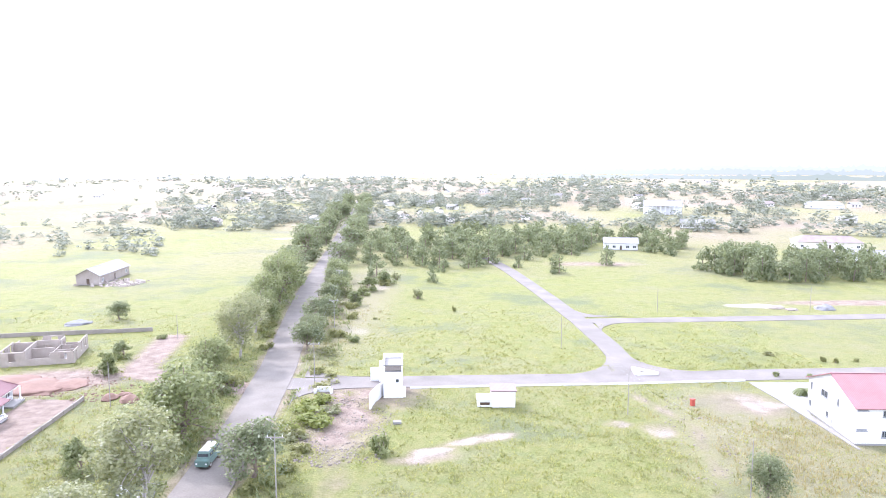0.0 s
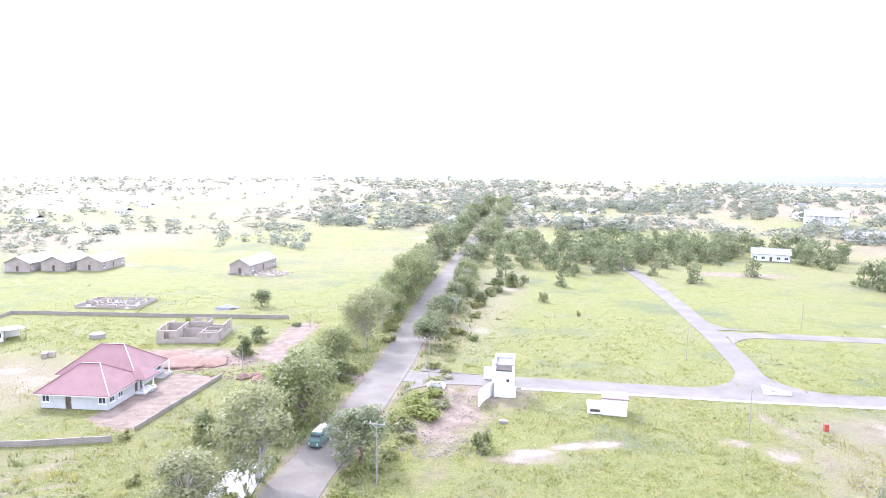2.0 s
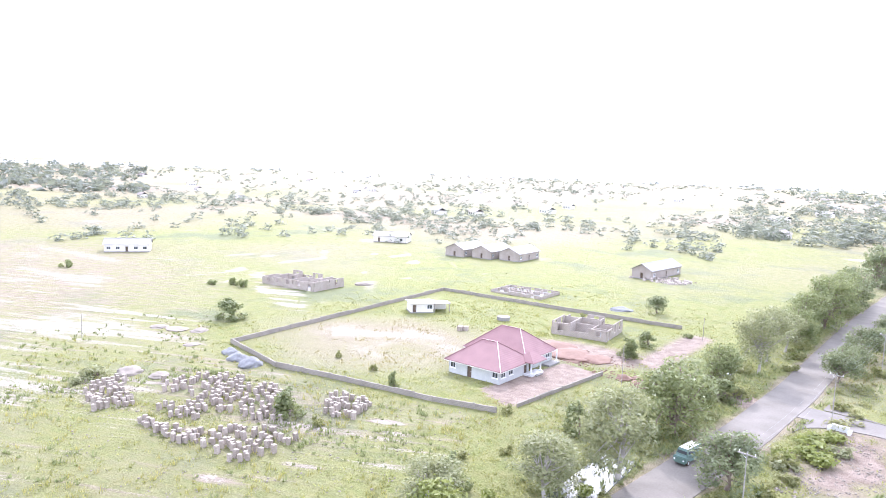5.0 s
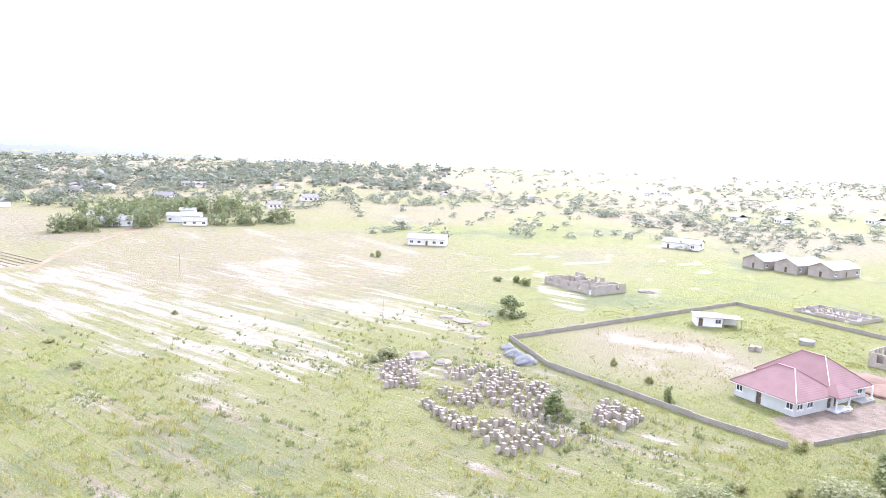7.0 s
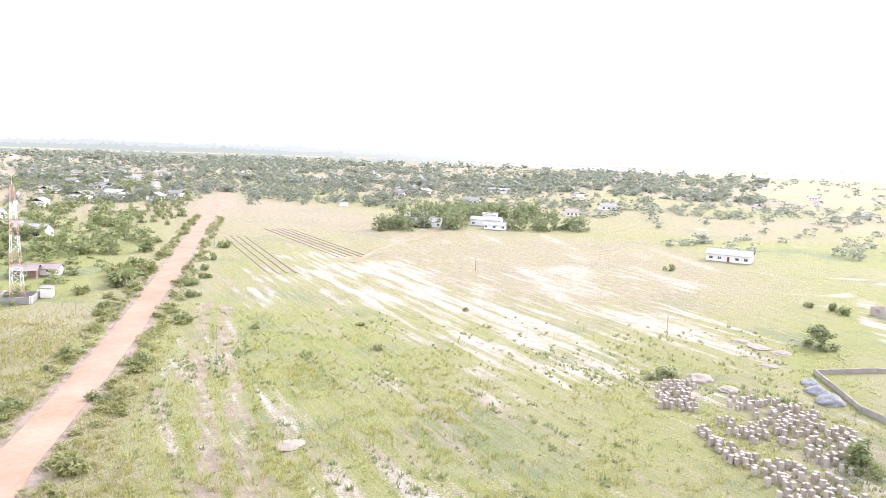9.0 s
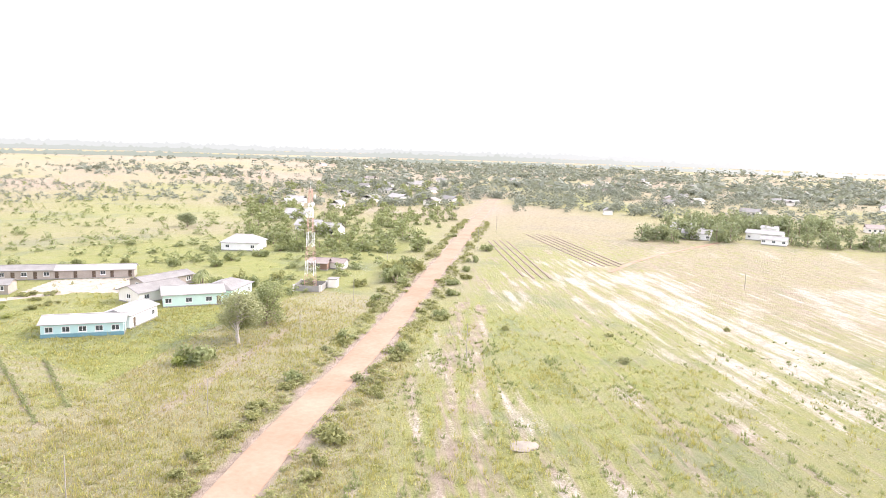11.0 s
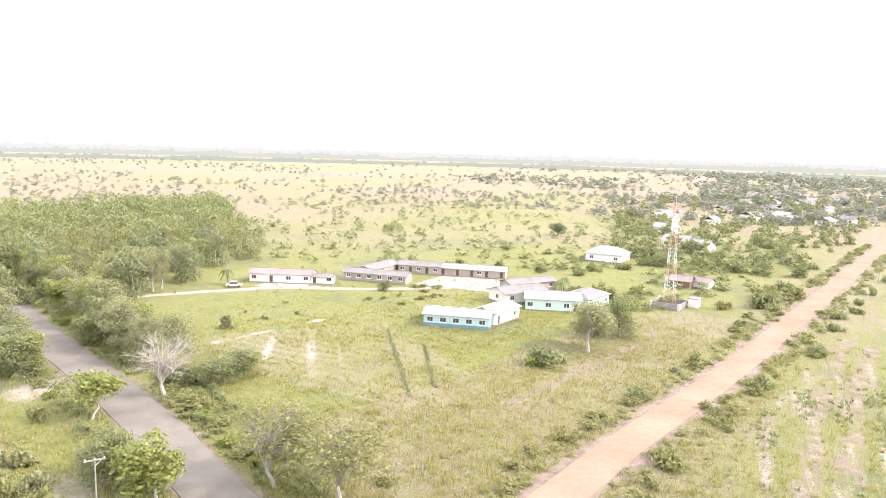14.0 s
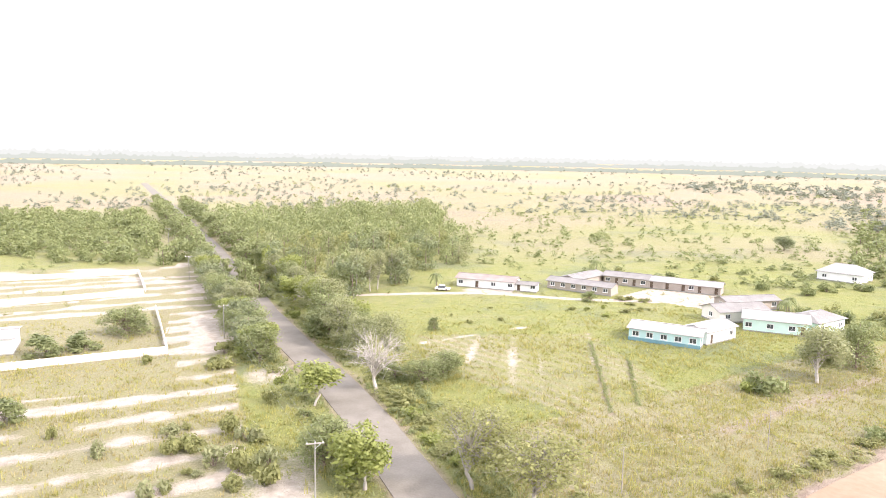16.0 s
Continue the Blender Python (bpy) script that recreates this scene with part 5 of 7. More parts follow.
# ---- small built things ----
def traffic_island():
    ob = thing("traffic_island", 35.8, 121.5, 0, "white triangular kerbed traffic island at a road fork", "traffic island")
    c = [Vector((-1.4, 2.6, 0)), Vector((-1.8, -1.4, 0)), Vector((2.4, -1.0, 0))]
    for a, b in zip(c, c[1:] + c[:1]):
        d = b - a
        at = Matrix.Translation(a) @ pose(0, 0, 0, 0, 0, math.degrees(math.atan2(d.y, d.x)))
        part("kerb_stone", box(0.1, d.length - 0.1, -0.16, 0.16, 0.02, 0.5, None, at), M["white_paint"], ob)
    part("plinth", box(-1.4, -0.7, -0.2, 0.5, 0.02, 0.7), M["white_paint"], ob)


def red_cabinet():
    ob = thing("kiosk_cabinet", 38.6, 104.8, 12, "small red metal cabinet standing on the grass", "cabinet")
    body = part("body", box(-0.3, 0.3, -0.25, 0.25, 0.0, 1.0), M["red_paint"], ob)
    part("door", box(-0.25, 0.25, -0.28, -0.252, 0.1, 0.9), M["red_paint"], body)
    part("lid", box(-0.34, 0.34, -0.3, 0.28, 1.003, 1.08), M["red_paint"], ob)


traffic_island()
red_cabinet()
slab = whole("concrete_slab", box(-0.6, 0.6, -0.4, 0.4, 0, 0.35), M["concrete"], "low concrete slab lying on the grass", "slab", at=pose(-6.6, 97.3, 0, 0, 0, 5))
culvert = thing("culvert_head", -19.5, 111.2, 0, "white concrete culvert head at the roadside", "culvert")
part("wall", box(-1.1, 1.1, -0.15, 0.15, 0, 0.9), M["white_paint"], culvert)
part("wing", box(-1.5, -1.12, -0.9, 0.15, 0, 0.6), M["white_paint"], culvert)
part("wing", box(1.12, 1.5, -0.9, 0.15, 0, 0.6), M["white_paint"], culvert)
tank = thing("water_tank", -95.8, 126, 0, "low round pale water tank on the grass", "water tank")
part("drum", tube([(0, 0, 0), (0, 0, 0.8)], [1.5, 1.5], 20), M["concrete"], tank)
part("lid", tube([(0, 0, 0.803), (0, 0, 0.92)], [1.6, 1.4], 20), M["concrete"], tank)
for x, y in ((-95.5, 111), (-94.2, 111.4), (-94.8, 110.2)):
    whole("cement_block", box(-0.5, 0.5, -0.5, 0.5, 0, 0.9), M["stack_block"], "low grey cement block pile on the grass", "cement block", at=pose(x, y, 0, 0, 0, 20))


def heap(name, x, y, r, h, mat, label, category):
    bm = bmesh.new()
    bmesh.ops.create_icosphere(bm, subdivisions=4, radius=1)
    for v in bm.verts:
        k = 1 + 0.22 * noise.noise(v.co * 1.9 + Vector((x, y, 0))) + 0.08 * noise.noise(v.co * 5 + Vector((y, x, 0)))
        v.co = Vector((v.co.x * r * k, v.co.y * r * k * 0.8, max(v.co.z, -0.2) * h * k * (1 - 0.35 * math.hypot(v.co.x, v.co.y))))
    for f in bm.faces:
        f.smooth = True
    whole(name, bm, M[mat], label, category, at=pose(x, y, 0, 0, 0, random.uniform(0, 180)))


for x, y, r, h in ((-108.2, 62.9, 1.8, 1.2), (-103.8, 62.0, 2.0, 1.4), (-99.2, 62.0, 2.2, 1.6), (-85, 160, 3, 1.0), (98, 177, 2.6, 1.3)):
    heap("gravel_mound", x, y, r, h, "gravel", "grey gravel heap on the grass", "gravel")
for x, y, r, h in ((-68.0, 113.5, 5.5, 0.9), (-73.5, 116.5, 4.5, 0.8), (-63.5, 114.5, 4.0, 0.6), (-53, 108, 1.5, 0.9), (-49.5, 107, 1.7, 1.0), (-51.4, 109.6, 1.1, 0.6)):
    heap("soil_mound", x, y, r, h, "red_soil", "heap of red soil beside the yard", "soil")
for x, y, r, h in ((-127, 66, 2.0, 0.6), (-131, 63, 2.4, 0.5), (-135, 61, 2.0, 0.5), (-72.6, -16.5, 2.0, 0.45), (86, 178, 2, 0.6), (89, 176, 1.6, 0.6), (-118, 60, 1.6, 0.4), (-151, 128, 3, 0.8), (-108, 44.6, 2.6, 1.0), (-103, 47.5, 1.8, 0.7)):
    heap("sand_mound", x, y, r, h, "pale_soil", "pale heap of sand on the grass", "sand")


def rubble(poly, count, lo, hi, mat, label):
    """Loose stones and clods strewn over bare ground, as one mass of uneven blocks."""
    rs = np.random.RandomState(count)
    xs, ys = [p[0] for p in poly], [p[1] for p in poly]
    x, y = rs.uniform(min(xs), max(xs), count * 3), rs.uniform(min(ys), max(ys), count * 3)
    keep = inside(x, y, poly) & (table_noise(x, y, 2.5, 81) > 0.4)
    x, y = x[keep][:count], y[keep][:count]
    n = len(x)
    corner = np.array([(-1, -1, 0), (1, -1, 0), (1, 1, 0), (-1, 1, 0), (-0.7, -0.7, 1), (0.7, -0.7, 1), (0.7, 0.7, 1), (-0.7, 0.7, 1)], float)
    size = lo + (hi - lo) * rs.rand(n, 1) ** 2
    c = corner[None] * (size * rs.uniform(0.6, 1.3, (n, 3)))[:, None] + rs.normal(size=(n, 8, 3)) * size[:, None] * 0.15
    a = rs.uniform(0, 6.28, n)
    px = c[..., 0] * np.cos(a)[:, None] - c[..., 1] * np.sin(a)[:, None] + x[:, None]
    py = c[..., 0] * np.sin(a)[:, None] + c[..., 1] * np.cos(a)[:, None] + y[:, None]
    v = np.stack([px, py, c[..., 2] - 0.06], -1)
    faces = [(4, 5, 6, 7), (0, 1, 5, 4), (1, 2, 6, 5), (2, 3, 7, 6), (3, 0, 4, 7)]
    tagged(new("rubble", cards("rubble", np.stack([v[:, f] for f in faces], 1), 4, M[mat])), label, "stones", kind="stuff")


rubble([(-18.5, 82), (-8, 84), (-7, 100), (-11, 108), (-19, 108), (-20, 92)], 1100, 0.04, 0.17, "pale_soil", "grey-brown rubble and clods on bare ground by the gatehouse")
rubble([(-58, 84), (-38, 44), (-46, 30), (-100, 24), (-112, 46), (-84, 64)], 1800, 0.04, 0.13, "pale_soil", "loose clods and broken blocks round the block yard")
rubble([(-114, 210), (-94, 208), (-93, 222), (-104, 222)], 160, 0.25, 0.8, "ruin_blocks", "broken blocks and rubble heaped beside a barn")
rubble([(30, 76), (38, 80), (40, 112), (31, 113)], 380, 0.04, 0.13, "pale_soil", "pale stones along a trodden trail")
rubble([(-62, 106), (-48, 104), (-48, 112), (-60, 120), (-78, 118), (-76, 110)], 520, 0.05, 0.2, "red_soil", "clods of red soil beside the yard")


# ---- stacks of cement blocks ----
def block_stacks():
    def column(courses):
        """Courses of blocks in one sound mesh, with the joints let in."""
        bm = bmesh.new()
        rings = []
        for k in range(courses):
            ox, oy = random.uniform(-0.02, 0.02), random.uniform(-0.02, 0.02)
            for z, s in ((k * 0.22, 0.93), (k * 0.22 + 0.015, 1.0), (k * 0.22 + 0.20, 1.0), (k * 0.22 + 0.215, 0.93)):
                rings.append([bm.verts.new((ox + sx * 0.225 * s, oy + sy * 0.215 * s, z)) for sx, sy in ((-1, -1), (1, -1), (1, 1), (-1, 1))])
        for lo, hi in zip(rings, rings[1:]):
            for i in range(4):
                bm.faces.new((lo[i], lo[(i + 1) % 4], hi[(i + 1) % 4], hi[i]))
        bm.faces.new(rings[0][::-1]), bm.faces.new(rings[-1])
        return bm

    tall, low = (as_mesh("cement_block", column(k), M["stack_block"]) for k in (5, 3))
    fields = (
        ([(-93, 34), (-91.6, 39.5), (-100.8, 40.5), (-106, 44), (-105.5, 40), (-102, 35)], 0.85, 62),
        ([(-90, 41), (-82.5, 40.4), (-80, 42.1), (-81.6, 46.5), (-73.1, 50), (-73.6, 54.4), (-79, 57), (-85.3, 58.5), (-96.7, 56), (-100.5, 45.7), (-95, 45), (-92, 47.5), (-87, 46)], 0.9, 165),
        ([(-85.4, 36.3), (-74.5, 38.2), (-65.1, 40.6), (-63, 45), (-66.3, 50), (-71, 49.5), (-75.4, 45.1), (-76, 41.0), (-85, 37.6)], 0.85, 88),
        ([(-71.9, 57.5), (-66.9, 59.6), (-70.5, 66.3), (-78.5, 63.8)], 0.9, 46),
        ([(-121, 153), (-119, 163), (-109, 161), (-109, 151)], 1.6, 26),
    )
    rs = np.random.RandomState(3)
    for poly, gap, most in fields:
        spots = fill(poly, gap, rs, 0.3)
        spots = [p for p in spots if noise.noise((p[0] * 0.45, p[1] * 0.45, 7.0)) > -0.28]
        rs.shuffle(spots)
        for x, y in spots[:most]:
            ob = new("cement_block", tall if rs.rand() < 0.75 else low)
            s = rs.uniform(0.9, 1.15)
            ob.matrix_basis = Matrix.LocRotScale((x, y, -0.03), Euler((rs.normal() * 0.05, rs.normal() * 0.05, radians(20 + rs.normal() * 10))), (s * 1.12, s * 1.12, s * 0.88))
            tagged(ob, "upright grey cement block pile on the grass", "cement block", "cement block yard")


block_stacks()


# ---- poles, wires, mast, vehicles ----
def pole(x, y, h, turn, arms=1, mat="pole_wood"):
    words = "pale concrete power pole with a crossarm" if mat == "concrete" else "weathered wooden utility pole with a crossarm" if arms else "slim bare wooden pole in the grass"
    ob = thing("utility_pole", x, y, turn, words, "utility pole", "utility poles")
    part("shaft", tube([(0, 0, -0.1), (0, 0, h)], [0.085, 0.06] if arms else [0.07, 0.05], 8), M[mat], ob)
    for k in range(arms):
        z = h - 0.35 - 0.6 * k
        arm = part("crossarm", box(-1.0, 1.0, -0.06, 0.06, z, z + 0.12), M["pole_wood"], ob)
        for ix in (-0.85, 0.0, 0.85):
            part("insulator", tube([(ix, 0.1, z + 0.12), (ix, 0.1, z + 0.34)], [0.05, 0.04], 6), M["white_paint"], arm)
        part("brace", tube([(-0.6, 0.08, z), (0, 0.12, z - 0.5)], [0.025, 0.025], 4), M["galvanised"], ob)
    return (x, y, h, turn)


def wires(a, b):
    (ax, ay, ah, at), (bx, by, bh, bt) = a, b
    ob = thing("power_line", 0, 0, 0, "thin sagging power wires strung between poles", "wires")
    for off in (-0.85, 0.0, 0.85):
        p = Vector((ax + off * math.cos(radians(at)), ay + off * math.sin(radians(at)), ah))
        q = Vector((bx + off * math.cos(radians(bt)), by + off * math.sin(radians(bt)), bh))
        pts = [p.lerp(q, i / 10) - Vector((0, 0, 4 * 0.9 * (i / 10) * (1 - i / 10))) for i in range(11)]
        part("wire", tube(pts, [0.006] * 11, 4), M["wire"], ob)


LINES = (
    [(-18.5, 74, 7.6, -3), (-21.5, 114, 7.6, -3), (-24, 152, 7.4, 0), (-29, 195, 7.4, 0)],
    [(-2.8, -61, 7.0, -3, 1, "concrete"), (4.9, -133, 7.0, 5, 1, "concrete"), (12.9, -203, 7.0, 5, 1, "concrete"), (22, -280, 7, 5, 1, "concrete")],
    [(34.4, 74.5, 6.8, 15, 0), (27.6, 101, 6.6, 15, 0), (24, 139, 6.6, 0, 0)],
    [(-36, -53, 5.6, 100, 0), (-61.6, -58.3, 5.2, 107, 0), (-97.7, -69.3, 5.4, 107, 0), (-134, -80, 6, 107, 0), (-172, -92, 6.4, 107, 0)],
)
for line in LINES:
    stood = [pole(*p) for p in line]
    for a, b in zip(stood, stood[1:]):
        wires(a, b)
for x, y, h, t in ((53.8, 173, 6, 0), (93.2, 175, 6.2, 0), (-51.2, 104.3, 7.1, 10), (-56.5, 146.1, 5.2, 0), (-104.2, -37.7, 6.4, 20), (-134.9, 45.8, 4.8, 30), (-206, 5.5, 4.6, 30), (-232, -87, 8, 20), (-300, -105, 8, 20)):
    pole(x, y, h, t, 0)


def mast(x, y, h, base=2.6, topw=0.7):
    ob = thing("radio_mast", x, y, 20, "tall red and white lattice radio mast", "mast")
    steps = 14
    for k in range(steps):
        z0, z1 = h * k / steps, h * (k + 1) / steps
        w0, w1 = base + (topw - base) * k / steps, base + (topw - base) * (k + 1) / steps
        bm = bmesh.new()
        c0 = [Vector((sx * w0 / 2, sy * w0 / 2, z0)) for sx, sy in ((-1, -1), (1, -1), (1, 1), (-1, 1))]
        c1 = [Vector((sx * w1 / 2, sy * w1 / 2, z1)) for sx, sy in ((-1, -1), (1, -1), (1, 1), (-1, 1))]
        for i in range(4):
            j = (i + 1) % 4
            tube([c0[i], c1[i]], [0.055, 0.055], 5, bm)
            tube([c0[i], c1[j]], [0.022, 0.022], 4, bm)
            tube([c0[j], c1[i]], [0.022, 0.022], 4, bm)
            tube([c1[i], c1[j]], [0.022, 0.022], 4, bm)
        part("lattice_section", bm, M["orange_paint"] if (k // 2) % 2 == 0 else M["white_paint"], ob)
    for z, a in ((h - 2, 40), (h - 4, 160), (h - 5.5, 280)):
        part("dish", tube([(0.9 * math.cos(a), 0.9 * math.sin(a), z), (1.25 * math.cos(a), 1.25 * math.sin(a), z)], [0.2, 0.6], 14), M["white_paint"], ob)
    part("antenna", tube([(0, 0, h - 0.5), (0, 0, h + 2.2)], [0.05, 0.03], 5), M["galvanised"], ob)


mast(-139.8, -96.8, 26.0)
yardwall = thing("mast_enclosure", -139.8, -96.8, 20, "low white block wall round the mast's foot", "wall")
for x0, x1, y0, y1 in ((-3.6, 3.6, -3.6, -3.4), (-3.6, 3.6, 3.4, 3.6), (-3.6, -3.4, -3.4, 3.4), (3.4, 3.6, -3.4, 3.4)):
    part("wall", box(x0, x1, y0, y1, 0, 1.5), M["concrete"], yardwall)
    for cx, cy in ((x0, y0), (x1, y1)):
        part("pier", box(cx - 0.2, cx + 0.2, cy - 0.2, cy + 0.2, 0, 1.75), M["cream_paint"], yardwall)
hut = thing("equipment_hut", -145.5, -93.5, 20, "small pale equipment hut beside the mast", "hut")
shell(hut, 3.0, 2.4, 2.2, ("d.w", "", "w", ""), M["cream_paint"], M["white_paint"], M["dark_wood"])
part("roof", box(-1.7, 1.7, -1.4, 1.4, 2.203, 2.32), M["grey_roof"], hut)


def minibus(x, y, turn):
    ob = thing("minibus", x, y, turn, "green minibus with a pale roof on the tarred road", "minibus", z=0.05)
    paint = material("bus_green", (0.10, 0.165, 0.14), (0.13, 0.20, 0.17), 1.0, 0.35)
    bm = box(-0.85, 0.85, -2.3, 2.3, 0.3, 1.15)
    bmesh.ops.bevel(bm, geom=bm.edges[:], offset=0.12, segments=2, affect="EDGES")
    body = part("body", bm, paint, ob)
    bm = box(-0.82, 0.82, -2.2, 1.75, 1.1, 1.95)
    for v in bm.verts:
        if v.co.z > 1.5:
            v.co.x *= 0.86
            v.co.y = v.co.y * 0.93 - (0.25 if v.co.y > 0 else 0)
    bmesh.ops.bevel(bm, geom=bm.edges[:], offset=0.08, segments=2, affect="EDGES")
    part("cabin", bm, paint, ob)
    part("roof_panel", box(-0.6, 0.6, -1.9, 1.3, 1.955, 2.0), M["cream_paint"], ob)
    for sx in (-1, 1):
        for y0 in (-1.9, -0.75, 0.4):
            part("side_window", box(sx * 0.755 - 0.03, sx * 0.755 + 0.03, y0, y0 + 0.95, 1.3, 1.72, None, None), M["glass"], body)
    part("windscreen", box(-0.62, 0.62, 1.58, 1.64, 1.25, 1.75), M["glass"], body)
    part("rear_window", box(-0.6, 0.6, -2.17, -2.12, 1.3, 1.7), M["glass"], body)
    for sx in (-0.78, 0.78):
        for yy in (-1.4, 1.45):
            w = part("wheel", tube([(sx - 0.1, yy, 0.32), (sx + 0.1, yy, 0.32)], [0.32, 0.32], 16), M["dark_wood"], ob)
            part("rim", tube([(sx - 0.11, yy, 0.32), (sx + 0.11, yy, 0.32)], [0.18, 0.18], 12), M["galvanised"], w)
    for sx in (-0.6, 0.6):
        part("headlight", tube([(sx, 2.28, 0.75), (sx, 2.33, 0.75)], [0.12, 0.11], 10), M["white_paint"], ob)
        part("tail_light", box(sx - 0.08, sx + 0.08, -2.33, -2.28, 0.65, 0.85), M["red_paint"], ob)


minibus(-29.4, 84.0, 178)


def pickup(x, y, turn):
    ob = thing("car", x, y, turn, "white car parked by the bungalow", "car", z=0.02)
    bm = box(-0.85, 0.85, -2.1, 2.1, 0.3, 0.85)
    bmesh.ops.bevel(bm, geom=bm.edges[:], offset=0.12, segments=2, affect="EDGES")
    part("body", bm, M["white_paint"], ob)
    bm = box(-0.75, 0.75, -1.3, 0.9, 0.8, 1.45)
    for v in bm.verts:
        if v.co.z > 1.2:
            v.co.x, v.co.y = v.co.x * 0.85, v.co.y * 0.75
    part("cabin", bm, M["glass"], ob)
    part("roof", box(-0.6, 0.6, -0.95, 0.65, 1.453, 1.5), M["white_paint"], ob)
    for sx in (-0.8, 0.8):
        for yy in (-1.3, 1.3):
            part("wheel", tube([(sx - 0.1, yy, 0.31), (sx + 0.1, yy, 0.31)], [0.31, 0.31], 14), M["dark_wood"], ob)


pickup(-54.0, -170.5, 60)


# ---- long walls of the sandy plots ----
def plot_wall(a, b, h=1.3):
    a, b = Vector((*a, 0)), Vector((*b, 0))
    d = b - a
    ob = thing("plot_wall", a.x, a.y, math.degrees(math.atan2(d.y, d.x)), "low cream block wall between sandy plots", "wall", "plot walls")
    n = max(1, round(d.length / 4))
    for k in range(n):
        part("wall_bay", box(d.length * k / n + 0.12, d.length * (k + 1) / n - 0.12, -0.1, 0.1, -0.1, h), M["cream_paint"], ob)
        part("pier", box(d.length * k / n - 0.12, d.length * k / n + 0.117, -0.15, 0.15, -0.1, h + 0.1), M["cream_paint"], ob)


plot_wall((60, -118), (15.2, -125.2))
plot_wall((15.2, -125.2), (19.5, -163))
plot_wall((75, -210), (27.6, -216))
plot_wall((27.6, -216), (23.5, -187))
plot_wall((70, -172), (23.5, -184))
house("house", 49, -135, 5, 14, 9, 3.2, 0.6, 0, ("w.d.w", "w", "w", "w"), "white_paint", "pale_roof", "white house at the edge of the plots", "house")


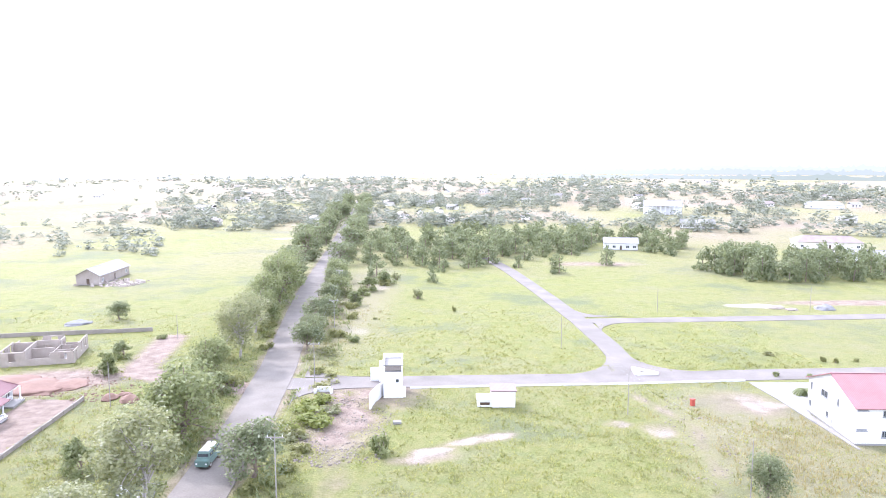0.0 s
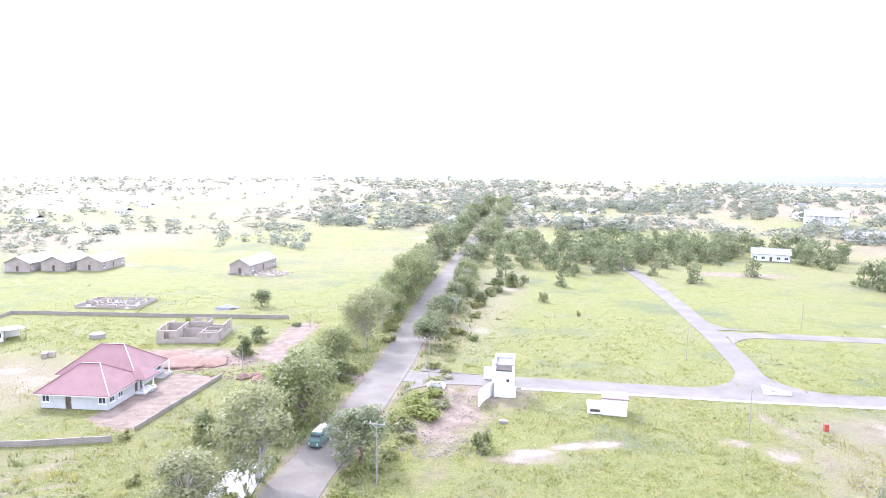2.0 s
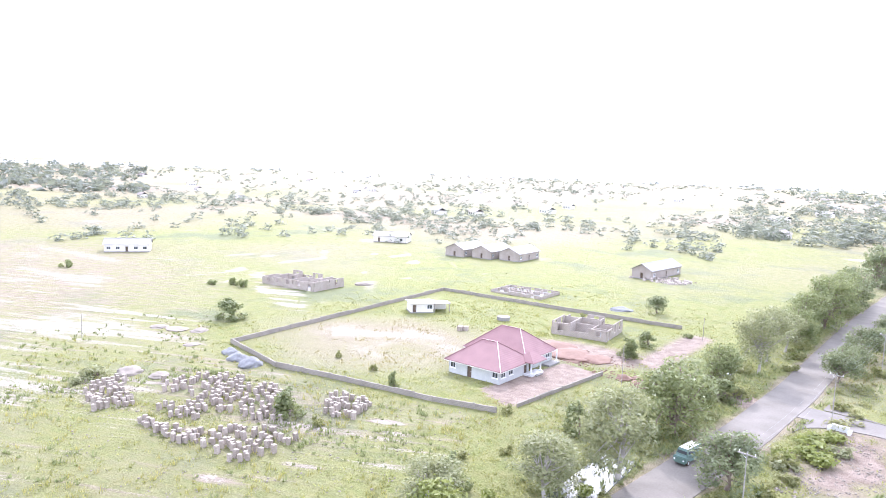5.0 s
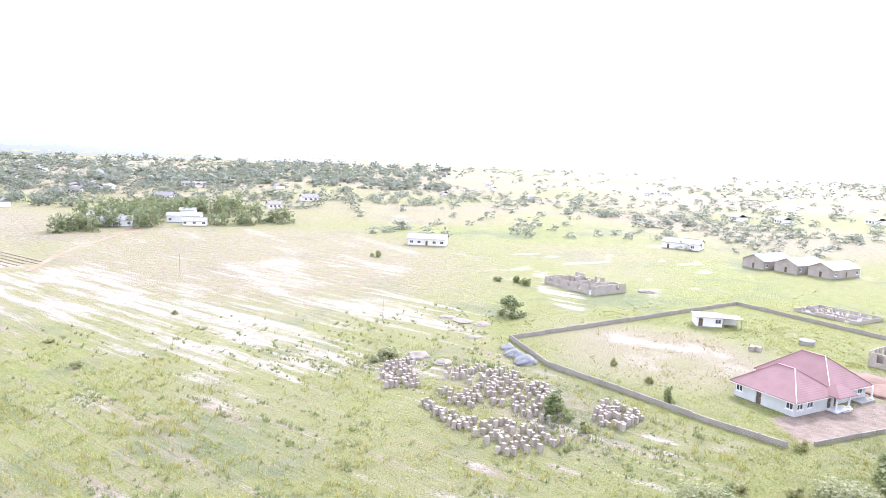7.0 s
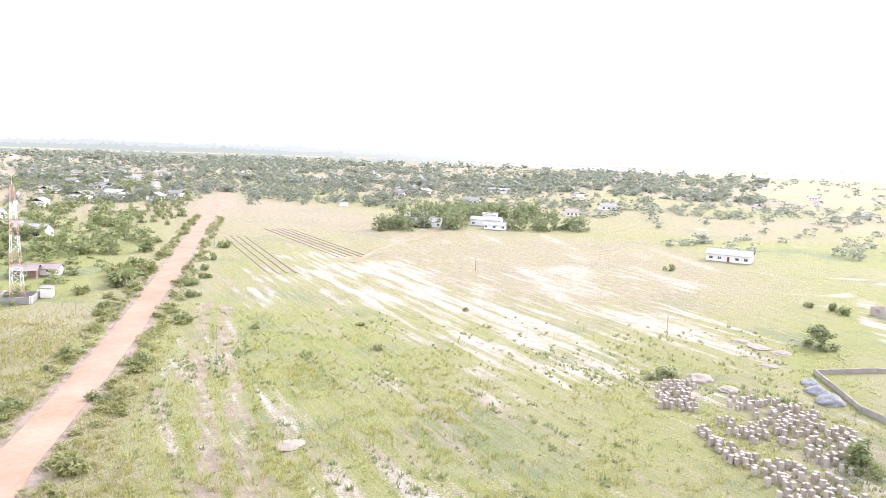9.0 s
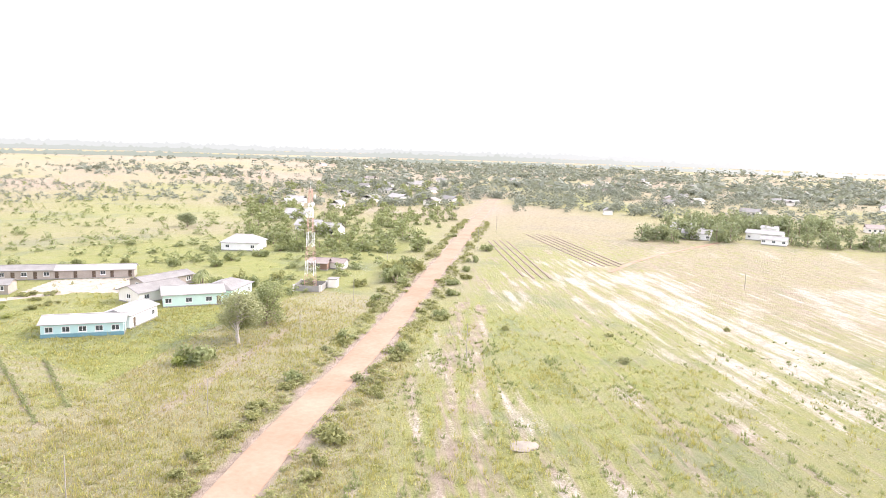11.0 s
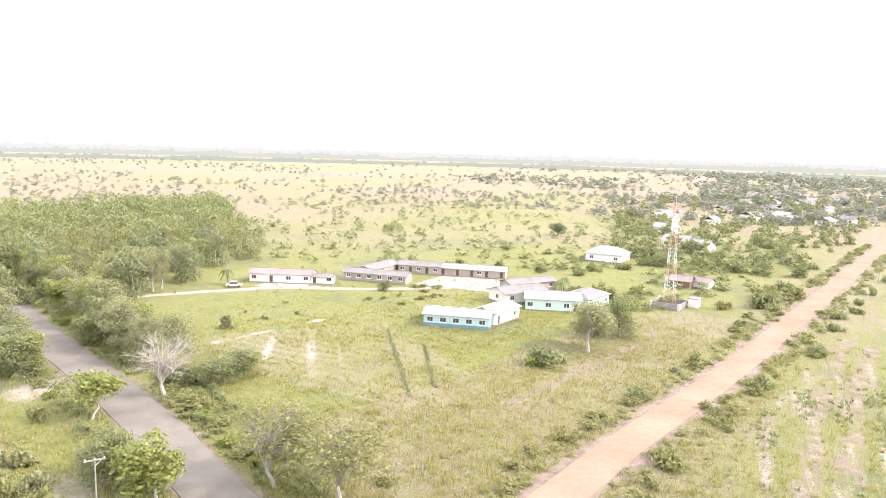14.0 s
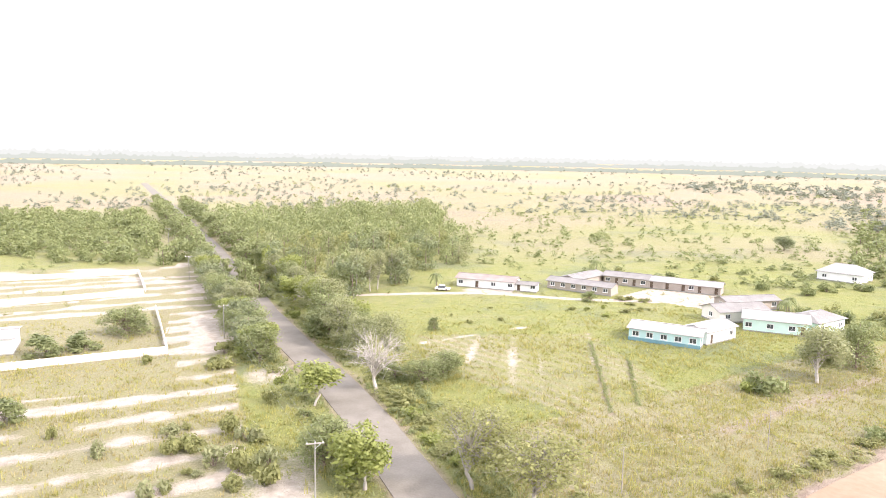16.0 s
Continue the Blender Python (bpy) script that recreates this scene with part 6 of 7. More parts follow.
# ---- bushes ----
for kind, x, y, r, h, v in (
    ("dark", 58.6, 119.6, 0.7, 0.9, 0), ("dark", 64.4, 119.8, 0.5, 0.6, 1), ("dark", 69.8, 119.9, 0.5, 0.6, 0), ("green", 71.9, 129, 0.6, 1.2, 0), ("green", 73.8, 128.3, 0.6, 1.1, 1), ("green", 78.1, 129, 0.5, 0.9, 0), ("olive", 64.2, 133.8, 1.6, 0.6, 1),
    ("dark", -7.8, 86.8, 1.7, 2.6, 0), ("bright", -19.5, 99, 3.0, 1.7, 0), ("bright", -18.0, 96, 2.7, 1.5, 1), ("bright", -20.6, 102.5, 2.6, 1.5, 0), ("bright", -19.2, 106, 2.2, 1.4, 1), ("pale", -17.0, 102, 2.2, 1.2, 0), ("bright", -21.4, 95.5, 2.0, 1.2, 2), ("pale", -19.8, 91, 2.0, 1.2, 1),
    ("green", -20.5, 92, 1.6, 1.3, 0), ("green", -18, 88, 1.3, 1.1, 1), ("green", 2.8, 174.3, 0.9, 1.4, 0), ("pale", -7, 190, 1.8, 3.0, 0), ("dark", -19, 144, 1.6, 1.6, 1),
    ("green", -22.5, 148, 2.0, 2.0, 0), ("green", -22, 166, 2.0, 1.8, 1), ("green", -23.5, 178, 2.2, 2.0, 0), ("dark", -22, 196, 2.4, 2.2, 0), ("green", -18, 212, 2.5, 2.6, 1), ("pale", -15, 222, 2.4, 3.0, 1),
    ("green", -38.5, 80, 1.8, 1.6, 0), ("green", -41, 88, 1.6, 1.4, 1), ("green", -38, 102, 1.6, 1.3, 0), ("green", -36.5, 78, 1.2, 1.2, 1), ("bright", -38, 56, 2.0, 1.6, 0), ("green", -30.5, 66.5, 1.2, 1.0, 1),
    ("green", -35.8, 138, 1.6, 1.4, 0), ("green", -37.5, 148, 1.6, 1.5, 1), ("green", -39.5, 158, 2.0, 1.8, 0), ("green", -42, 168, 2.0, 1.8, 1),
    ("green", -21.5, 70, 1.6, 1.3, 0), ("green", -20.5, 62, 1.8, 1.4, 1), ("green", -22, 76, 1.4, 1.2, 0), ("bright", -19.5, 82, 1.2, 1.0, 1),
    ("pale", -109, 40, 2.8, 1.8, 0), ("pale", -107, 37, 2.0, 1.2, 1), ("green", -69, 55, 1.2, 1.4, 0), ("green", -94, 77, 0.9, 1.2, 0), ("green", -84, 77, 0.9, 1.3, 1), ("green", -55.5, 79.5, 1.2, 1.1, 0),
    ("green", -49, 62, 1.4, 1.1, 1), ("green", -46, 68, 1.2, 1.0, 0), ("dark", -60, 146, 1.2, 1.2, 1), ("green", -86.5, 145, 1.0, 0.9, 0),
    ("dark", -224, 69.5, 2.2, 2.4, 0), ("dark", -166, 97.6, 2.0, 2.6, 1), ("dark", -170, 97, 1.6, 2.2, 0), ("dark", -174, 92, 1.6, 1.6, 1),
    ("green", -127, -38.5, 1.2, 1.0, 0), ("pale", -116, -12, 1.4, 1.2, 0), ("green", -151, 3.5, 0.9, 0.9, 1), ("green", -133, -18, 1.0, 0.8, 0),
    # along the dirt road
    ("dark", -104.5, -63.2, 2.0, 1.8, 0), ("green", -101, -62, 1.4, 1.3, 1), ("dark", -78.5, -57.0, 2.0, 1.9, 1), ("green", -75.5, -55.6, 1.5, 1.3, 0), ("green", -66.8, -54.4, 1.8, 1.4, 1), ("green", -64, -52.5, 1.5, 1.2, 0),
    ("dark", -136, -74, 2.2, 2.0, 0), ("green", -131, -72.5, 1.8, 1.6, 1), ("green", -126, -70, 1.4, 1.2, 0), ("dark", -131, -55.0, 2.2, 1.9, 1), ("green", -127.5, -53.5, 1.8, 1.5, 0), ("dark", -100.8, -49.5, 2.2, 2.0, 0),
    ("green", -97, -47.8, 1.8, 1.5, 1), ("green", -82, -43.2, 1.6, 1.4, 0), ("green", -79.5, -41.5, 1.2, 1.1, 1), ("green", -56.4, -36.2, 1.4, 1.3, 0), ("green", -53, -35, 1.2, 1.0, 1), ("green", -50.6, -50, 1.4, 1.0, 0), ("green", -57, -51.5, 1.4, 1.2, 0),
    ("dark", -153, -62, 2.0, 1.8, 0), ("dark", -166, -67.5, 2.6, 2.0, 1), ("green", -176, -68, 2.0, 1.8, 0), ("dark", -188, -73, 2.0, 2.0, 1), ("dark", -205, -78, 2.4, 2.4, 0), ("dark", -232, -84, 3.0, 3.0, 1),
    ("dark", -79.2, -77.2, 4.0, 3.4, 0), ("bright", -75.5, -77.5, 2.0, 1.8, 1), ("dark", -160, -82, 4.6, 4.4, 0), ("dark", -166, -85, 4.8, 4.8, 1), ("green", -172, -90, 4.6, 4.8, 0), ("green", -178, -87, 4.2, 4.2, 1), ("dark", -185, -91, 4.2, 3.8, 0),
    ("green", -150, -88, 2.8, 2.6, 0), ("green", -147, -80, 1.8, 1.5, 1), ("dark", -132, -103, 2.4, 3.0, 0), ("green", -128, -98, 2.2, 2.4, 1), ("green", -146, -112, 2.4, 2.6, 0),
    # sandy plots and roadside south
    ("olive", 5, -83, 2.0, 2.8, 0), ("pale", 3.2, -80, 2.2, 3.0, 1), ("pale", 7.5, -73.5, 2.0, 2.5, 0), ("olive", 10.5, -78.5, 2.2, 2.5, 1), ("olive", 12.4, -78, 1.8, 2.0, 0), ("pale", 21.2, -80, 1.8, 2.1, 1), ("olive", 4.6, -71, 2.0, 3.0, 0),
    ("pale", 13.8, -67.5, 2.0, 2.2, 1), ("olive", 1.6, -67, 2.2, 2.5, 0), ("pale", 1.0, -72, 2.2, 2.5, 0), ("olive", 27.3, -87, 0.8, 2.1, 1), ("olive", -0.5, -93, 1.8, 2.2, 0), ("olive", 4.8, -122, 3.0, 2.8, 1), ("olive", 18.5, -119, 1.6, 1.8, 0), ("olive", 5.5, -114, 3.2, 2.5, 1),
    ("olive", -19.8, -88, 2.4, 1.8, 0), ("olive", -20.5, -80, 2.0, 1.5, 1), ("olive", -20, -101, 2.4, 1.8, 0), ("bright", -20, -73, 1.9, 1.2, 1), ("olive", -22, -66, 2.0, 1.4, 0),
    ("green", -31, -53, 1.2, 1.0, 1), ("green", -48, -133, 0.9, 0.9, 0), ("green", -56, -134, 1.0, 0.9, 1), ("green", -97, -147, 2.4, 1.3, 0), ("green", -101, -144, 2.0, 1.1, 1), ("green", -120, -99, 1.4, 1.2, 0),
    ("dark", -128, -118, 2.4, 3.2, 0), ("dark", -134, -112, 2.6, 3.6, 1), ("green", -137, -118, 2.4, 3.0, 0), ("dark", -152, -140, 2.6, 2.6, 1), ("dark", -163, -143, 3.0, 2.8, 0), ("dark", -175, -142, 3.0, 2.6, 1), ("dark", -146, -150, 2.4, 2.4, 0), ("dark", -188, -144, 3.4, 3.0, 1), ("dark", -204, -152, 4, 4.0, 0),
    ("dark", -128, -170, 2.4, 2.6, 0), ("green", -140, -164, 2.0, 2.2, 1), ("green", -118, -182, 2.4, 2.2, 0), ("green", -134, -155, 1.8, 2.4, 0),
):
    bush(kind, x, y, r, h, "on the grass", v)

far_scrub = []


def thicket(poly, gap, share, kinds, r0, r1, where):
    """Loose scrub strewn over a plot; with no kinds, it joins the mass of far scrub."""
    rs = np.random.RandomState(len(kinds) * 7 + int(abs(poly[0][0])))
    for x, y in fill(poly, gap, rs, 0.6):
        if rs.rand() < share:
            r = rs.uniform(r0, r1)
            if not kinds:
                far_scrub.append((x, y, r * rs.uniform(0.8, 1.3), r))
                continue
            bush(kinds[rs.randint(len(kinds))], x, y, r, r * rs.uniform(0.6, 0.95), where, rs.randint(3))


thicket([(-150, -118), (-128, -122), (-124, -100), (-140, -90), (-152, -98)], 4.2, 0.45, (), 1.0, 2.6, "beside the school")
thicket([(-72, -140), (-96, -146), (-98, -134), (-80, -128)], 3.4, 0.6, ("green", "olive", "bright"), 0.6, 1.4, "at the edge of the school yard")
thicket([(-40, -136), (-62, -140), (-62, -150), (-34, -150)], 4.5, 0.35, ("green", "olive"), 0.5, 1.2, "on the grass")
thicket([(-150, -140), (-215, -160), (-215, -185), (-140, -178)], 6.0, 0.4, (), 1.2, 3.0, "on the savanna behind the school")
thicket([(-160, -92), (-205, -100), (-230, -140), (-180, -138), (-158, -118)], 6.0, 0.4, (), 1.2, 3.4, "between the village plots")
thicket([(-22, 128), (-17, 128), (-16, 176), (-24, 178)], 3.0, 0.14, ("green", "olive", "dark"), 0.6, 1.5, "beside the tarred road")
thicket([(-19.5, -52), (-27, -60), (-24.5, -106), (-16.2, -106)], 1.9, 0.62, (), 0.5, 1.3, "beside the tarred road")
thicket([(2, -62), (16, -64), (14, -86), (0, -88)], 3.6, 0.4, ("olive", "pale", "green"), 0.8, 1.8, "on sandy ground")
# ---- hedges of shrubs along the roads ----
def along_line(pts, s):
    for a, b in zip(pts, pts[1:]):
        a, b = Vector(a), Vector(b)
        d = (b - a).length
        if s <= d:
            return a.lerp(b, s / d), (b - a).normalized()
        s -= d
    return Vector(pts[-1]), (b - a).normalized()


hedge = np.random.RandomState(17)
shrubs = []
for pts, s0, s1, step, near_, far_, kinds, share in (
    (DIRT, 20, 330, 1.25, 3.6, 7.6, ("olive", "green", "olive", "pale"), 0.12),
    (TAR, 610, 800, 3.2, 5.2, 11.0, ("green", "olive", "bright"), 0.28),
    (TAR, 862, 1090, 2.0, 4.6, 8.5, ("green", "olive", "dark", "bright"), 0.22),
):
    s = s0
    while s < s1:
        p, d = along_line(pts, s)
        for side in (-1, 1):
            if hedge.rand() < 0.85:
                off = hedge.uniform(near_, far_) * side
                q = p + Vector((-d.y, d.x)) * off
                r = hedge.uniform(0.65, 1.85) * (1.0 + 0.9 * max(0.0, noise.noise((q.x * 0.12, q.y * 0.12, 2.0))))
                if hedge.rand() < share:
                    bush(kinds[hedge.randint(len(kinds))], q.x, q.y, r, r * hedge.uniform(0.65, 1.0), "along the roadside", hedge.randint(3))
                else:
                    shrubs.append((q.x, q.y, r * hedge.uniform(0.5, 0.9), r * 0.85))
        s += step * hedge.uniform(0.5, 1.5)


# ---- woods and scattered far trees ----
rng = np.random.RandomState(11)
def sized(spots, h0, h1, k=0.45):
    out = []
    for x, y in spots:
        h = rng.uniform(h0, h1)
        out.append((x, y, h, h * k * rng.uniform(0.85, 1.2)))
    return out


def scatter(count, near, reach, sector, h0, h1, wide=1.0, clump=0.0):
    """Trees strewn over a sector (degrees left of +y), thicker with distance."""
    out = []
    while len(out) < count:
        a, d = radians(rng.uniform(*sector)), near * (reach / near) ** rng.rand()
        x, y = -d * math.sin(a), d * math.cos(a)
        g = table_noise(np.array([x]), np.array([y]), 70 + d * 0.06, 30)[0]
        if rng.rand() > (1 - clump) + clump * np.clip((g - 0.35) * 3, 0, 1):
            continue
        xx, yy = np.array([x]), np.array([y])
        if min(near_line(xx, yy, TAR)[0], near_line(xx, yy, DIRT)[0], near_line(xx, yy, SIDE_ROAD)[0]) < 10:
            continue
        h = rng.uniform(h0, h1) * (1 + d / 2500)
        out.append((x, y, h, h * wide * rng.uniform(0.42, 0.8)))
    return out


rows_of_crop = []
for a, b in (((-66, -111), (-48.5, -75)), ((-67, -99), (-54, -76))):
    k = int(math.dist(a, b) / 0.55)
    for i in range(k):
        q = Vector(a).lerp(Vector(b), i / k)
        rows_of_crop.append((q.x + rng.normal() * 0.15, q.y + rng.normal() * 0.15, rng.uniform(0.35, 0.8), rng.uniform(0.3, 0.55)))
woods("crop_row", rows_of_crop, "leaf_mid", "two straight rows of low dark crop plants", 60, 1.1, False, 43)
woods("far_scrub", far_scrub, "leaf_mid", "dark-green scrub round the school and village plots", 190, 0.7, False, 45)
woods("low_scrub", scatter(800, 170, 520, (122, 200), 0.4, 1.1, 1.3, 0.9), "leaf_olive", "low olive scrub speckling the savanna", 34, 1.0, False, 46)
woods("scrub", shrubs, "leaf_olive", "ragged olive scrub along the road verges", 130, 0.75, False, 41)
wood = sized(fill([(-19, -150), (-31, -171), (-60, -190), (-88, -232), (-135, -435), (8, -400), (-3, -300), (-10, -215)], 8.0, rng, 0.6), 6, 13, 0.42)
near_wood, far_wood = [t for t in wood if t[1] > -255], [t for t in wood if t[1] <= -255]
woods("woodland", near_wood[::5], "leaf_pale", "pale green trees at the edge of the plantation wood", 640, 0.36, True, 21)
woods("woodland", near_wood[1::5] + near_wood[3::5], "leaf_mid", "dense green plantation wood beside the tarred road", 640, 0.36, True, 27)
woods("woodland", near_wood[2::5], "leaf_olive", "olive-green trees of the plantation wood", 640, 0.36, True, 39)
woods("woodland", near_wood[4::5], "leaf_dark", "dark-green trees of the plantation wood", 640, 0.36, True, 29)
woods("woodland", far_wood, "leaf_mid", "canopy of the green plantation wood", 210, 0.55, False, 28)
wood = sized(fill([(28, -236), (42, -233), (120, -290), (120, -430), (50, -395), (26, -330)], 6.5, rng), 5, 7.5, 0.5)
woods("low_woodland", wood, "leaf_mid", "low dark-green orchard of dense small trees", 160, 0.7, False, 22)
wood = sized(fill([(14, -225), (21, -225), (55, -395), (44, -400)], 6.5, rng), 7, 10, 0.42) + sized(fill([(-8, -172), (-5, -172), (6, -220), (-1, -220)], 5, rng), 5, 8, 0.45)
woods("roadside_woodland", wood, "leaf_mid", "green trees crowding the tarred road", 330, 0.6, True, 23)
wood = sized(fill([(-30, 240), (5, 243), (24, 262), (60, 282), (92, 282), (108, 300), (95, 340), (20, 345), (-30, 330)], 10.0, rng), 7, 11, 0.52)
wood += sized(fill([(88, 245), (98, 217), (128, 212), (150, 226), (150, 248), (110, 262)], 6.5, rng), 8, 11, 0.45)
wood += sized([(39.5, 236), (27, 248), (60, 255), (-22, 229), (9, 247), (0, 238), (-3, 218)], 5, 8, 0.5)
wood = [t for t in wood if not (58 < t[0] < 92 and 255 < t[1] < 306 and t[0] < 62 + (t[1] - 255) * 0.6)]
woods("estate_woodland", wood, "leaf_dark", "dense dark-green wood behind the green field", 520, 0.46, True, 24)
wood = sized(fill([(-305, -45), (-318, -28), (-330, -32), (-372, -40), (-420, -10), (-410, 40), (-372, 55), (-362, 30), (-352, -5), (-330, -2), (-318, 0), (-312, -20)], 8.5, rng), 7, 11, 0.5)
wood += sized(fill([(-298, -46), (-312, -44), (-314, -24), (-302, -22)], 6, rng) + fill([(-316, 18), (-330, 20), (-352, 60), (-330, 62)], 7, rng), 6, 9, 0.55)
woods("homestead_woodland", wood, "leaf_dark", "dark trees round the white homestead", 240, 0.62, True, 25)


# far trees and shrubs take the greyed leaf tones that stand in for haze
spots = scatter(1600, 400, 1600, (-45, 22), 4, 8, 1.5, 0.85)
woods("far_trees", [t for t in spots if math.hypot(t[0], t[1]) < 850], "leaf_sun_haze", "scattered green trees of the far town", 84, 0.8, False, 31)
woods("far_trees", [t for t in spots if math.hypot(t[0], t[1]) >= 850], "leaf_sun_haze", "scattered green trees of the far town", 22, 1.6, False, 315)
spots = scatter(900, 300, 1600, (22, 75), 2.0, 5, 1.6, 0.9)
woods("far_trees", [t for t in spots if math.hypot(t[0], t[1]) < 850], "leaf_sun_haze", "scattered trees on the far plain", 84, 0.8, False, 32)
woods("far_trees", [t for t in spots if math.hypot(t[0], t[1]) >= 850], "leaf_sun_haze", "scattered trees on the far plain", 22, 1.6, False, 325)
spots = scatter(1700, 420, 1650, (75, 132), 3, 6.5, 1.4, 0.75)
woods("far_trees", [t for t in spots if math.hypot(t[0], t[1]) < 850], "leaf_haze", "scattered trees and far villages' groves", 84, 0.8, False, 33)
woods("far_trees", [t for t in spots if math.hypot(t[0], t[1]) >= 850], "leaf_haze", "scattered trees and far villages' groves", 22, 1.6, False, 335)
woods("far_trees", scatter(950, 640, 1650, (68, 124), 4, 8, 1.5, 0.6) + scatter(130, 760, 1600, (118, 142), 3, 6, 1.4, 0.95), "leaf_haze", "dense far groves and villages under the horizon", 18, 1.9, False, 338)
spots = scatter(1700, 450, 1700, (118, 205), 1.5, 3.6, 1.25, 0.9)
woods("savanna_shrubs", [t for t in spots if math.hypot(t[0], t[1]) < 850], "leaf_haze", "hazy shrubs and trees far over the savanna", 84, 0.8, False, 37)
woods("savanna_shrubs", [t for t in spots if math.hypot(t[0], t[1]) >= 850], "leaf_haze", "hazy shrubs and trees far over the savanna", 22, 1.6, False, 375)
woods("savanna_shrubs", scatter(680, 215, 800, (120, 205), 1.2, 3.4, 1.2, 0.95), "leaf_mid", "round shrubs dotted over the savanna", 80, 0.85, False, 34)
woods("village_trees", scatter(260, 235, 700, (112.5, 130), 2.5, 6.5, clump=0.6), "leaf_mid", "trees and hedges of a village beyond the dirt road", 130, 0.9, True, 36)

# ---- far houses ----
first = {}
def far_house(x, y, turn, s, roof):
    key = roof
    words = {"pale_roof": "small pale house with a bright sheet roof far off", "rusty_roof": "small house with a rusty roof far off", "grey_roof": "small grey-roofed house far off"}[roof]
    m = Matrix.LocRotScale((x, y, 0), Euler((0, 0, radians(turn))), (s, s, 1 + (s - 1) * 0.3))
    if key not in first:
        ob = thing("house", 0, 0, 0, words, "house", "far houses")
        part("wall", box(-6, 6, -4, 4, 0, 3.0), M["cream_paint"], ob)
        part("roof", gable_roof(12, 8, 3.0, 1.8, 0.5, 0), M[roof], ob)
        for x0 in (-4.5, -1.0, 2.5):
            part("window", box(x0, x0 + 1.6, -4.05, -4.003, 1.0, 2.1), M["glass"], ob)
        ob.matrix_basis = m
        first[key] = ob
    else:
        src = first[key]
        keep, src.scale = src.scale.copy(), (1, 1, 1)
        copy_thing(src, m)
        src.scale = keep


for count, near, reach, sector in ((48, 430, 1500, (-40, 20)), (16, 420, 1300, (25, 72)), (34, 420, 1400, (78, 125)), (9, 400, 800, (112, 128))):
    for x, y, h, r in scatter(count, near, reach, sector, 5, 8):
        far_house(x, y, rng.choice([0, 15, -20, 80, 100]) + rng.uniform(-8, 8), rng.uniform(0.6, 1.1), rng.choice(["pale_roof", "grey_roof", "pale_roof", "rusty_roof", "grey_roof"]))


# ---- grass ----
def grass(name, count, mat, height, region, seed, label, width=0.10, blades=3, spread=0.18, droop=1.2):
    """Tufts of bent blades, sown where region says."""
    rs = np.random.RandomState(seed)
    x, y = rs.uniform(-150, 70, count * 4), rs.uniform(-165, 185, count * 4)
    fade = np.clip((185 - y) / 70, 0, 1) * np.clip((y + 165) / 50, 0, 1) * np.clip((x + 150) / 50, 0, 1)
    keep = region(x, y) * fade > rs.rand(len(x))
    gone = np.minimum(np.minimum(near_line(x, y, TAR) - 3.8, near_line(x, y, DIRT) - 3.5), np.minimum(near_line(x, y, GATE_ROAD) - 3.5, np.minimum(near_line(x, y, SIDE_ROAD) - 2.6, near_line(x, y, BACK_ROAD) - 2.8)))
    keep &= ~inside(x, y, [(51.8, 117.5), (80, 117.5), (80, 88), (54, 87)])
    keep &= (gone > 0) & ((np.hypot(x - 8, y - 5) > 42))
    x, y = x[keep][:count], y[keep][:count]
    size = 0.5 + rs.rand(len(x))
    x, y, size = np.repeat(x, blades), np.repeat(y, blades), np.repeat(size, blades)
    n = len(x)
    h = height * size * (0.7 + 0.6 * rs.rand(n))
    a = rs.uniform(0, 6.28, n)
    lean = rs.uniform(0.25 * droop, droop, n) * h
    dx, dy = np.cos(a), np.sin(a)
    w = width * (0.6 + 0.8 * rs.rand(n))
    x, y = x + dx * spread * size * rs.rand(n), y + dy * spread * size * rs.rand(n)
    z = np.full(n, -0.08)
    tri = np.stack([np.stack([x - dy * w, y + dx * w, z], -1), np.stack([x + dy * w, y - dx * w, z], -1), np.stack([x + dx * lean, y + dy * lean, z + h], -1)], 1)
    tagged(new(name, cards(name, tri, 3, M[mat])), label, "grass", kind="stuff")


def lush(x, y):
    s, e, d, _ = soils(x, y)
    clump = table_noise(x, y, 2.2, 41) * 0.6 + table_noise(x, y, 9, 42) * 0.6
    row = 0.5 + 0.5 * np.sin(2 * math.pi * (-x * 0.616 + y * 0.788) / 2.6 + 2.5 * table_noise(x, y, 28, 2))
    rows = np.where(inside(x, y, WEST_FIELD), 0.25 + 1.1 * row ** 2, 1.0)
    return np.clip(1.1 - 1.6 * s - 1.2 * e - 0.6 * d, 0, 1) * np.clip(clump * 1.6 - 0.35, 0, 1) * rows


def dryish(x, y):
    s, e, d, _ = soils(x, y)
    clump = table_noise(x, y, 2.6, 43) * 0.7 + table_noise(x, y, 11, 44) * 0.5
    return np.clip(1.3 * d - 0.2 - 1.2 * s - e, 0, 1) * np.clip(clump * 1.6 - 0.35, 0, 1)


grass("grass", 46000, "grass_blade", 0.22, lush, 51, "tufts of fresh green grass over the fields", 0.085, 6, 0.45)
grass("weeds", 6000, "tall_blade", 0.26, lambda x, y: np.clip(lush(x, y) + dryish(x, y), 0, 1) * (table_noise(x, y, 5, 61) > 0.6), 53, "taller olive weeds in loose patches", 0.07)
def verge(x, y):
    d = near_line(x, y, TAR)
    return ((d > 4.0) & (d < 13 - 4 * (x > -20))) * np.clip(table_noise(x, y, 3.5, 46) * 1.8 - 0.5, 0, 1) * (np.abs(y) > 38) * (inside(x, y, [(-22, 80), (-5, 80), (-5, 121), (-24, 121)]) < 0.5)


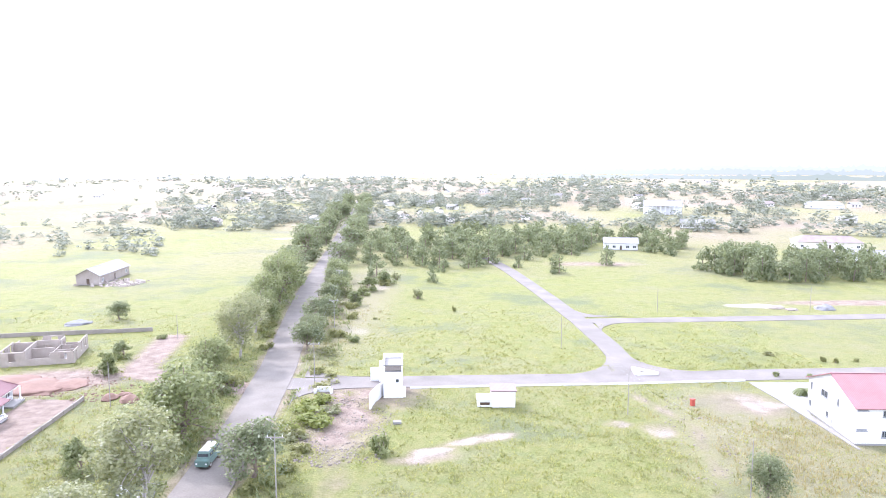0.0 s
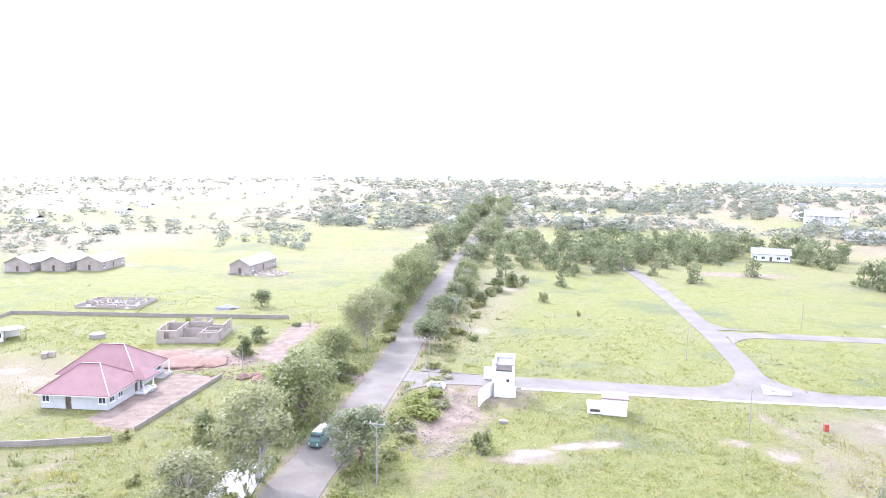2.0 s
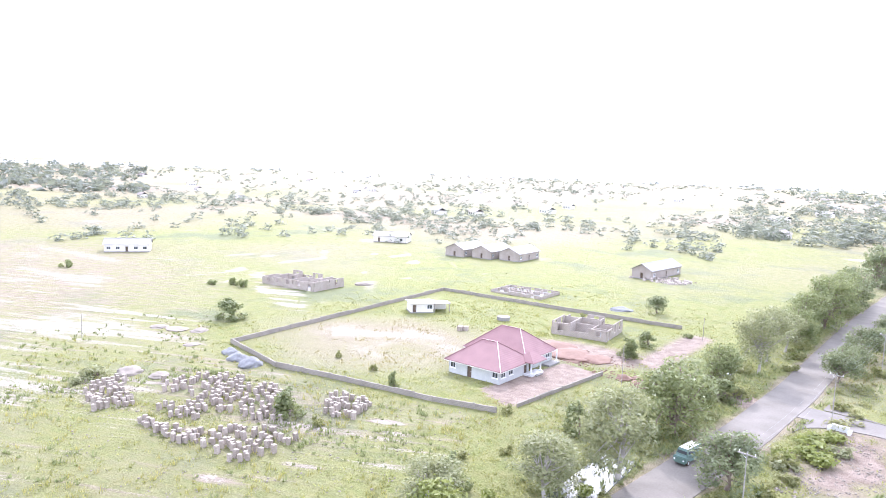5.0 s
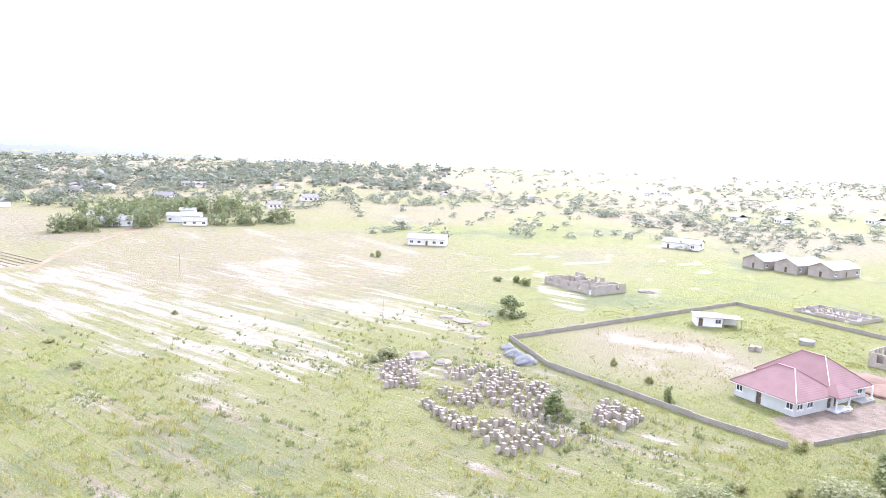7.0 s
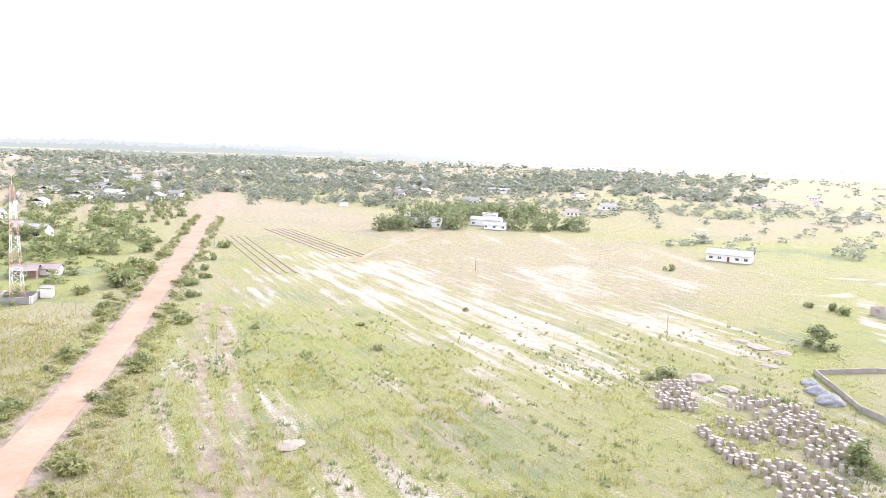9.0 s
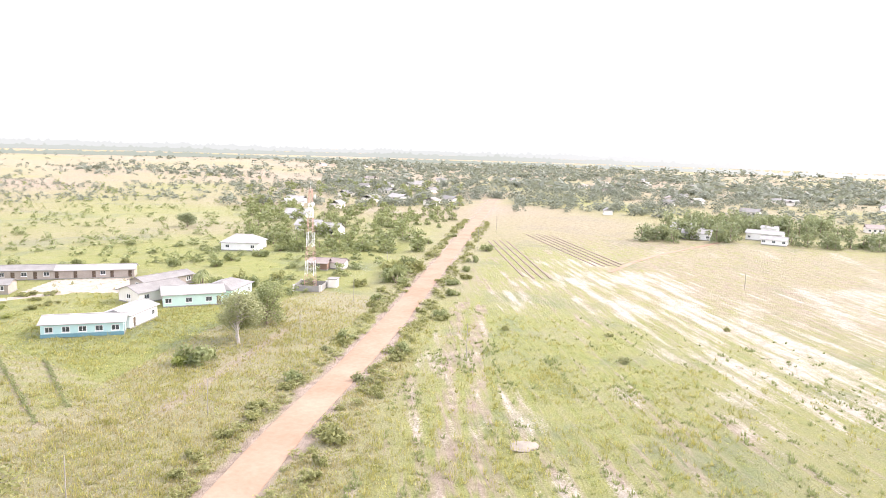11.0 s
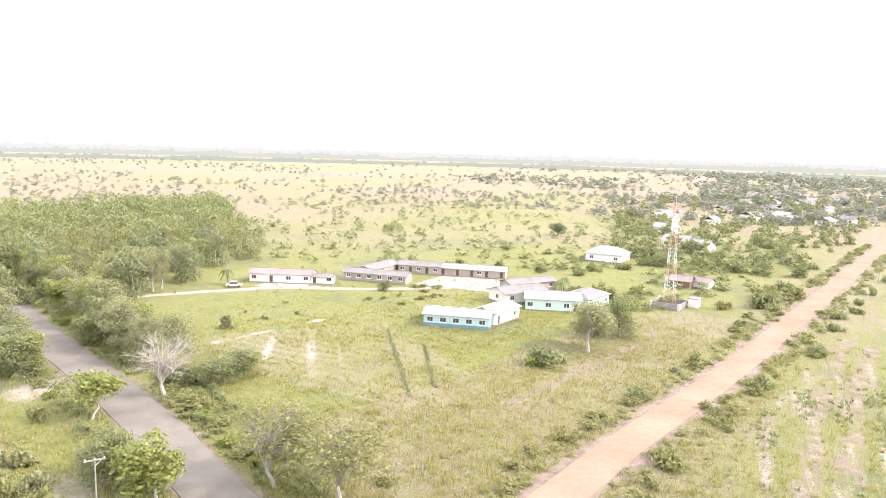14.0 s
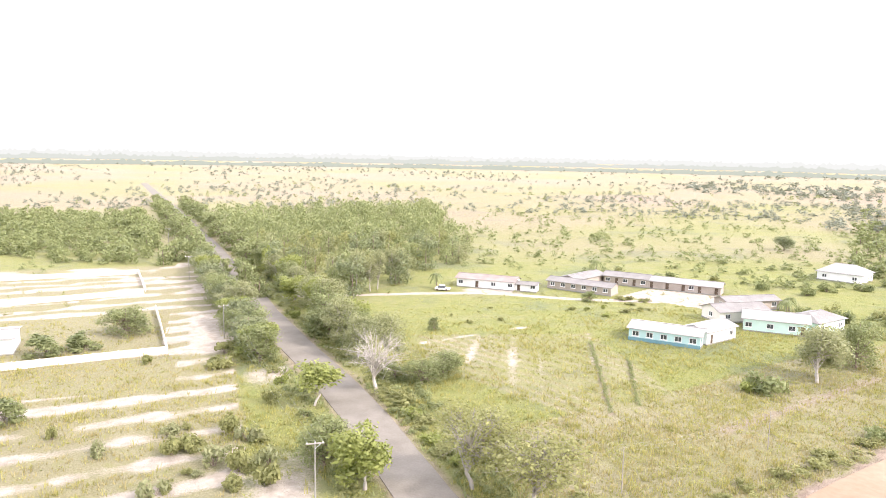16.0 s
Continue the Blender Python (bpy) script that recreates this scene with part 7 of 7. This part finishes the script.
grass("undergrowth", 34000, "leaf_mid", 0.7, verge, 54, "rank green undergrowth along the tarred road", 0.16)
def tallish(x, y):
    s, e, d, _ = soils(x, y)
    spot = np.clip(table_noise(x, y, 4.5, 47) * 1.2 + table_noise(x, y, 14, 48) * 0.9 - 0.75, 0, 1)
    zone = ((x < -17) & (y < -38) & (y > -135) & (x > -125)) | ((x < -45) & (x > -125) & (y > -48) & (y < 12)) | ((x > -5) & (y < -52))
    return (zone + 0.5 * inside(x, y, WEST_FIELD)).clip(0, 1) * spot * np.clip(1.2 - 1.5 * s - e, 0, 1)


grass("tall_grass", 30000, "tall_blade", 0.58, tallish, 55, "tall yellow-green grass in uneven clumps", 0.045, 9, 0.4, 0.6)
def clods(x, y):
    """Rough tussocks on the turned rows of the west field."""
    s, e, d, _ = soils(x, y)
    ca, sa = math.cos(radians(31.5)), math.sin(radians(31.5))
    u, v = x * ca + y * sa, -x * sa + y * ca + 2.0 * (table_noise(x, y, 55, 70) - 0.5)
    row = table_noise(u / 15, v / 1.25, 1.0, 72)
    return inside(x, y, WEST_FIELD) * (np.clip(4 * (row - 0.55), 0, 1) + 0.9 * np.clip(4 * (s - 0.18), 0, 1) * np.clip(3 * table_noise(x, y, 1.1, 73) - 1.6, 0, 1)) * np.clip(1.6 * table_noise(x, y, 6, 74) - 0.3, 0, 1)


def rough(x, y):
    """Coarse darker tufts strewn over the meadows."""
    s, e, d, _ = soils(x, y)
    return np.clip(1.0 - 1.5 * s - e, 0, 1) * np.clip(4 * table_noise(x, y, 1.7, 75) - 2.6, 0, 1) * np.clip(2.2 * table_noise(x, y, 13, 76) - 0.6, 0, 1)


grass("tussocks", 26000, "leaf_mid", 0.42, clods, 56, "rough olive tussocks along old ploughed rows", 0.12, 8, 0.38, 0.7)
grass("rough_grass", 22000, "leaf_olive", 0.30, rough, 57, "coarse darker tufts scattered through the meadows", 0.09, 8, 0.5, 0.9)
grass("dry_grass", 110000, "straw", 0.42, dryish, 52, "tall straw-coloured dry grass along the dirt road", 0.045, 4, 0.25, 0.6)


# ---- glowing backdrop with painted haze ----
def distance_ring(radius, low, high, tone, seed):
    """A far line of trees and rising land that glows, its haze painted in and brighter towards the sun."""
    rs = np.random.RandomState(seed)
    n = 2400
    bm = bmesh.new()
    rows = []
    for i in range(n):
        a = 2 * math.pi * i / n
        h = low + (high - low) * (0.5 + 0.5 * noise.noise((math.cos(a) * 22, math.sin(a) * 22, seed))) + 0.8 * (high - low) * rs.rand() ** 3
        x, y = radius * math.cos(a), radius * math.sin(a)
        rows.append((bm.verts.new((x, y, -2)), bm.verts.new((x, y, h)), bm.verts.new((x * 1.01, y * 1.01, h)), bm.verts.new((x * 1.01, y * 1.01, -2))))
    for p, q in zip(rows, rows[1:] + rows[:1]):
        for k in range(3):
            bm.faces.new((p[k], q[k], q[k + 1], p[k + 1]))
    m = bpy.data.materials.new("glowing_haze")
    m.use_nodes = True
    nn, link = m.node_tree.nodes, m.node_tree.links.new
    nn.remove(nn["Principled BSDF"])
    # self-lit tone in place of haze, mixed paler on the sun's side
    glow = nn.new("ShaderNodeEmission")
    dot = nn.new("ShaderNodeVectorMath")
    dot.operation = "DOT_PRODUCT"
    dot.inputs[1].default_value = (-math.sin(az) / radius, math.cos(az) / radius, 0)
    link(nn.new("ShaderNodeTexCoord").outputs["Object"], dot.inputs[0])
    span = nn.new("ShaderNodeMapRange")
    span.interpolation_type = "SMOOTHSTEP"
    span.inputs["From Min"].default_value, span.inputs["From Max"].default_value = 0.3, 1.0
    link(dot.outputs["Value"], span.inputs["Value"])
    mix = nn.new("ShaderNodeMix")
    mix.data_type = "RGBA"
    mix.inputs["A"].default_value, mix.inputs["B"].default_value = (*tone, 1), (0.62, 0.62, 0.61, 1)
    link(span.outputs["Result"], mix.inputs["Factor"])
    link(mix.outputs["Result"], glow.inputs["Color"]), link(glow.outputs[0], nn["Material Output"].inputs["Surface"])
    whole("backdrop", bm, m, "glowing pale line of far trees with haze painted in", "backdrop", kind="structure")


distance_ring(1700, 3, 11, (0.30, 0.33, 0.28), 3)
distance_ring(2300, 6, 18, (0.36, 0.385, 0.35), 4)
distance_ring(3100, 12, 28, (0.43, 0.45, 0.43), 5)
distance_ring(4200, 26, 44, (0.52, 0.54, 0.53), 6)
